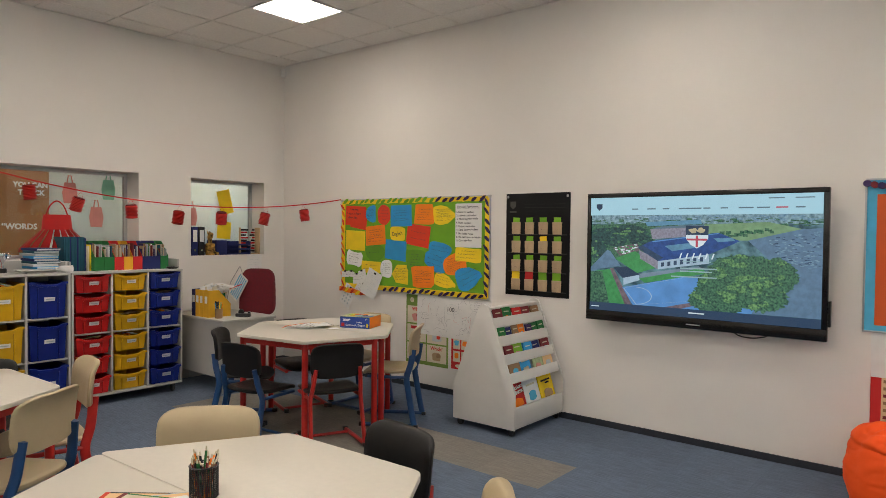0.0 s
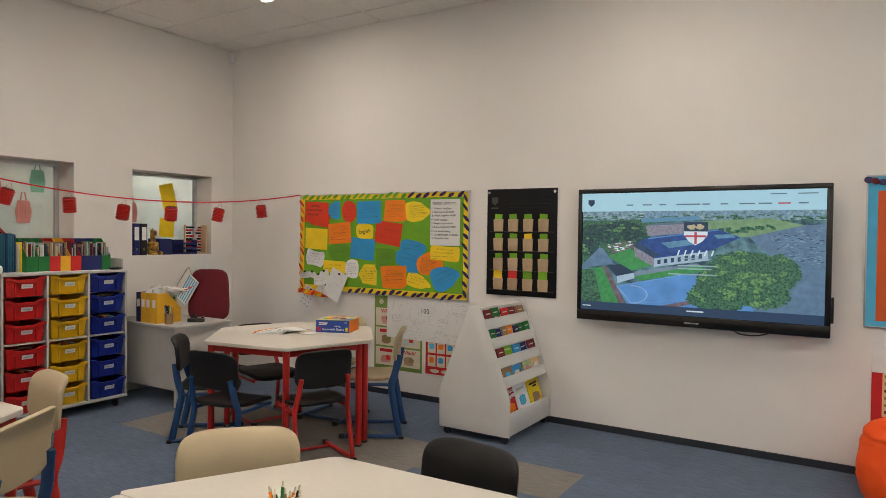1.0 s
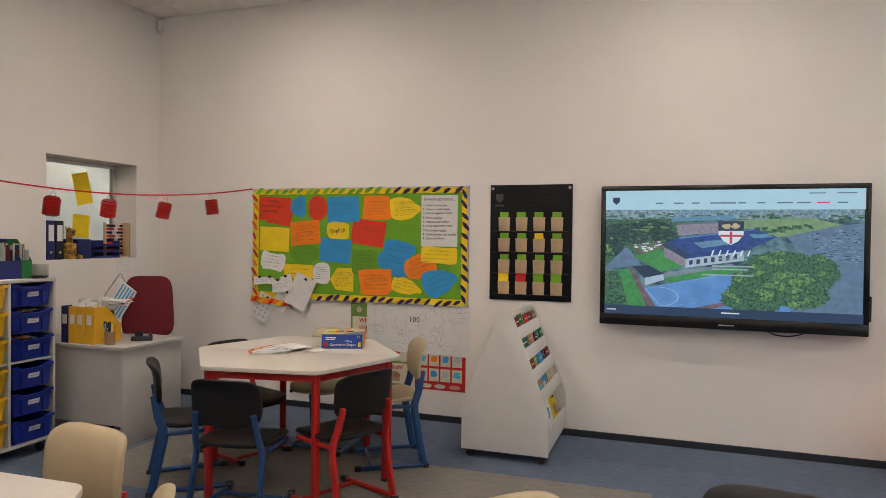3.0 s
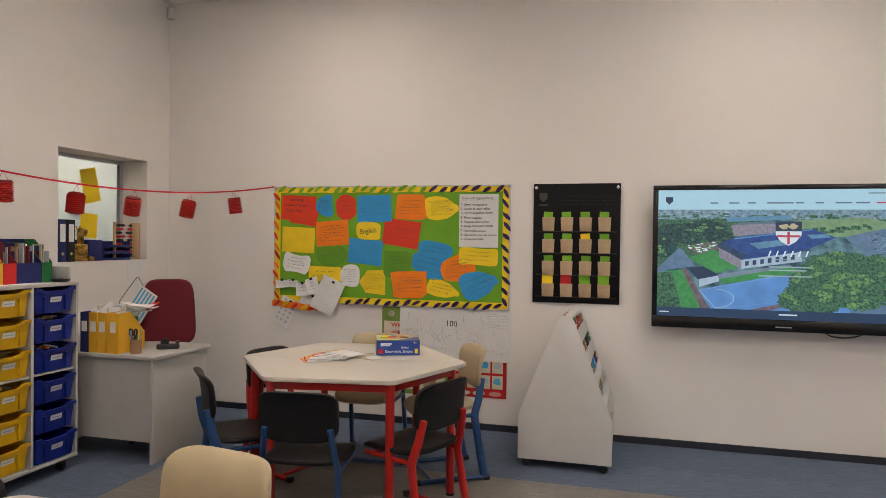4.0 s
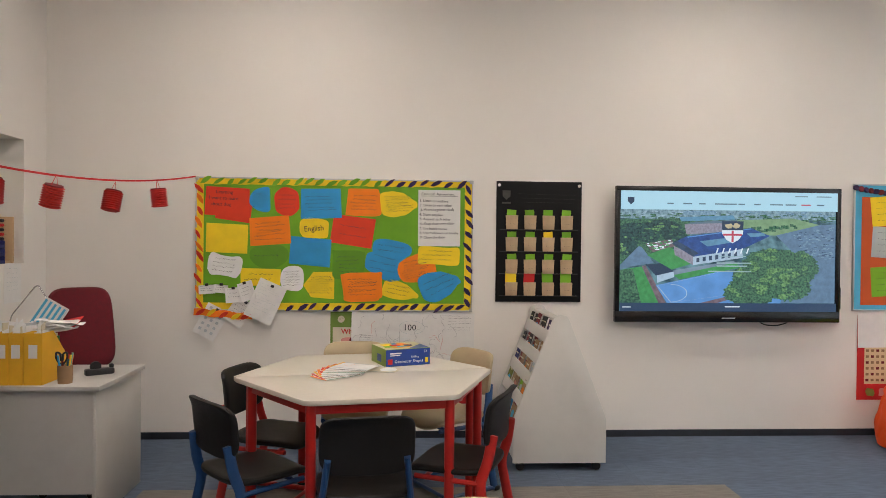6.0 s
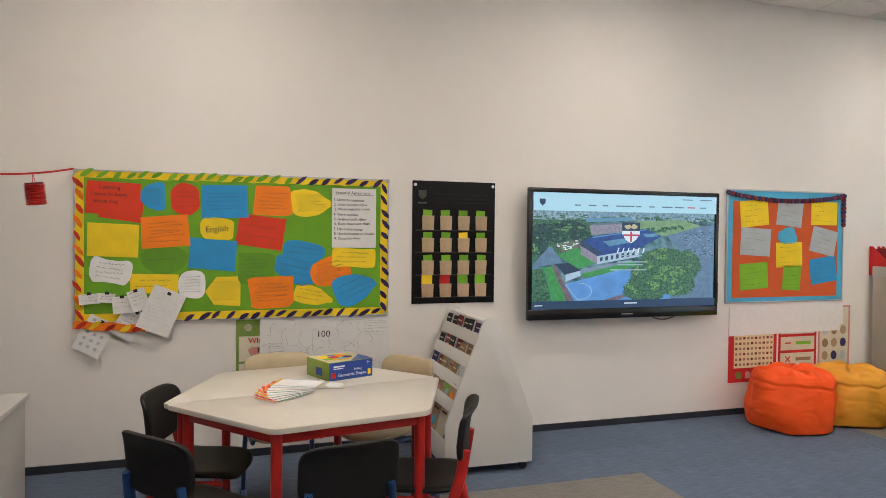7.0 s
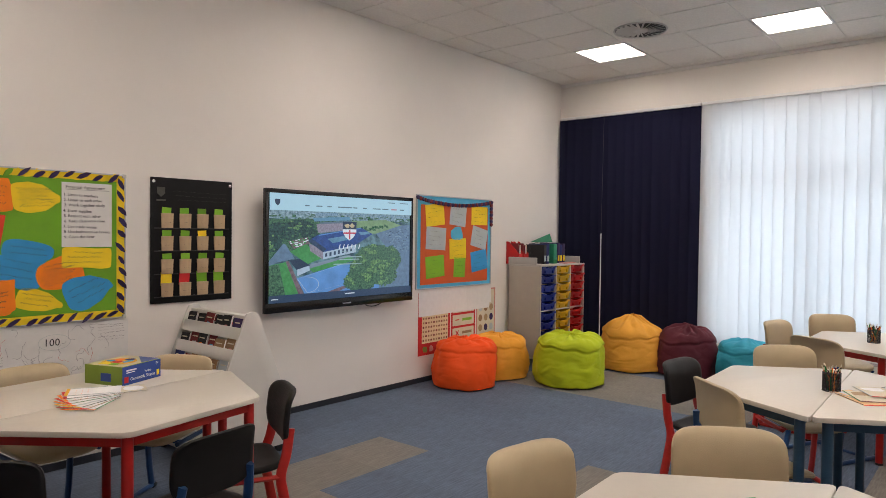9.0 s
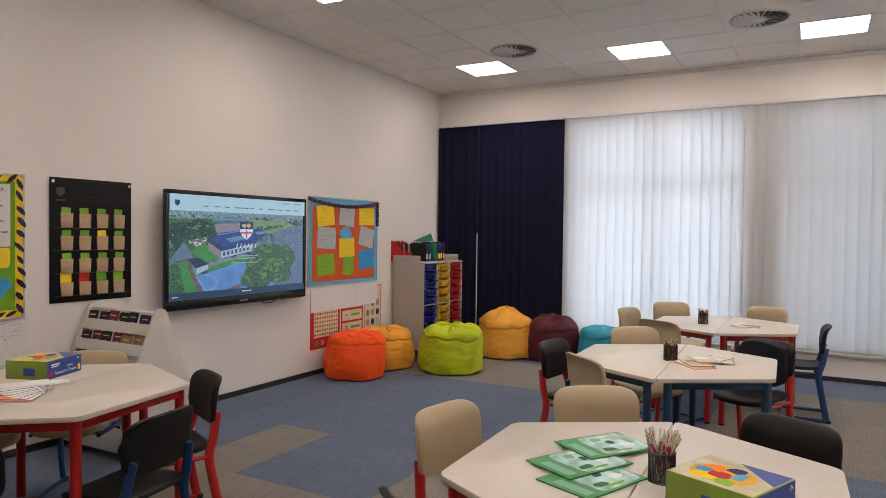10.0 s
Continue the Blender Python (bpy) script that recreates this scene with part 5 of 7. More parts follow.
for s, table in ((1, ROWS_E), (-1, ROWS_W)):
    for k, cols in table.items():
        z = 0.335 + 0.14 * k
        x = 0.055 + (GW / 2 - 0.055) * (0.97 - z) / 0.635 + 0.006
        n = len(cols)
        for i, c in enumerate(cols):
            w, h = 0.68 / n * (rng.uniform(0.86, 1.06) if k else 0.94), (0.135 if k > 1 else 0.205 if k == 1 else 0.215) * rng.uniform(0.92, 1.08)
            zb = (z - 0.055 if k > 1 else z - 0.065) if k else 0.180
            label = {("scarlet", 0): "red story book with white title", ("yellow", 0): "yellow picture book with dark title"}.get((c, k), "")
            b = book(w, h, 0.006 + 0.008 * rng.random(), c, label)
            yy = -0.34 + 0.68 * (i + 0.5) / n
            b.matrix_basis = pose(3.617 + s * (x - 0.005 - 0.012 * (i % 2) if k else 0.252), -0.405 + s * yy, zb, 90, 0, s * 90) @ pose(0, 0, 0, -17, 0, rng.uniform(-3, 3))
            if k == 0 and s == 1 and c in ("scarlet", "yellow"):
                if c == "scarlet":
                    for q, wd in enumerate(("TANULS\u00c1GOS", "T\u00d6RT\u00c9NETEK")):
                        text(wd, w * 0.145, pose(-w * 0.45, h * (0.72 - 0.17 * q), 0.0125, 0, 0, 4), M_LETTER, b, bold=0.0012)
                else:
                    part("title", box(-w * 0.36, w * 0.30, h * 0.72, h * 0.78, 0.012, 0.0126), CARD["black"], b, smooth=False)
                    part("title", box(-w * 0.10, w * 0.20, h * 0.62, h * 0.68, 0.012, 0.0126), CARD["black"], b, smooth=False)
                part("picture", moved(slab(rag(w * 0.6, h * 0.3, 5), 0.012, 0.0124), pose(0, h * 0.28, 0)), CARD["orange" if c == "scarlet" else "tan"], b, smooth=False)
            else:
                t_ = 0.0078
                part("title", box(-w * 0.30, w * 0.26, h * 0.72, h * 0.78, 0.004, t_), CARD["cream"] if c not in ("cream", "tan") else CARD["maroon"], b, smooth=False)
                part("picture", moved(slab(rag(w * 0.5, h * 0.3, i + k), 0.004, t_ - 0.0003), pose(0, h * 0.36, 0)), CARD[("orange", "sky", "cream", "pink", "grey")[(i + k) % 5]], b, smooth=False)


# ---- tray units ----
def tray(col, w, h, depth, full=0):
    """A plastic tray with a dipped lip; its front is at x = 0 and looks along x."""
    bm = bmesh.new()
    n = 14
    prof = []
    for k in range(n + 1):
        u = k / n * 2 - 1
        dip = 0.020 * (1 / (1 + math.exp((abs(u) - 0.62) * 22)))
        prof.append((u, h - dip))
    lo, hi = 0.43, 0.5
    outer_t = [bm.verts.new((0.0, u * w * hi, z)) for u, z in prof]
    outer_m = [bm.verts.new((0.0, u * w * hi, z - 0.018)) for u, z in prof]
    face_t = [bm.verts.new((-0.014, u * w * (hi - 0.025), z - 0.020)) for u, z in prof]
    face_b = [bm.verts.new((-0.026, u * w * lo, 0.0)) for u, z in prof]
    inner_t = [bm.verts.new((-0.020, u * w * (hi - 0.03), z)) for u, z in prof]
    inner_b = [bm.verts.new((-0.036, u * w * (lo - 0.015), 0.004)) for u, z in prof]
    for a, b in ((inner_b, inner_t), (inner_t, outer_t), (outer_t, outer_m), (outer_m, face_t), (face_t, face_b)):
        for k in range(n):
            bm.faces.new((a[k], a[k + 1], b[k + 1], b[k]))
    for s in (0, n):
        sg = -1 if s == 0 else 1
        a, b, c, d = face_b[s], face_t[s], bm.verts.new((-depth, sg * w * (hi - 0.025), h - 0.02)), bm.verts.new((-depth, sg * w * lo, 0))
        bm.faces.new((a, b, c, d))
        e = [bm.verts.new(p) for p in ((-0.004, sg * w * hi, h), (-depth, sg * w * hi, h), (-depth, sg * w * (hi - 0.03), h - 0.018), (-0.01, sg * w * (hi - 0.03), h - 0.018))]
        bm.faces.new(e)
    bm.faces.new([bm.verts.new(p) for p in ((-0.03, -w * lo, 0.0), (-0.03, w * lo, 0.0), (-depth, w * lo, 0.0), (-depth, -w * lo, 0.0))])
    bm.faces.new([bm.verts.new(p) for p in ((-depth, -w * lo, 0.0), (-depth, w * lo, 0.0), (-depth, w * (hi - 0.025), h - 0.02), (-depth, -w * (hi - 0.025), h - 0.02))])
    for s in (-1, 1):
        merge(bm, box(-0.022, -0.004, s * w * 0.26 - 0.004, s * w * 0.26 + 0.004, 0.012, h - 0.05, 0.002))
    t = part("tray", bm, TRAY[col], None)
    lab = moved(box(-0.0015, 0.0006, -0.042, 0.042, -0.017, 0.017), Matrix.Translation((-0.0165, 0.012, h * 0.52)) @ pose(0, 0, 0, 0, 12 if h < 0.2 else 5, 0))
    part("name_label", lab, M_PAPER, t, smooth=False)
    bar = moved(box(0.0006, 0.0012, -0.03, 0.03, -0.004, 0.003), Matrix.Translation((-0.0165, 0.012, h * 0.52)) @ pose(0, 0, 0, 0, 12 if h < 0.2 else 5, 0))
    part("label_bar", bar, CARD["grey"], t, smooth=False)
    if full:
        r2 = random.Random(full)
        for k in range(5):
            part("block", moved(box(-0.05, 0.05, -0.012, 0.012, -0.006, 0.006, 0.003), pose(-0.12 - 0.04 * r2.random(), r2.uniform(-0.3, 0.3) * w, h - 0.022 + 0.012 * r2.random(), r2.uniform(-20, 20), r2.uniform(-15, 15), r2.uniform(0, 180))), CARD[("grey", "tan", "brown", "orange")[(full + k) % 4]], t)
    return t


def tray_unit(cols, w_col, rows, depth, label, height=1.20, back=0.095, tall=False):
    """A laminate unit; its front looks along x, its columns go up along y."""
    r = root("tray_unit", pose(0, 0, 0), label, "storage unit", "tray units")
    n = len(cols)
    width = n * w_col + (n + 1) * 0.018
    y = -width / 2
    part("top", box(-depth, 0.006, -width / 2, width / 2, height - 0.019, height, 0.002), M_GREYLAM, r)
    part("bottom", box(-depth, 0.004, -width / 2, width / 2, 0.085, 0.105, 0.002), M_GREYLAM, r)
    part("back_board", box(-depth - 0.001, -depth + 0.008, -width / 2 + 0.019, width / 2 - 0.019, 0.106, height - 0.02), M_GREYLAM, r, smooth=False)
    part("upstand", box(-depth, -depth + 0.018, -width / 2, width / 2, height + 0.0005, height + back, 0.002), M_GREYLAM, r)
    for s in (-1, 1):
        yy = s * (width / 2 - 0.009)
        part("end_upstand", box(-depth + 0.0185, -0.06, yy - 0.009, yy + 0.009, height + 0.0005, height + back, 0.002), M_GREYLAM, r)
    for i in range(n + 1):
        yy = y + i * (w_col + 0.018)
        part("side_panel" if i in (0, n) else "divider", box(-depth + 0.009, 0.002, yy, yy + 0.018, 0.106, height - 0.0195, 0.0015), M_GREYLAM if label.startswith("grey") else M_BEIGELAM, r)
    for i, col in enumerate(cols):
        yc = y + 0.018 + i * (w_col + 0.018) + w_col / 2
        pitch = (height - 0.125) / rows
        th = pitch * (0.86 if not tall else 0.84)
        proto = None
        for k in range(rows):
            z = 0.112 + pitch * k + (0.012 if k >= rows // 2 and not tall else 0)
            if k == rows // 2 or tall and k:
                part("shelf", box(-depth + 0.01, -0.012, yc - w_col / 2 + 0.001, yc + w_col / 2 - 0.001, z - 0.016, z - 0.004), M_GREYLAM, r, smooth=False)
            full = (i * 7 + k * 3) % 5
            rr = random.Random(i * 31 + k)
            t = tray(col, w_col - 0.012, th, depth - 0.06, full if full in (1, 3) else 0)
            t.parent = r
            t.matrix_basis = pose(0.012 + rr.uniform(-0.006, 0.010), yc, z, 0, 0, rr.uniform(-1.2, 1.2))
    for yy in (-width / 2 + 0.07, width / 2 - 0.07):
        for x in (-depth + 0.06, -0.06):
            c = part("castor", moved(turned([(0.006, -0.012), (0.03, -0.011), (0.034, -0.006), (0.034, 0.006), (0.03, 0.011), (0.006, 0.012)], 16), pose(0, 0, 0, 90)), M_BLACK, r)
            c.matrix_basis = pose(x, yy, 0.0341)
            part("fork", box(-0.02, 0.02, -0.02, 0.02, 0.012, 0.0505, 0.004), M_BLACK, c)
    return r


u1 = tray_unit(["red", "yellow", "blue"], 0.316, 6, 0.46, "grey tray storage unit with red, yellow and blue trays")
u1.matrix_basis = pose(0.60, -2.17, 0)
u2 = tray_unit(["red", "yellow", "blue"], 0.316, 3, 0.46, "grey storage unit with deep yellow and blue trays", tall=True)
u2.matrix_basis = pose(0.60, -3.20, 0)
u3 = tray_unit(["blue", "yellow", "red"], 0.325, 10, 0.46, "beige tray storage unit with blue, yellow and red trays", 1.20, 0.085)
u3.matrix_basis = pose(8.25, -0.49, 0, 0, 0, -90)


# ---- things on the west units ----
def file_box(m, col, w=0.10, cat="magazine file"):
    r = root("magazine_file", m, "%s plastic magazine file full of booklets" % col, cat, "magazine files")
    d, h, lo, t = 0.25, 0.27, 0.125, 0.003
    sp = [(-d, 0), (0, 0), (0, lo), (-d * 0.55, h), (-d, h)]
    for s in (-1, 1):
        part("side", moved(slab(sp, -t / 2, t / 2), pose(0, s * (w / 2 - t / 2), 0, 90)), CARD[{"blue": "navy", "green": "darkgreen", "red": "scarlet", "yellow": "amber"}[col]], r, smooth=False)
    mm = CARD[{"blue": "navy", "green": "darkgreen", "red": "scarlet", "yellow": "amber"}[col]]
    part("front", box(-t, 0, -w / 2 + t, w / 2 - t, 0, lo), mm, r, smooth=False)
    part("back", box(-d, -d + t, -w / 2 + t, w / 2 - t, 0, h), mm, r, smooth=False)
    part("base", box(-d + t, -t, -w / 2 + t, w / 2 - t, 0, t), mm, r, smooth=False)
    rg = random.Random(str(m[1][3]) + col)
    y = -w / 2 + 0.006
    while y < w / 2 - 0.012:
        th = rg.uniform(0.003, 0.008)
        part("booklet", box(-d + 0.008, -0.012 - rg.random() * 0.05, y, y + th, t, rg.uniform(0.19, 0.25)), CARD[rg.choice(["cream", "white", "grey", "teal", "brown", "cream", "tan", "darkgreen", "grey", "maroon", "purple"])], r, smooth=False)
        y += th + 0.002
    return r


y = -1.735
for c, w in (("green", 0.085), ("blue", 0.19), ("red", 0.095), ("yellow", 0.09), ("red", 0.09), ("green", 0.095), ("green", 0.095)):
    w *= 0.92
    file_box(pose(0.47, y - w / 2, 1.2), c, w)
    y -= w + 0.003
r_ = random.Random(4)
for k in range(15):
    b = root("exercise_book", pose(0.38 - r_.random() * 0.01, -2.475 - k * 0.0125, 1.2, 0, 0, 0), "teal exercise book standing on the unit", "book", "standing exercise books")
    part("cover", box(-0.22, 0, -0.005, 0.005, 0, 0.30 + 0.004 * (k % 3), 0.001), CARD["teal"] if k % 5 else CARD["navy"], b)
for k in range(3):
    b = root("book", pose(0.40, -2.424 - k * 0.0165, 1.2, 0, 0, 0), "thin coloured book standing on the unit", "book", "standing books")
    part("cover", box(-0.2, 0, -0.007, 0.007, 0, 0.25 - 0.012 * (k % 3), 0.001), CARD[("navy", "yellow", "cream", "orange", "navy")[k]], b)
for k in range(8):
    b = root("workbook", pose(0.30 + r_.uniform(-0.01, 0.01), -2.82 + r_.uniform(-0.010, 0.010), 1.232 + k * 0.0225, 0, 0, r_.uniform(-5, 5)), "blue workbook lying in a stack", "book", "stack of workbooks")
    part("cover", box(-0.15, 0.15, -0.098, 0.098, 0, 0.021, 0.003), CARD[("blue", "grey", "teal", "navy")[k % 4]], b)
    part("pages", box(-0.148, 0.1502, -0.095, 0.095, 0.004, 0.017), CARD["grey"], b, smooth=False)
for k in range(6):
    b = root("paper_pile", pose(0.42 + r_.uniform(-0.05, 0.03), -2.82 + r_.uniform(-0.12, 0.08), 1.2002 + k * 0.005, 0, 0, 90 + r_.uniform(-30, 30)), "loose white papers lying on the unit", "papers", "loose papers")
    part("sheet", slab(oblong(0.30, 0.21), 0, 0.004), M_PAPER, b, smooth=False)
clp = pad(0.16, 0.13, 0.05, 2.5, lambda x, y: 0.012 * math.sin(40 * x + 15 * y), 28)
cl = root("cloth", pose(0.50, -2.70, 1.226), "crumpled white cloth on the unit", "cloth")
part("fabric", clp, M_PAPER, cl)
for k, (x, yv) in enumerate(((0.52, -1.95), (0.50, -2.2), (0.52, -2.36))):
    b = root("paper", pose(x, yv, 1.2003 + 0.001 * k, 0, 0, 90 + 12 * k), "white paper lying on the unit", "papers", "loose papers")
    part("sheet", slab(oblong(0.21, 0.10 if k else 0.14), 0, 0.001), M_PAPER, b, smooth=False)
dish = root("dish", pose(0.52, -1.72, 1.2), "small black dish on the unit", "dish")
part("bowl", turned([(0.045, 0), (0.055, 0.01), (0.058, 0.02), (0.05, 0.02), (0.03, 0.008)], 20), M_BLACK, dish)
cup = root("trophy", pose(0.26, -3.10, 1.2), "small silver trophy cup on a dark base", "trophy")
part("base", turned([(0.035, 0), (0.035, 0.035), (0.028, 0.04)], 20), M_BLACK, cup)
part("cup", turned([(0.010, 0.04), (0.008, 0.08), (0.014, 0.095), (0.034, 0.12), (0.042, 0.16), (0.04, 0.165), (0.03, 0.13)], 20), M_CHROME, cup)
for s in (-1, 1):
    part("handle", tube([(0, s * 0.036, 0.125), (0, s * 0.062, 0.135), (0, s * 0.062, 0.155), (0, s * 0.04, 0.158)], 0.003, 6, bend=0.01), M_CHROME, cup)
rb = root("gift_box", pose(0.22, -3.24, 1.2), "small red box on the unit", "box")
part("body", box(-0.06, 0.06, -0.06, 0.06, 0, 0.09, 0.006), CARD["scarlet"], rb)
part("lid", box(-0.064, 0.064, -0.064, 0.064, 0.0905, 0.112, 0.004), CARD["maroon"], rb)

# ---- in the window recesses ----
def binder(m, col, label):
    r = root("lever_arch_file", m, label, "binder", "binders")
    part("cover", box(-0.26, 0, -0.035, 0.035, 0, 0.315, 0.003), CARD[col], r)
    part("spine_label", box(0, 0.001, -0.024, 0.024, 0.15, 0.28), M_PAPER, r, smooth=False)
    part("finger_ring", moved(turned([(0.012, 0), (0.012, 0.002), (0.007, 0.002)], 14), pose(0.0, 0, 0.06, 0, 90, 0)), M_CHROME, r)
    return r


binder(pose(-0.01, -1.17, 1.3), "navy", "dark blue lever arch file in the window recess")
binder(pose(-0.01, -1.09, 1.3), "black", "black lever arch file in the window recess")
gf = root("toy_giraffe", pose(-0.05, -0.965, 1.3), "spotted yellow plush giraffe sitting in the window recess", "soft toy")
M_SPOT = mat("spotted_plush", (0.36, 0.20, 0.04), 0.95, var=0.97, scale=26, bump=0.5, bscale=300)
gbm = moved(pad(0.11, 0.10, 0.13, 2.2, None, 20), pose(0, 0, 0.066))
merge(gbm, tube([(0.0, 0, 0.10), (0.012, -0.01, 0.17), (0.02, -0.02, 0.215)], 0.024, 10, bend=0.03))
merge(gbm, moved(pad(0.085, 0.05, 0.05, 2.0, None, 16), pose(0.04, -0.02, 0.225, 0, 15, 0)))
for s in (-1, 1):
    merge(gbm, tube([(0.02, s * 0.035, 0.03), (0.08, s * 0.05, 0.018)], 0.017, 8))
    merge(gbm, tube([(0.005, -0.02 + s * 0.012, 0.24), (0.0, -0.02 + s * 0.016, 0.27)], 0.005, 6))
part("body", gbm, M_SPOT, gf)
bk = root("basket", pose(-0.16, -1.02, 1.3), "small red-brown basket in the window recess", "basket")
part("body", turned([(0.04, 0), (0.05, 0.05), (0.058, 0.12), (0.052, 0.12), (0.045, 0.06)], 20), CARD["maroon"], bk)
for k in range(3):
    lt = root("letter_tray", pose(-0.03, -0.60, 1.3 + 0.052 * k), "blue plastic letter tray in a stack", "letter tray", "letter trays")
    part("floor", box(-0.20, 0, -0.15, 0.15, 0.001, 0.006), CARD["navy"], lt, smooth=False)
    for a in (box(-0.20, 0, -0.15, -0.144, 0.006, 0.05), box(-0.20, 0, 0.144, 0.15, 0.006, 0.05), box(-0.2, -0.194, -0.144, 0.144, 0.006, 0.05)):
        part("side", a, CARD["navy"], lt, smooth=False)
    part("front_lip", box(-0.006, 0, -0.144, 0.144, 0.006, 0.022), CARD["navy"], lt, smooth=False)
    part("papers", box(-0.185, -0.008, -0.14, 0.14, 0.0065, 0.012), M_PAPER, lt, smooth=False)
bx = root("storage_box", pose(-0.03, -0.83, 1.3), "dark blue box in the window recess", "box")
part("body", box(-0.2, 0, -0.07, 0.07, 0, 0.165, 0.004), CARD["navy"], bx)
ab = root("abacus", pose(-0.10, -0.43, 1.3), "wooden abacus frame with red and black beads", "abacus")
M_PINE = mat("pale_wood", (0.50, 0.34, 0.19), 0.6, var=0.15, scale=8, stretch=(1, 1, 0.15))
for yy in (-0.12, 0.12):
    part("post", box(-0.045 if yy > 0 else -0.012, 0.045 if yy > 0 else 0.012, yy - 0.008, yy + 0.008, 0, 0.315, 0.003), M_PINE, ab)
part("foot_bar", box(-0.03, 0.03, -0.112, 0.112, 0, 0.016, 0.002), M_PINE, ab)
for k in range(9):
    z = 0.04 + k * 0.031
    part("wire", tube([(0, -0.112, z), (0, 0.112, z)], 0.0015, 5), M_CHROME, ab)
    for q in range(8):
        yb_ = -0.098 + 0.0165 * q + (0.055 if q > 3 + k % 3 else 0)
        part("bead", moved(turned([(0.003, -0.007), (0.011, -0.003), (0.011, 0.003), (0.003, 0.007)], 10), pose(0, yb_, z, 90)), CARD["scarlet" if k % 2 else "black"], ab)

# papers stuck on the corridor glass
for y, z, w, h, a, c, nm in ((-0.645, 1.91, 0.17, 0.28, 14, "yellow", "yellow paper"), (-0.66, 1.58, 0.18, 0.20, -4, "yellow", "yellow paper"), (-3.12, 1.75, 0.22, 0.30, 10, "yellow", "yellow paper")):
    r = root("paper_note", pose(-0.257, y, z, 90, 0, 90) @ pose(0, 0, 0, 0, 0, a), "%s stuck to the corridor window" % nm, "paper", "window papers")
    part("sheet", slab(oblong(w, h), 0, 0.001), CARD["yellow"], r, smooth=False)
for y, z, c in ((-2.36, 1.93, "pink"), (-1.99, 1.98, "mint"), (-2.11, 1.70, "pink"), (-1.075, 1.73, "pink")):
    r = root("paper_lantern", pose(-0.252, y, z, 90, 0, 90), "%s cut-paper lantern stuck to the corridor window" % {"pink": "pink", "mint": "pale green"}[c], "decoration", "window lanterns")
    part("body", slab([(-0.055, -0.10), (0.055, -0.10), (0.07, 0.0), (0.05, 0.10), (-0.05, 0.10), (-0.07, 0.0)], 0, 0.002), CARD[c], r, smooth=False)
    part("handle", tube([(-0.025, 0.10, 0.001), (-0.012, 0.17, 0.001), (0.012, 0.17, 0.001), (0.025, 0.10, 0.001)], 0.006, 6), CARD[c], r)
    for q in range(5):
        part("slit_strip", box(-0.05 + q * 0.022, -0.04 + q * 0.022, -0.06, 0.06, 0.002, 0.005), CARD[c], r, smooth=False)

# large cut-paper lantern on the sill
bl = root("paper_lantern", pose(-0.03, -2.56, 1.3), "large red cut-paper lantern with a fringe and handle", "decoration", "paper lanterns")
part("drum", turned([(0.128, 0.27), (0.122, 0.33), (0.112, 0.41), (0.10, 0.41)], 28), CARD["scarlet"], bl)
for k in range(18):
    a = 2 * math.pi * k / 18
    c, s = math.cos(a), math.sin(a)
    bm = bmesh.new()
    pr = [(0.127, 0.275), (0.18, 0.215), (0.25, 0.15), (0.31, 0.085 - 0.02 * (k % 2))]
    l_ = [[bm.verts.new((r * c - q * s, r * s + q * c, z)) for q in (-0.135 * r, 0.135 * r)] for r, z in pr]
    for p0, p1 in zip(l_, l_[1:]):
        bm.faces.new((p0[0], p0[1], p1[1], p1[0]))
    bmesh.ops.solidify(bm, geom=bm.faces[:], thickness=0.002)
    part("fringe_strip", bm, CARD["scarlet"], bl)
part("handle", tube([(0, -0.10, 0.39), (0, -0.06, 0.50), (0, 0, 0.55), (0, 0.06, 0.50), (0, 0.10, 0.39)], 0.004, 6, flat=1.6, bend=0.04), CARD["scarlet"], bl)
part("stem", tube([(0, 0, 0), (0, 0, 0.30)], 0.02, 8), CARD["maroon"], bl)

# ---- string of lanterns ----
st = root("lantern_string", pose(0, 0, 0), "red ribbon strung from the board to the window", "garland")
A, B = Vector((1.075, -0.03, 1.935)), Vector((0.03, -3.90, 2.16))
pts = []
for k in range(41):
    t = k / 40
    p = A.lerp(B, t)
    p.z = A.z - 0.74 * t + 1.12 * t * t
    pts.append(p)
part("ribbon", tube(pts, 0.0065, 6, flat=0.35), CARD["scarlet"], st)
M_RED_PAPER = mat("red_crepe_paper", (0.52, 0.022, 0.016), 0.7, var=0.1, scale=30)
prof = []
for k in range(19):
    prof.append((0.043 + (0.013 if k % 2 else 0.0), k * 0.0066))
lm = turned(prof, 20)
lan0 = None
for k, t in enumerate((0.113, 0.214, 0.330, 0.431, 0.541, 0.643, 0.746, 0.857, 0.95)):
    p = A.lerp(B, t)
    p.z = A.z - 0.74 * t + 1.12 * t * t
    m = Matrix.Translation(p) @ pose(0, 0, -0.012 * (k % 2), (-1) ** k * 9 - 3, (k % 3 - 1) * 10 + 5, 0)
    if lan0 is None:
        lan0 = root("lantern", m, "small red pleated paper lantern hanging on the ribbon", "lantern", "string lanterns")
        part("body", moved(lm, pose(0, 0, -0.178)), M_RED_PAPER, lan0, angle=20)
        part("loop", tube([(0, -0.034, -0.058), (0, 0, 0.004), (0, 0.034, -0.058)], 0.0015, 5), CARD["scarlet"], lan0)
        part("collar", moved(turned([(0.046, -0.004), (0.047, 0.0), (0.046, 0.004)], 20), pose(0, 0, -0.056)), CARD["maroon"], lan0)
    else:
        copy_thing(lan0, m)

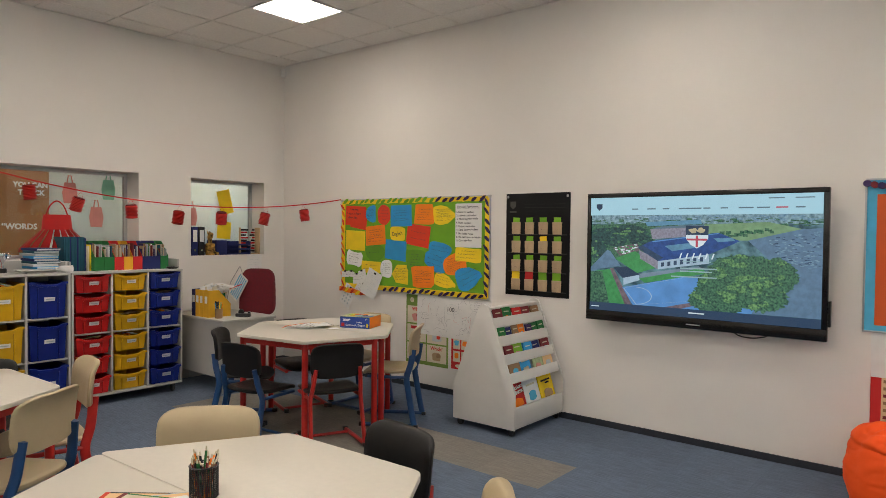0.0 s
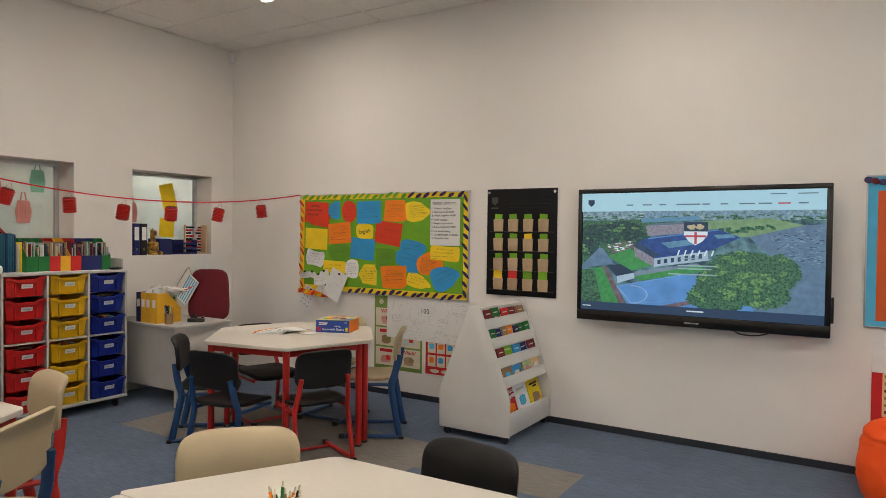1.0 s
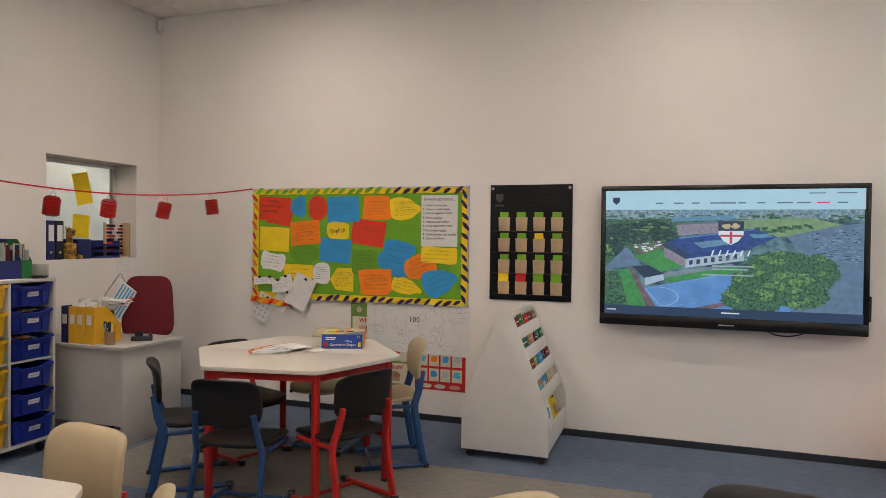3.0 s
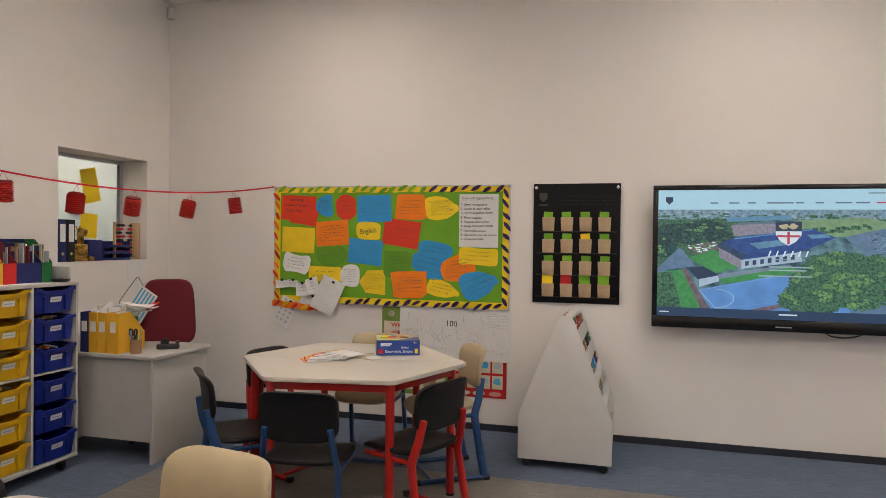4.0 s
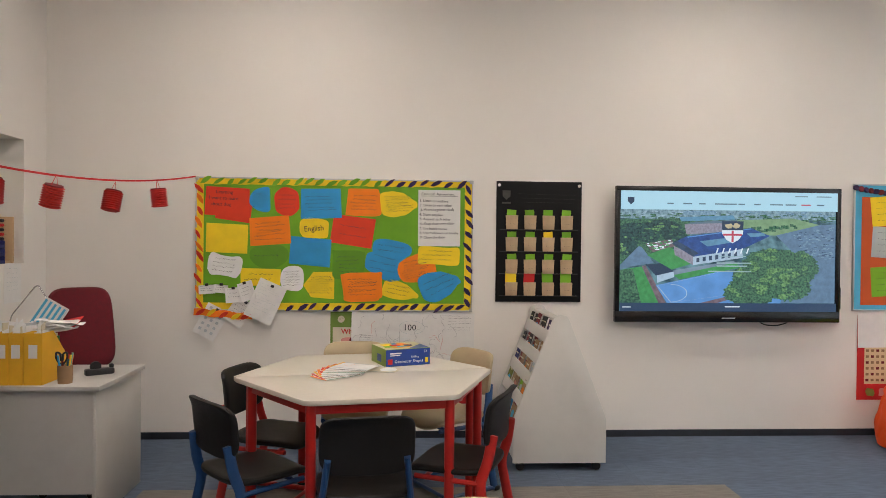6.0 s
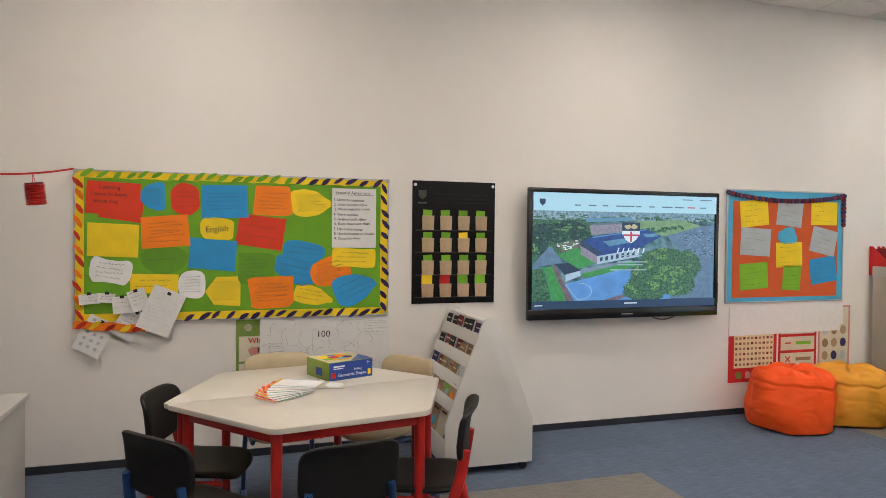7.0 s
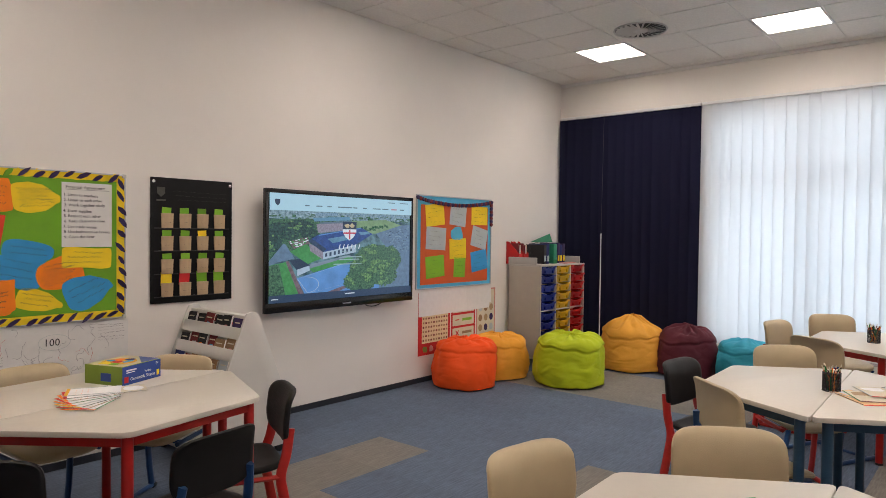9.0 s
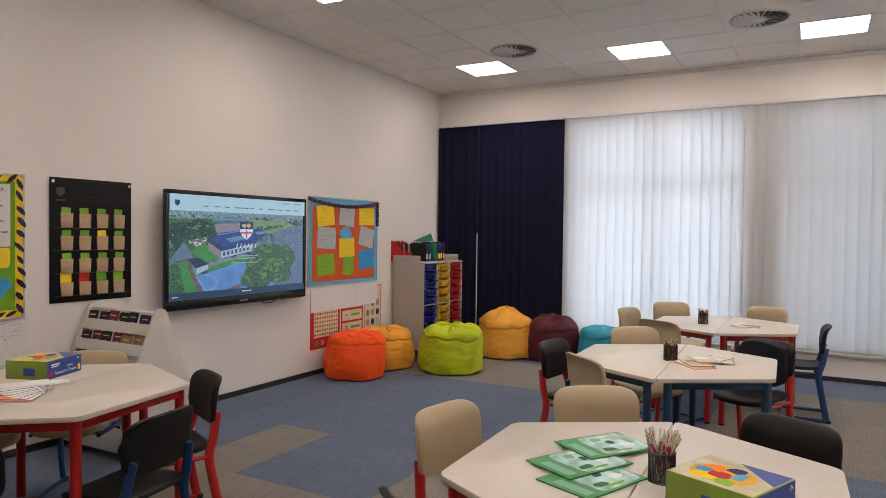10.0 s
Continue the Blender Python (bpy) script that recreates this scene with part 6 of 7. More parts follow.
# ---- teacher's desk ----
dk = root("desk", pose(0, 0, 0), "grey laminate teacher's desk with panel ends", "desk")
part("desktop", box(0.06, 1.040, -1.49, -0.87, 0.685, 0.71, 0.003), M_GREYLAM, dk)
part("end_panel", box(0.998, 1.020, -1.475, -0.885, 0.0, 0.6845, 0.002), M_GREYLAM, dk)
part("end_panel", box(0.08, 0.102, -1.475, -0.885, 0.0, 0.6845, 0.002), M_GREYLAM, dk)
part("front_panel", box(0.1025, 0.9975, -1.46, -1.442, 0.14, 0.6845), M_GREYLAM, dk, smooth=False)
for x, w, c in ((0.461, 0.066, "blue"), (0.532, 0.070, "yellow"), (0.605, 0.070, "yellow"), (0.692, 0.092, "yellow")):
    f = file_box(pose(x, -1.46 + 0.25, 0.71, 0, 0, 90), c, w)
    part("spine_label", box(-0.2512, -0.2503, -0.022, 0.022, 0.14, 0.21), M_PAPER, f, smooth=False)
r_ = random.Random(12)
for k in range(16):
    c = ("white", "cream", "white", "grey", "white", "white", "cream", "white")[k % 8]
    r = root("folder", pose(0.45 + 0.017 * k + r_.uniform(-0.01, 0.01), -1.33 + r_.uniform(-0.04, 0.06), 0.716, r_.uniform(-5, 5), r_.uniform(-14, 14), 90 + r_.uniform(-25, 25)), "white papers standing in the magazine files", "folder", "desk papers")
    part("sheet", box(-0.075, 0.075, -0.002, 0.002, 0, r_.uniform(0.27, 0.315)), CARD[c], r, smooth=False)
rf = root("folder", pose(0.70, -1.20, 0.985, 14, -12, 6), "red folder lying among the desk papers", "folder", "desk papers")
part("cover", slab(oblong(0.20, 0.17), 0, 0.006, 0.001), CARD["scarlet"], rf, smooth=False)
for k in range(5):
    r = root("folder", pose(0.72 + r_.uniform(-0.02, 0.03), -1.27 + r_.uniform(-0.02, 0.02), 0.982 + 0.008 * k, r_.uniform(-4, 4), r_.uniform(-2, 8), r_.uniform(-20, 20)), "crumpled papers lying on the magazine files", "folder", "desk papers")
    part("sheet", moved(pad(0.20, 0.15, 0.004, 6, lambda x, y: 0.010 * math.sin(23 * x + 17 * y + k), 24), pose(0, 0, 0.004)), M_PAPER, r)
holder = root("wire_holder", pose(0.335, -0.985, 0.71), "blue-striped white papers leaning in a wire holder", "papers")
tilt = pose(0.03, 0, 0.06, -10, 30, 0)
part("leaning_sheet", moved(box(-0.075, 0.075, -0.006, 0.006, 0.10, 0.37), tilt), M_PAPER, holder, smooth=False)
for k in range(5):
    part("stripe", moved(box(-0.070 + 0.030 * k, -0.056 + 0.030 * k, -0.0075, -0.006, 0.115, 0.36), tilt), CARD["sky"], holder, smooth=False)
part("wire", tube([(-0.10, 0.03, 0.0), (-0.06, 0.07, 0.30), (0.06, 0.10, 0.47), (0.08, 0.10, 0.48), (0.16, 0.09, 0.36)], 0.004, 6, bend=0.02), M_CHROME, holder)


def pencil_pot(m, label, mesh=True, seed=1, n=24, cols=("brown", "maroon", "orange", "darkgreen", "black"), longest=0.138):
    r = root("pencil_pot", m, label, "pencil pot", "pencil pots")
    bm = bmesh.new()
    for z in [0.002 + 0.0067 * k for k in range(15)]:
        merge(bm, tube([(0.042 * math.cos(a), 0.042 * math.sin(a), z) for a in (2 * math.pi * k / 20 for k in range(21))], 0.0011 if 0.003 < z < 0.09 else 0.003, 4))
    for k in range(44):
        a = 2 * math.pi * k / 44
        merge(bm, box(0.0415, 0.0430, -0.0009, 0.0009, 0.0, 0.096), pose(0, 0, 0, 0, 0, math.degrees(a)))
    part("mesh_wall", bm, M_BLACK, r)
    part("base", turned([(0.041, 0), (0.041, 0.003)], 20), M_BLACK, r)
    rg = random.Random(seed)
    for k in range(n):
        a, q, rad = rg.uniform(0, 6.28), rg.uniform(0, 6.28), 0.028 * math.sqrt(rg.random())
        base = Vector((rad * math.cos(a), rad * math.sin(a), 0.004))
        tip = Vector((0.036 * math.cos(q), 0.036 * math.sin(q), 0.105))
        d_ = (tip - base).normalized()
        ln = rg.uniform(longest - 0.03, longest)
        p = part("pencil", tube([base, base + d_ * ln], 0.0042, 6), CARD[cols[k % len(cols)]], r)
        b2_ = tube([base + d_ * ln, base + d_ * (ln + 0.014)], 0.0026, 6)
        part("tip", b2_, CARD["cream"], p)
    return r


dp = root("pen_pot", pose(0.825, -1.40, 0.71), "dark pot of scissors and pens on the desk", "pen pot")
part("pot", turned([(0.035, 0), (0.038, 0.095), (0.035, 0.095), (0.032, 0.004)], 20), CARD["brown"], dp)
for k, (c, x, yv, h) in enumerate((("maroon", -0.012, 0.0, 0.14), ("scarlet", 0.01, 0.012, 0.15), ("mint", 0.03, 0.0, 0.16), ("teal", 0.02, -0.015, 0.13), ("black", -0.02, 0.012, 0.15), ("orange", 0.022, 0.018, 0.145), ("blue", -0.02, -0.02, 0.15), ("lime", 0.0, 0.026, 0.14), ("yellow", 0.028, -0.012, 0.15))):
    part("pen", tube([(x * 0.4, yv * 0.4, 0.006), (x * 1.3, yv * 1.3, h)], 0.005, 6), CARD[c], dp)
for s in (-1, 1):
    part("scissor_handle", tube([(-0.012 + s * 0.006, -0.01, 0.10), (-0.012 + s * 0.03, -0.012, 0.13), (-0.012 + s * 0.028, -0.012, 0.165), (-0.012 + s * 0.008, -0.012, 0.16), (-0.012 + s * 0.004, -0.01, 0.12)], 0.0055, 7, bend=0.02), M_BLACK, dp)
tn = root("tape_dispenser", pose(0.90, -1.17, 0.71, 0, 0, 35), "black tape dispenser on the desk", "tape dispenser")
part("body", slab([(-0.075, -0.028), (0.075, -0.028), (0.075, 0.028), (-0.075, 0.028)], 0, 0.035, 0.008, 0.012), M_BLACK, tn)
part("tape_roll", moved(turned([(0.028, -0.011), (0.028, 0.011), (0.014, 0.011)], 20), pose(-0.02, 0, 0.047, 90)), CARD["black"], tn)
part("cutter", box(0.05, 0.072, -0.016, 0.016, 0.0355, 0.055, 0.004), M_BLACK, tn)
wn_ = root("wall_note", pose(0.003, -0.42, 1.17, 90, 0, 90), "white printed note on the wall above the desk", "paper")
part("sheet", slab(oblong(0.20, 0.26), 0, 0.001), M_PAPER, wn_, smooth=False)
scribble([(-0.07, 0.06, 0.10 - 0.03 * k) for k in range(6)], pose(0, 0, 0.0015), CARD["grey"], wn_, 0.003)

# office chair behind the desk
M_REDCLOTH = mat("dark_red_cloth", (0.125, 0.006, 0.012), 0.9, var=0.12, scale=40, bump=0.5, bscale=400)
oc = root("office_chair", pose(0.715, -0.945, 0, 0, 0, 214), "dark red upholstered swivel chair behind the desk", "office chair")
ob_ = pad(0.385, 0.50, 0.065, 5.0, lambda x, y: 0.6 * x * x, 44)
for v in ob_.verts:
    v.co.x *= 1.0 + 0.16 * (0.25 - v.co.y) / 0.5 - 0.08
part("backrest", moved(ob_, pose(0, -0.155, 0.925, 96, 0, 0)), M_REDCLOTH, oc)
part("seat", moved(pad(0.43, 0.38, 0.08, 3.5, None, 40), pose(0, 0.06, 0.47)), M_REDCLOTH, oc)
part("back_bar", tube([(0, 0.0, 0.41), (0, -0.20, 0.42), (0, -0.235, 0.55), (0, -0.200, 0.74)], 0.022, 8, flat=1.6, bend=0.06), M_BLACK, oc)
part("column", turned([(0.03, 0.09), (0.03, 0.25), (0.018, 0.25), (0.018, 0.43)], 16), M_BLACK, oc)
for k in range(5):
    a = 2 * math.pi * k / 5 + 0.3
    part("star_leg", tube([(0.02 * math.cos(a), 0.02 * math.sin(a), 0.10), (0.235 * math.cos(a), 0.235 * math.sin(a), 0.065)], 0.018, 8), M_BLACK, oc)
    part("castor", moved(turned([(0.006, -0.018), (0.024, -0.016), (0.026, 0), (0.024, 0.016), (0.006, 0.018)], 14), pose(0.23 * math.cos(a), 0.23 * math.sin(a), 0.026, 90)), M_BLACK, oc)

# ---- things on the tables ----
ZT = H_TABLE
pencil_pot(pose(4.91, -3.995, ZT), "black wire pot of coloured pencils on a table", seed=2, n=30, longest=0.125)
pencil_pot(pose(2.685, -4.372, ZT), "black wire pot full of pencils and pens on a table", seed=5, n=62, cols=("cream", "grey", "brown", "tan", "scarlet", "white"), longest=0.155)
pencil_pot(pose(6.95, -3.91, ZT), "black wire pot of coloured pencils on a table", seed=8)


def leaflets(cx, cy, spec, label):
    for k, (dx, dy, a, c, paper) in enumerate(spec):
        r = root("leaflet", pose(cx + dx, cy + dy, ZT + 0.0003 + 0.0022 * k, 0, 0, a), label, "leaflet", "leaflets")
        part("sheet", slab(oblong(0.150, 0.235), 0, 0.0014), CARD[paper], r, smooth=False)
        part("band", box(-0.0745, 0.0745, 0.102, 0.1168, 0.0014, 0.0017), CARD[c], r, smooth=False)
        for xa in (-0.0745, 0.0675):
            part("edge_print", box(xa, xa + 0.007, -0.1168, 0.1015, 0.0014, 0.0017), CARD[("black", "grey", "darkgreen", "brown")[k % 4]], r, smooth=False)
        part("picture", moved(slab(rag(0.10, 0.08, k), 0.0014, 0.0017), pose(0.0, -0.06, 0)), CARD[("cream", "white", "tan", "peach")[k % 4]], r, smooth=False)
        scribble([(-0.06, 0.04, 0.07 - 0.025 * j) for j in range(3)], pose(0, 0, 0.0018), CARD["orange" if k % 2 else "grey"], r, 0.002)


FAN = []
for k in range(8):
    a = 130 - 9.5 * k
    c, s = math.cos(radians(a + 90)), math.sin(radians(a + 90))
    FAN.append((0.128 * c + 0.014 * k, 0.128 * s + 0.005 * k, a, ("orange", "scarlet", "amber", "orange", "red")[k % 5], "white"))
leaflets(2.36, -1.475, [(0.0, 0.15, 95, "grey", "cream"), (0.11, 0.10, 72, "black", "cream")] + FAN, "fanned white leaflet with orange and dark edges")
leaflets(4.84, -4.16, [(-0.04, 0.0, 130, "red", "peach"), (0.03, 0.03, 150, "amber", "peach"), (0.02, 0.0, 118, "maroon", "cream"), (0.20, -0.12, 100, "peach", "cream"), (0.22, -0.08, 70, "grey", "white"), (0.14, -0.03, 120, "scarlet", "cream")], "cream and orange leaflet lying on a table")
leaflets(7.0, -4.28, [(0.0, 0.0, 110, "grey", "cream"), (0.06, 0.05, 80, "scarlet", "white"), (-0.05, 0.02, 60, "grey", "cream")], "pale leaflet lying on a table")

M_BOXBLUE, M_BOXGREEN = mat("blue_box_print", (0.012, 0.055, 0.30), 0.4, var=0.1, scale=9), mat("green_box_print", (0.20, 0.30, 0.03), 0.4, var=0.1, scale=9)


M_BOXTOP = mat("printed_box_top", (0.55, 0.50, 0.30), 0.4, var=0.25, scale=14)


def game_box(m, w=0.30, d=0.22, h=0.105):
    """A printed box, its long blue front towards -y."""
    r = root("game_box", m, "blue and green boxed game of folding geometric shapes", "game box", "game boxes")
    part("carton", box(-w / 2, w / 2, -d / 2, d / 2, 0, h, 0.002), M_BOXGREEN, r)
    e = 0.0009
    part("front_print", box(-w / 2 + 0.002, w / 2 - 0.002, -d / 2 - e, -d / 2, 0.002, h - 0.002), M_BOXBLUE, r, smooth=False)
    part("back_print", box(-w / 2 + 0.002, w / 2 - 0.002, d / 2, d / 2 + e, 0.002, h - 0.002), M_BOXBLUE, r, smooth=False)
    part("end_print", box(w / 2, w / 2 + e, -d / 2 + 0.002, d / 2 - 0.002, 0.002, h - 0.002), CARD["orange"], r, smooth=False)
    part("end_window", box(-w / 2 - e, -w / 2, -0.045, 0.015, 0.02, h * 0.62), M_BOXBLUE, r, smooth=False)
    part("top_print", box(-w / 2 + 0.004, w / 2 - 0.004, -d / 2 + 0.004, d / 2 - 0.004, h, h + e), M_BOXTOP, r, smooth=False)
    part("top_corner", slab([(0.0, -d / 2 + 0.004), (w / 2 - 0.004, -d / 2 + 0.004), (w / 2 - 0.004, 0.02)], h + e, h + e + 0.0004), M_BOXBLUE, r, smooth=False)
    part("top_disc", moved(slab(rag(0.19, 0.16, 4, amp=0.01, p=2), h + e, h + e + 0.0003), pose(-0.02, 0.01, 0)), CARD["amber"], r, smooth=False)
    for k, (x, y, c, ww, hh) in enumerate(((-0.08, 0.02, "yellow", 0.10, 0.09), (-0.02, -0.01, "scarlet", 0.09, 0.08), (0.05, 0.03, "orange", 0.09, 0.07), (0.0, 0.05, "blue", 0.07, 0.05), (0.09, -0.03, "navy", 0.08, 0.06), (-0.10, -0.05, "lime", 0.08, 0.06), (0.02, -0.06, "sky", 0.10, 0.04))):
        part("picture", moved(slab(rag(ww, hh, k + 3), h + e, h + e + 0.0006 + 0.0001 * k), pose(x * 0.75 - 0.02, y * 0.8 + 0.02, 0) @ Matrix.Diagonal((0.72, 0.72, 1, 1))), CARD[c], r, smooth=False)
    text("Geometric Shapes", 0.026, pose(0.005, -d / 2 - e - 0.0006, h * 0.20, 90), M_LETTER, r, align="CENTER")
    text("Folding", 0.018, pose(0.045, -d / 2 - e - 0.0006, h * 0.47, 90), M_LETTER, r, align="CENTER")
    text("7+", 0.022, pose(0.118, -d / 2 - e - 0.0006, h * 0.74, 90), M_LETTER, r, align="CENTER")
    part("maker_bar", box(-0.12, -0.045, -d / 2 - e - 0.0008, -d / 2 - e, h * 0.72, h * 0.80), M_LETTER, r, smooth=False)
    part("maker_bar", box(-0.12, -0.055, -d / 2 - e - 0.0008, -d / 2 - e, h * 0.62, h * 0.67), M_LETTER, r, smooth=False)
    part("shape_mark", box(-0.135, -0.105, -d / 2 - e - 0.0008, -d / 2 - e, h * 0.14, h * 0.44), CARD["scarlet"], r, smooth=False)
    part("shape_mark", box(0.115, 0.135, -d / 2 - e - 0.0008, -d / 2 - e, h * 0.14, h * 0.44), CARD["yellow"], r, smooth=False)
    return r


gb1 = game_box(pose(2.59, -1.150, ZT, 0, 0, 22) @ Matrix.Diagonal((0.90, 1.08, 0.92, 1)))
copy_thing(gb1, pose(2.568, -4.585, ZT, 0, 0, -23) @ Matrix.Diagonal((0.87, 1.12, 1.0, 1)))
M_GREENBOOK, M_PALEGREEN = mat("green_book_cover", (0.03, 0.26, 0.06), 0.35, var=0.15, scale=12), mat("pale_book_picture", (0.34, 0.56, 0.52), 0.4, var=0.5, scale=22)
for k, (x, y, a) in enumerate(((2.62, -4.13, 68), (2.74, -4.05, 62), (2.95, -4.08, 55))):
    b = root("textbook", pose(x - 0.04, y - 0.045, ZT + 0.0005 + 0.0062 * k, 0, 0, a - 90) @ Matrix.Diagonal((1.1, 1.08, 0.6, 1)), "green and pale blue glossy textbook lying on a table", "book", "green textbooks")
    part("cover", slab(oblong(0.27, 0.20), 0, 0.009, 0.001), M_GREENBOOK, b)
    part("pages", box(-0.133, 0.1354, -0.0985, 0.0985, 0.0018, 0.0072), M_PAPER, b, smooth=False)
    part("cover_picture", moved(slab(rag(0.19, 0.185, k + 2, p=6, amp=0.02), 0.009, 0.0094), pose(0.035, 0.0, 0)), M_PALEGREEN, b, smooth=False)
    part("title_bar", box(-0.12, -0.085, -0.08, 0.05, 0.009, 0.0096), CARD["mint"], b, smooth=False)
    for j, (px_, py_, pw, ph, pc_) in enumerate(((0.0, 0.05, 0.04, 0.03, "mint"), (0.07, -0.03, 0.05, 0.03, "white"), (0.09, 0.05, 0.03, 0.03, "grey"), (-0.02, -0.05, 0.05, 0.03, "darkgreen"), (0.03, 0.01, 0.03, 0.03, "teal"), (0.10, 0.0, 0.02, 0.05, "mint"), (0.04, 0.07, 0.06, 0.015, "white"), (0.02, -0.07, 0.07, 0.012, "lime"))):
        part("cover_shape", moved(slab(rag(pw, ph, j + k, amp=0.12), 0.0094, 0.0097 + 0.0001 * j), pose(px_, py_, 0)), CARD[pc_], b, smooth=False)

# ---- bean bags ----
def bean_bag(x, y, r, h, col, label, seed, lean=0.0, peak=0.0, turn=0.0):
    m = mat(label.split()[0] + "_bag_cloth", col, 0.75, var=0.06, scale=5, bump=0.25, bscale=260, dirt=0.02)
    root_ = root("bean_bag", pose(x, y, 0, 0, 0, turn), label, "bean bag", "bean bags")
    nu, nv = 128, 72
    rings = []
    o = Vector((seed * 3.1, seed * 1.7, 0))
    for j in range(nv + 1):
        t = j / nv
        if t < 0.12:
            rr, z = 0.93 * (t / 0.12) ** 0.5, 0.03 * (t / 0.12) ** 3
        elif t < 0.62:
            s = (t - 0.12) / 0.5
            rr = 0.93 + 0.09 * math.sin(math.pi * min(1, 0.05 + 1.1 * s) * 0.62) - 0.09 * s * s
            z = 0.03 + 0.75 * s
        else:
            s = (t - 0.62) / 0.38
            rr = 0.93 * max(0.0, 1 - s ** 2.0) ** 0.66
            z = 0.78 + 0.22 * (1 - (1 - s) ** 2.2) + peak * s ** 3
        ring = []
        for i in range(nu):
            a = 2 * math.pi * i / nu
            c, s_ = math.cos(a), math.sin(a)
            p = Vector((c * rr, s_ * rr, z))
            warp = 0.35 * noise.noise(p * 2.2 - o)
            big = noise.noise(p * 1.5 + o) * 0.11
            f1 = noise.noise(Vector((c * 1.4, s_ * 1.4, z * 4.2 + warp)) + o)
            f2 = noise.noise(Vector((c * 2.6 + warp, s_ * 2.6, z * 7.5)) + o * 2)
            f3 = noise.noise(Vector((c * rr * 5 + warp, s_ * rr * 5, z * 9)) + o * 3)
            soft = 1 if t > 0.16 else t / 0.16
            crease = -0.013 * math.exp(-(f1 / 0.055) ** 2) - 0.007 * math.exp(-(f2 / 0.10) ** 2) - 0.003 * math.exp(-(f3 / 0.10) ** 2) + 0.022 * f2
            tuck = max(0.0, (t - 0.60) / 0.4)
            pleat = (0.075 * noise.noise(Vector((c * 4.2, s_ * 4.2, seed * 2.0 + rr))) + 0.045 * noise.noise(Vector((c * rr * 3.2 + seed, s_ * rr * 3.2, 1.0))) - 0.024 * math.exp(-(f1 / 0.08) ** 2)) * tuck
            hem = z - 0.76 - 0.04 * math.sin(a * 2 + seed)
            belt = -0.026 * math.exp(-(hem / 0.022) ** 2) + 0.014 * math.exp(-((hem - 0.05) / 0.03) ** 2)
            k = 1 + (big + crease + belt) * soft
            zz = z + (pleat + 0.075 * noise.noise(p * 2.3 - o)) * (1 if t > 0.3 else t / 0.3)
            ring.append((c * rr * k * r + lean * z * r, s_ * rr * k * r, max(0.001, zz * h)))
        rings.append(ring)
    seam = round(nv * 0.61)
    for name, rows in (("side_panel", rings[:seam + 1]), ("top_panel", rings[seam:])):
        bm = bmesh.new()
        vs = [[bm.verts.new(p) for p in ring] for ring in rows]
        for a, b in zip(vs, vs[1:]):
            for i in range(nu):
                bm.faces.new((a[i], a[(i + 1) % nu], b[(i + 1) % nu], b[i]))
        bm.faces.new(vs[0][::-1] if name == "side_panel" else vs[-1])
        part(name, bm, m, root_, angle=80)
    return root_


bean_bag(6.41, -0.42, 0.335, 0.48, (0.95, 0.088, 0.002), "orange cloth bean bag slumped on the carpet by the wall", 1, 0.02)
bean_bag(7.02, -0.40, 0.33, 0.46, (0.80, 0.36, 0.03), "amber cloth bean bag slumped on the carpet by the wall", 2)
bean_bag(7.25, -1.16, 0.375, 0.52, (0.45, 0.55, 0.005), "lime green cloth bean bag on the carpet", 3, -0.02)
bean_bag(8.47, -1.30, 0.385, 0.52, (0.80, 0.38, 0.04), "amber cloth bean bag with a pointed top near the blinds", 4, 0.0, 0.22)
bean_bag(8.55, -1.92, 0.33, 0.50, (0.085, 0.004, 0.014), "maroon cloth bean bag near the blinds", 5, 0.03, 0.12)
bean_bag(8.45, -2.60, 0.33, 0.47, (0.018, 0.30, 0.42), "teal cloth bean bag near the blinds", 6)

# ---- on the east unit ----
TE = 1.2
for k, (x, yv, c) in enumerate(((7.80, -0.14, "scarlet"), (7.92, -0.14, "scarlet"))):
    file_box(pose(x, yv - 0.02, TE, 0, 0, -90 if k else -80), "red", 0.10)
for k, (x, c) in enumerate(((8.08, "black"), (8.15, "navy"), (8.40, "purple"), (8.46, "navy"), (8.53, "purple"))):
    b = root("folder", pose(x, -0.20, TE), "dark folder standing on the tray unit", "folder", "standing folders")
    part("cover", box(-0.03, 0.03, -0.13, 0.13, 0, 0.235 + 0.012 * (k % 3), 0.003), CARD[c], b)
    part("spine_label", box(-0.02, 0.02, -0.1312, -0.13, 0.03, 0.10), CARD["yellow" if k > 1 else "grey"], b, smooth=False)
M_GREENFILE = mat("green_plastic", (0.012, 0.20, 0.10), 0.3, var=0.1, scale=20)
gf = root("file_case", pose(8.27, -0.24, TE), "green plastic file case standing on the tray unit", "file case")
part("case", box(-0.042, 0.042, -0.12, 0.12, 0, 0.245, 0.004), M_GREENFILE, gf)
part("foot_band", box(-0.043, 0.043, -0.1212, -0.12, 0, 0.05), CARD["darkgreen"], gf, smooth=False)
gc = root("folded_card", pose(8.19, -0.22, TE + 0.2605, 0, 0, -40), "green folded card leaning over the folders", "card")
part("front_leaf", moved(slab([(-0.15, -0.018), (0.13, -0.012), (0.10, 0.095)], -0.003, 0.0), pose(0, 0, 0.018, 78)), M_GREENFILE, gc, smooth=False)
part("back_leaf", moved(slab([(-0.15, -0.018), (0.13, -0.012), (0.10, 0.095)], -0.003, 0.0), pose(0, 0.04, 0.018, 102)), M_GREENFILE, gc, smooth=False)
pk = root("paper", pose(8.50, -0.40, TE + 0.001, 0, 0, 6), "pink paper lying on the tray unit", "paper")
part("sheet", slab(oblong(0.28, 0.10), 0, 0.012), CARD["pink"], pk, smooth=False)
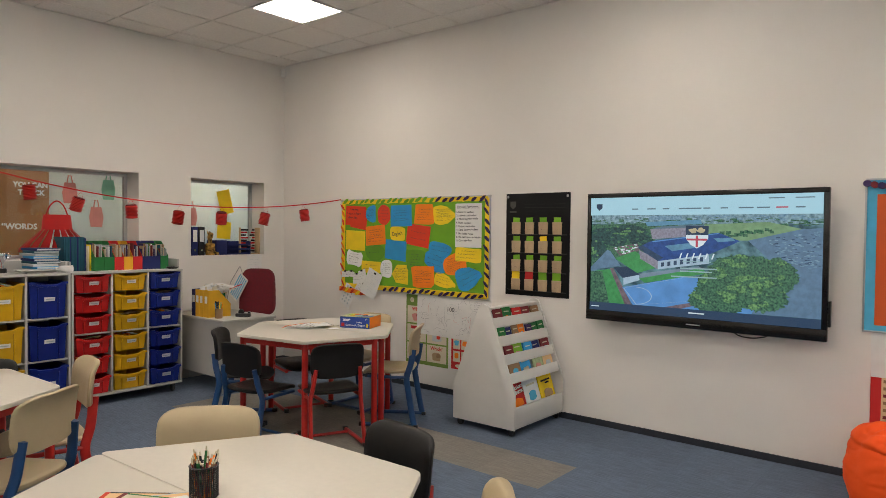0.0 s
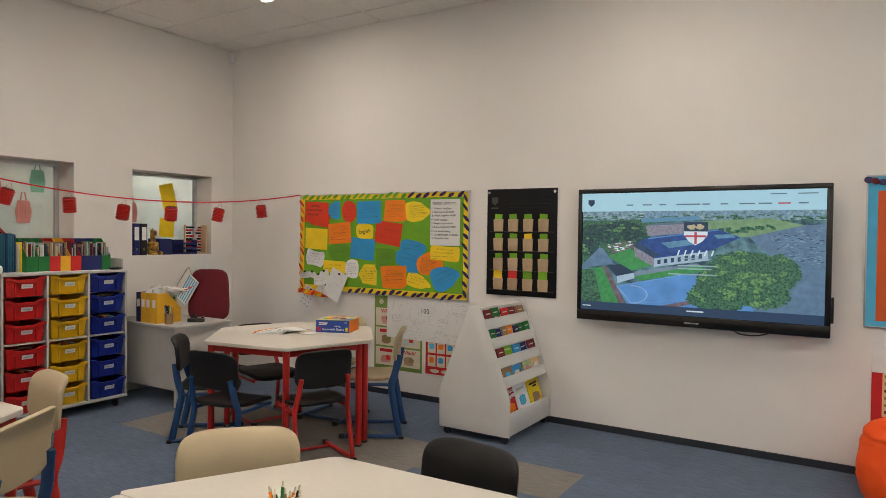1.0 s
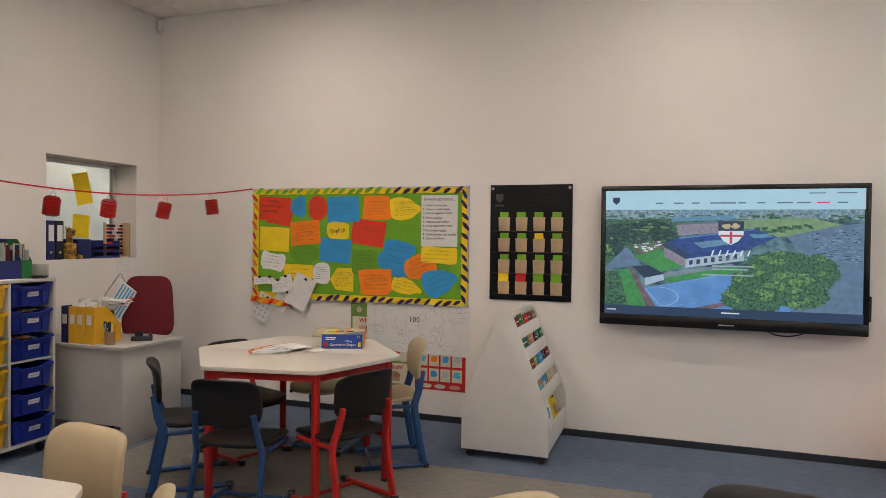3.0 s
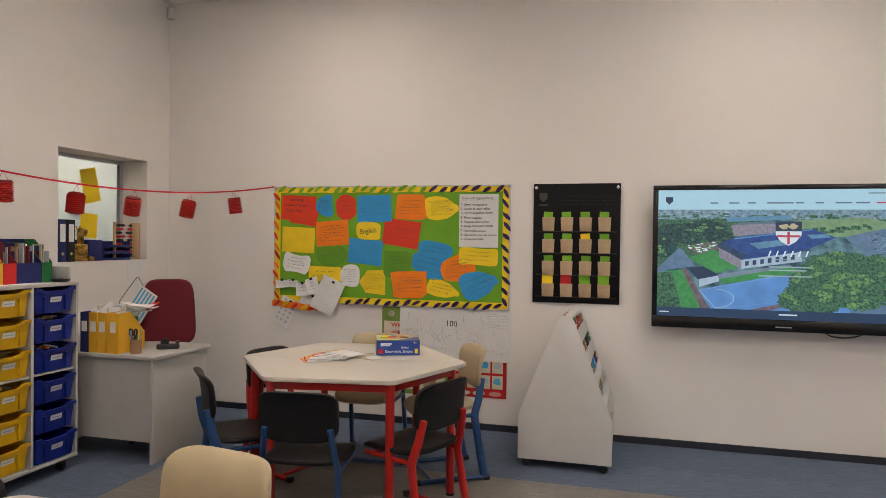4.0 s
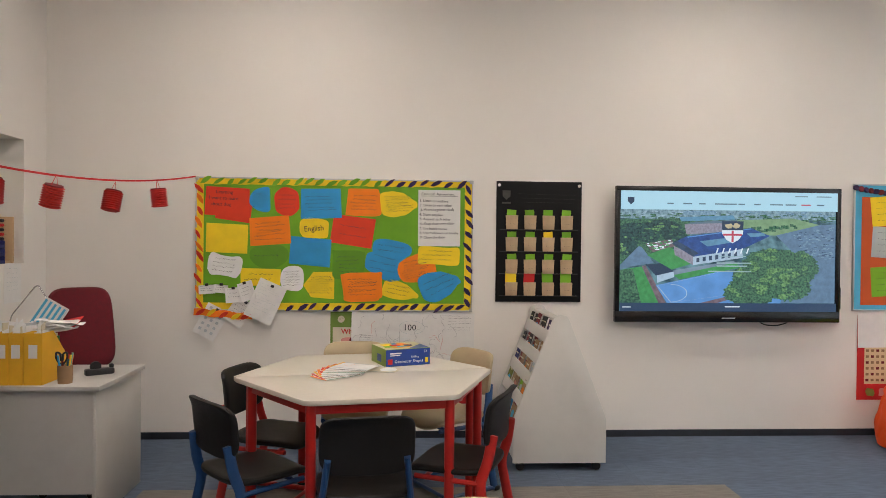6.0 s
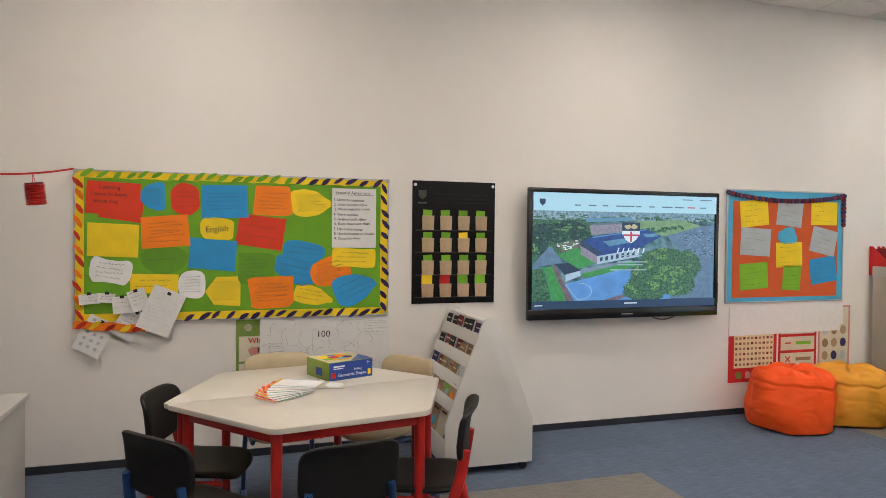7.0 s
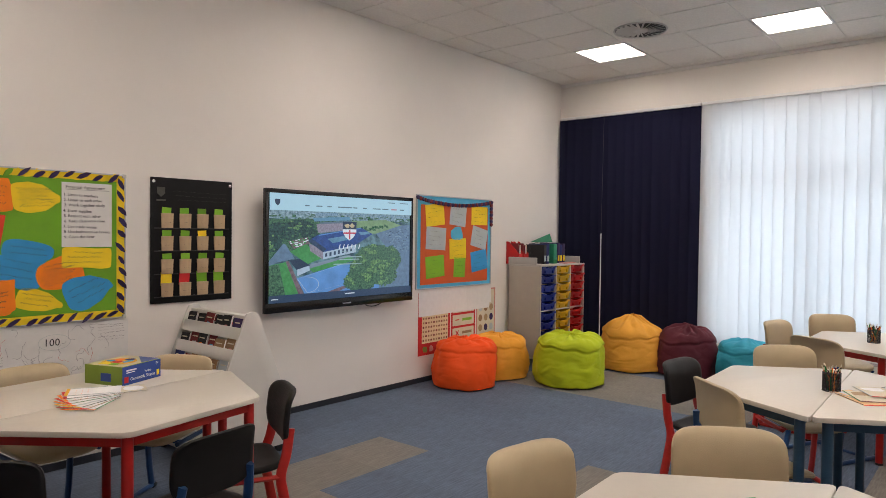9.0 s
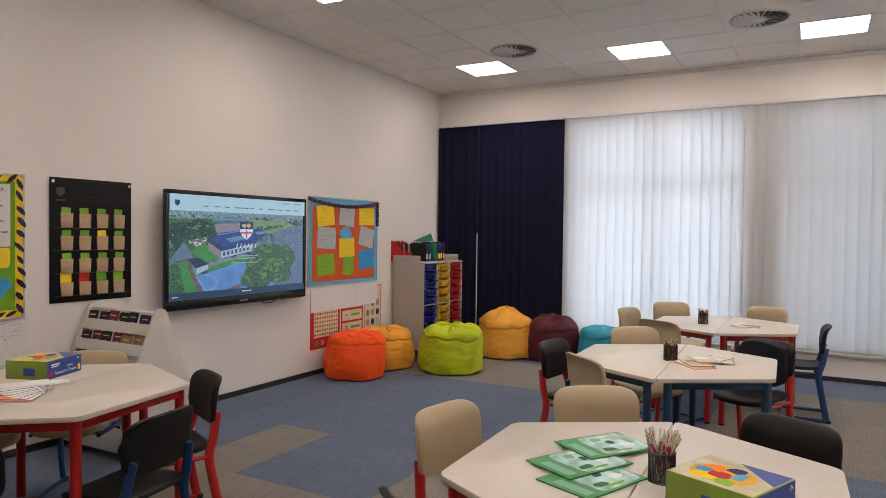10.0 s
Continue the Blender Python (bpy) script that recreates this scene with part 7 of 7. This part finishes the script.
hd = root("desk_lamp_arm", pose(8.0, -0.16, TE), "thin black wire stand on the tray unit", "stand")
part("wire", tube([(0, 0, 0), (0, 0, 0.24), (0.12, -0.02, 0.26), (0.2, -0.04, 0.25)], 0.004, 6, bend=0.02), M_BLACK, hd)
part("base", turned([(0.04, 0), (0.04, 0.008), (0.01, 0.012)], 18), M_BLACK, hd)

# ---- sensor in the corner ----
sn = root("alarm_sensor", pose(0.035, -0.035, 3.49, 0, 0, -135), "small white alarm sensor in the ceiling corner", "sensor")
part("housing", pad(0.062, 0.045, 0.10, 3.5, None, 20), M_PAPER, sn)
part("lens_cover", moved(pad(0.04, 0.02, 0.05, 3, None, 16), pose(0, -0.018, -0.012)), M_GREYLAM, sn)

# ---- carpet tiles ----
tile = bmesh.new()
bmesh.ops.create_cube(tile, size=1, matrix=Matrix.LocRotScale((0, 0, -0.006), None, (0.4996, 0.4996, 0.012)))
up = [e for e in tile.edges if e.verts[0].co.z > -0.001 and e.verts[1].co.z > -0.001]
bmesh.ops.bevel(tile, geom=up, offset=0.0006, segments=1, affect="EDGES")
TB = part("carpet_tile", tile.copy(), M_BLUE_CARPET, shell, smooth=False)
TG = part("carpet_tile", tile, M_GREY_CARPET, shell, smooth=False)
GREY = [(2.59, 3.59, -3.03, -1.53), (1.09, 2.59, -2.03, -1.53), (1.09, 4.59, -1.53, -1.03), (3.59, 5.09, -4.03, -2.53), (6.84, 8.09, -3.03, -0.6), (5.59, 8.09, -5.5, -4.03)]
seen = set()
for i in range(-1, 19):
    for j in range(0, 15):
        for half in (0, 1):
            x, y = 0.09 + 0.5 * i + 0.125 + 0.25 * half, -0.03 - 0.5 * j - 0.25
            g = any(a < x < b and c < y < d for a, b, c, d in GREY)
            src = TG if g else TB
            m = pose(x, y, 0) @ Matrix.Diagonal((0.5, 1, 1, 1))
            if half == 0:
                prev = g
                continue
            if prev == g:
                m = pose(x - 0.125, y, 0, 0, 0, 0)
                pieces = [(src, m)]
            else:
                pieces = [(TG if prev else TB, pose(x - 0.25, y, 0) @ Matrix.Diagonal((0.5, 1, 1, 1))), (src, m)]
            for s_, mm in pieces:
                if s_ not in seen:
                    s_.matrix_basis = mm
                    seen.add(s_)
                else:
                    like(s_, mm, shell)
edge = part("carpet_edge", box(W_X, E_X, -0.031, N_Y, -0.012, -0.001), M_BLUE_CARPET, shell, smooth=False)
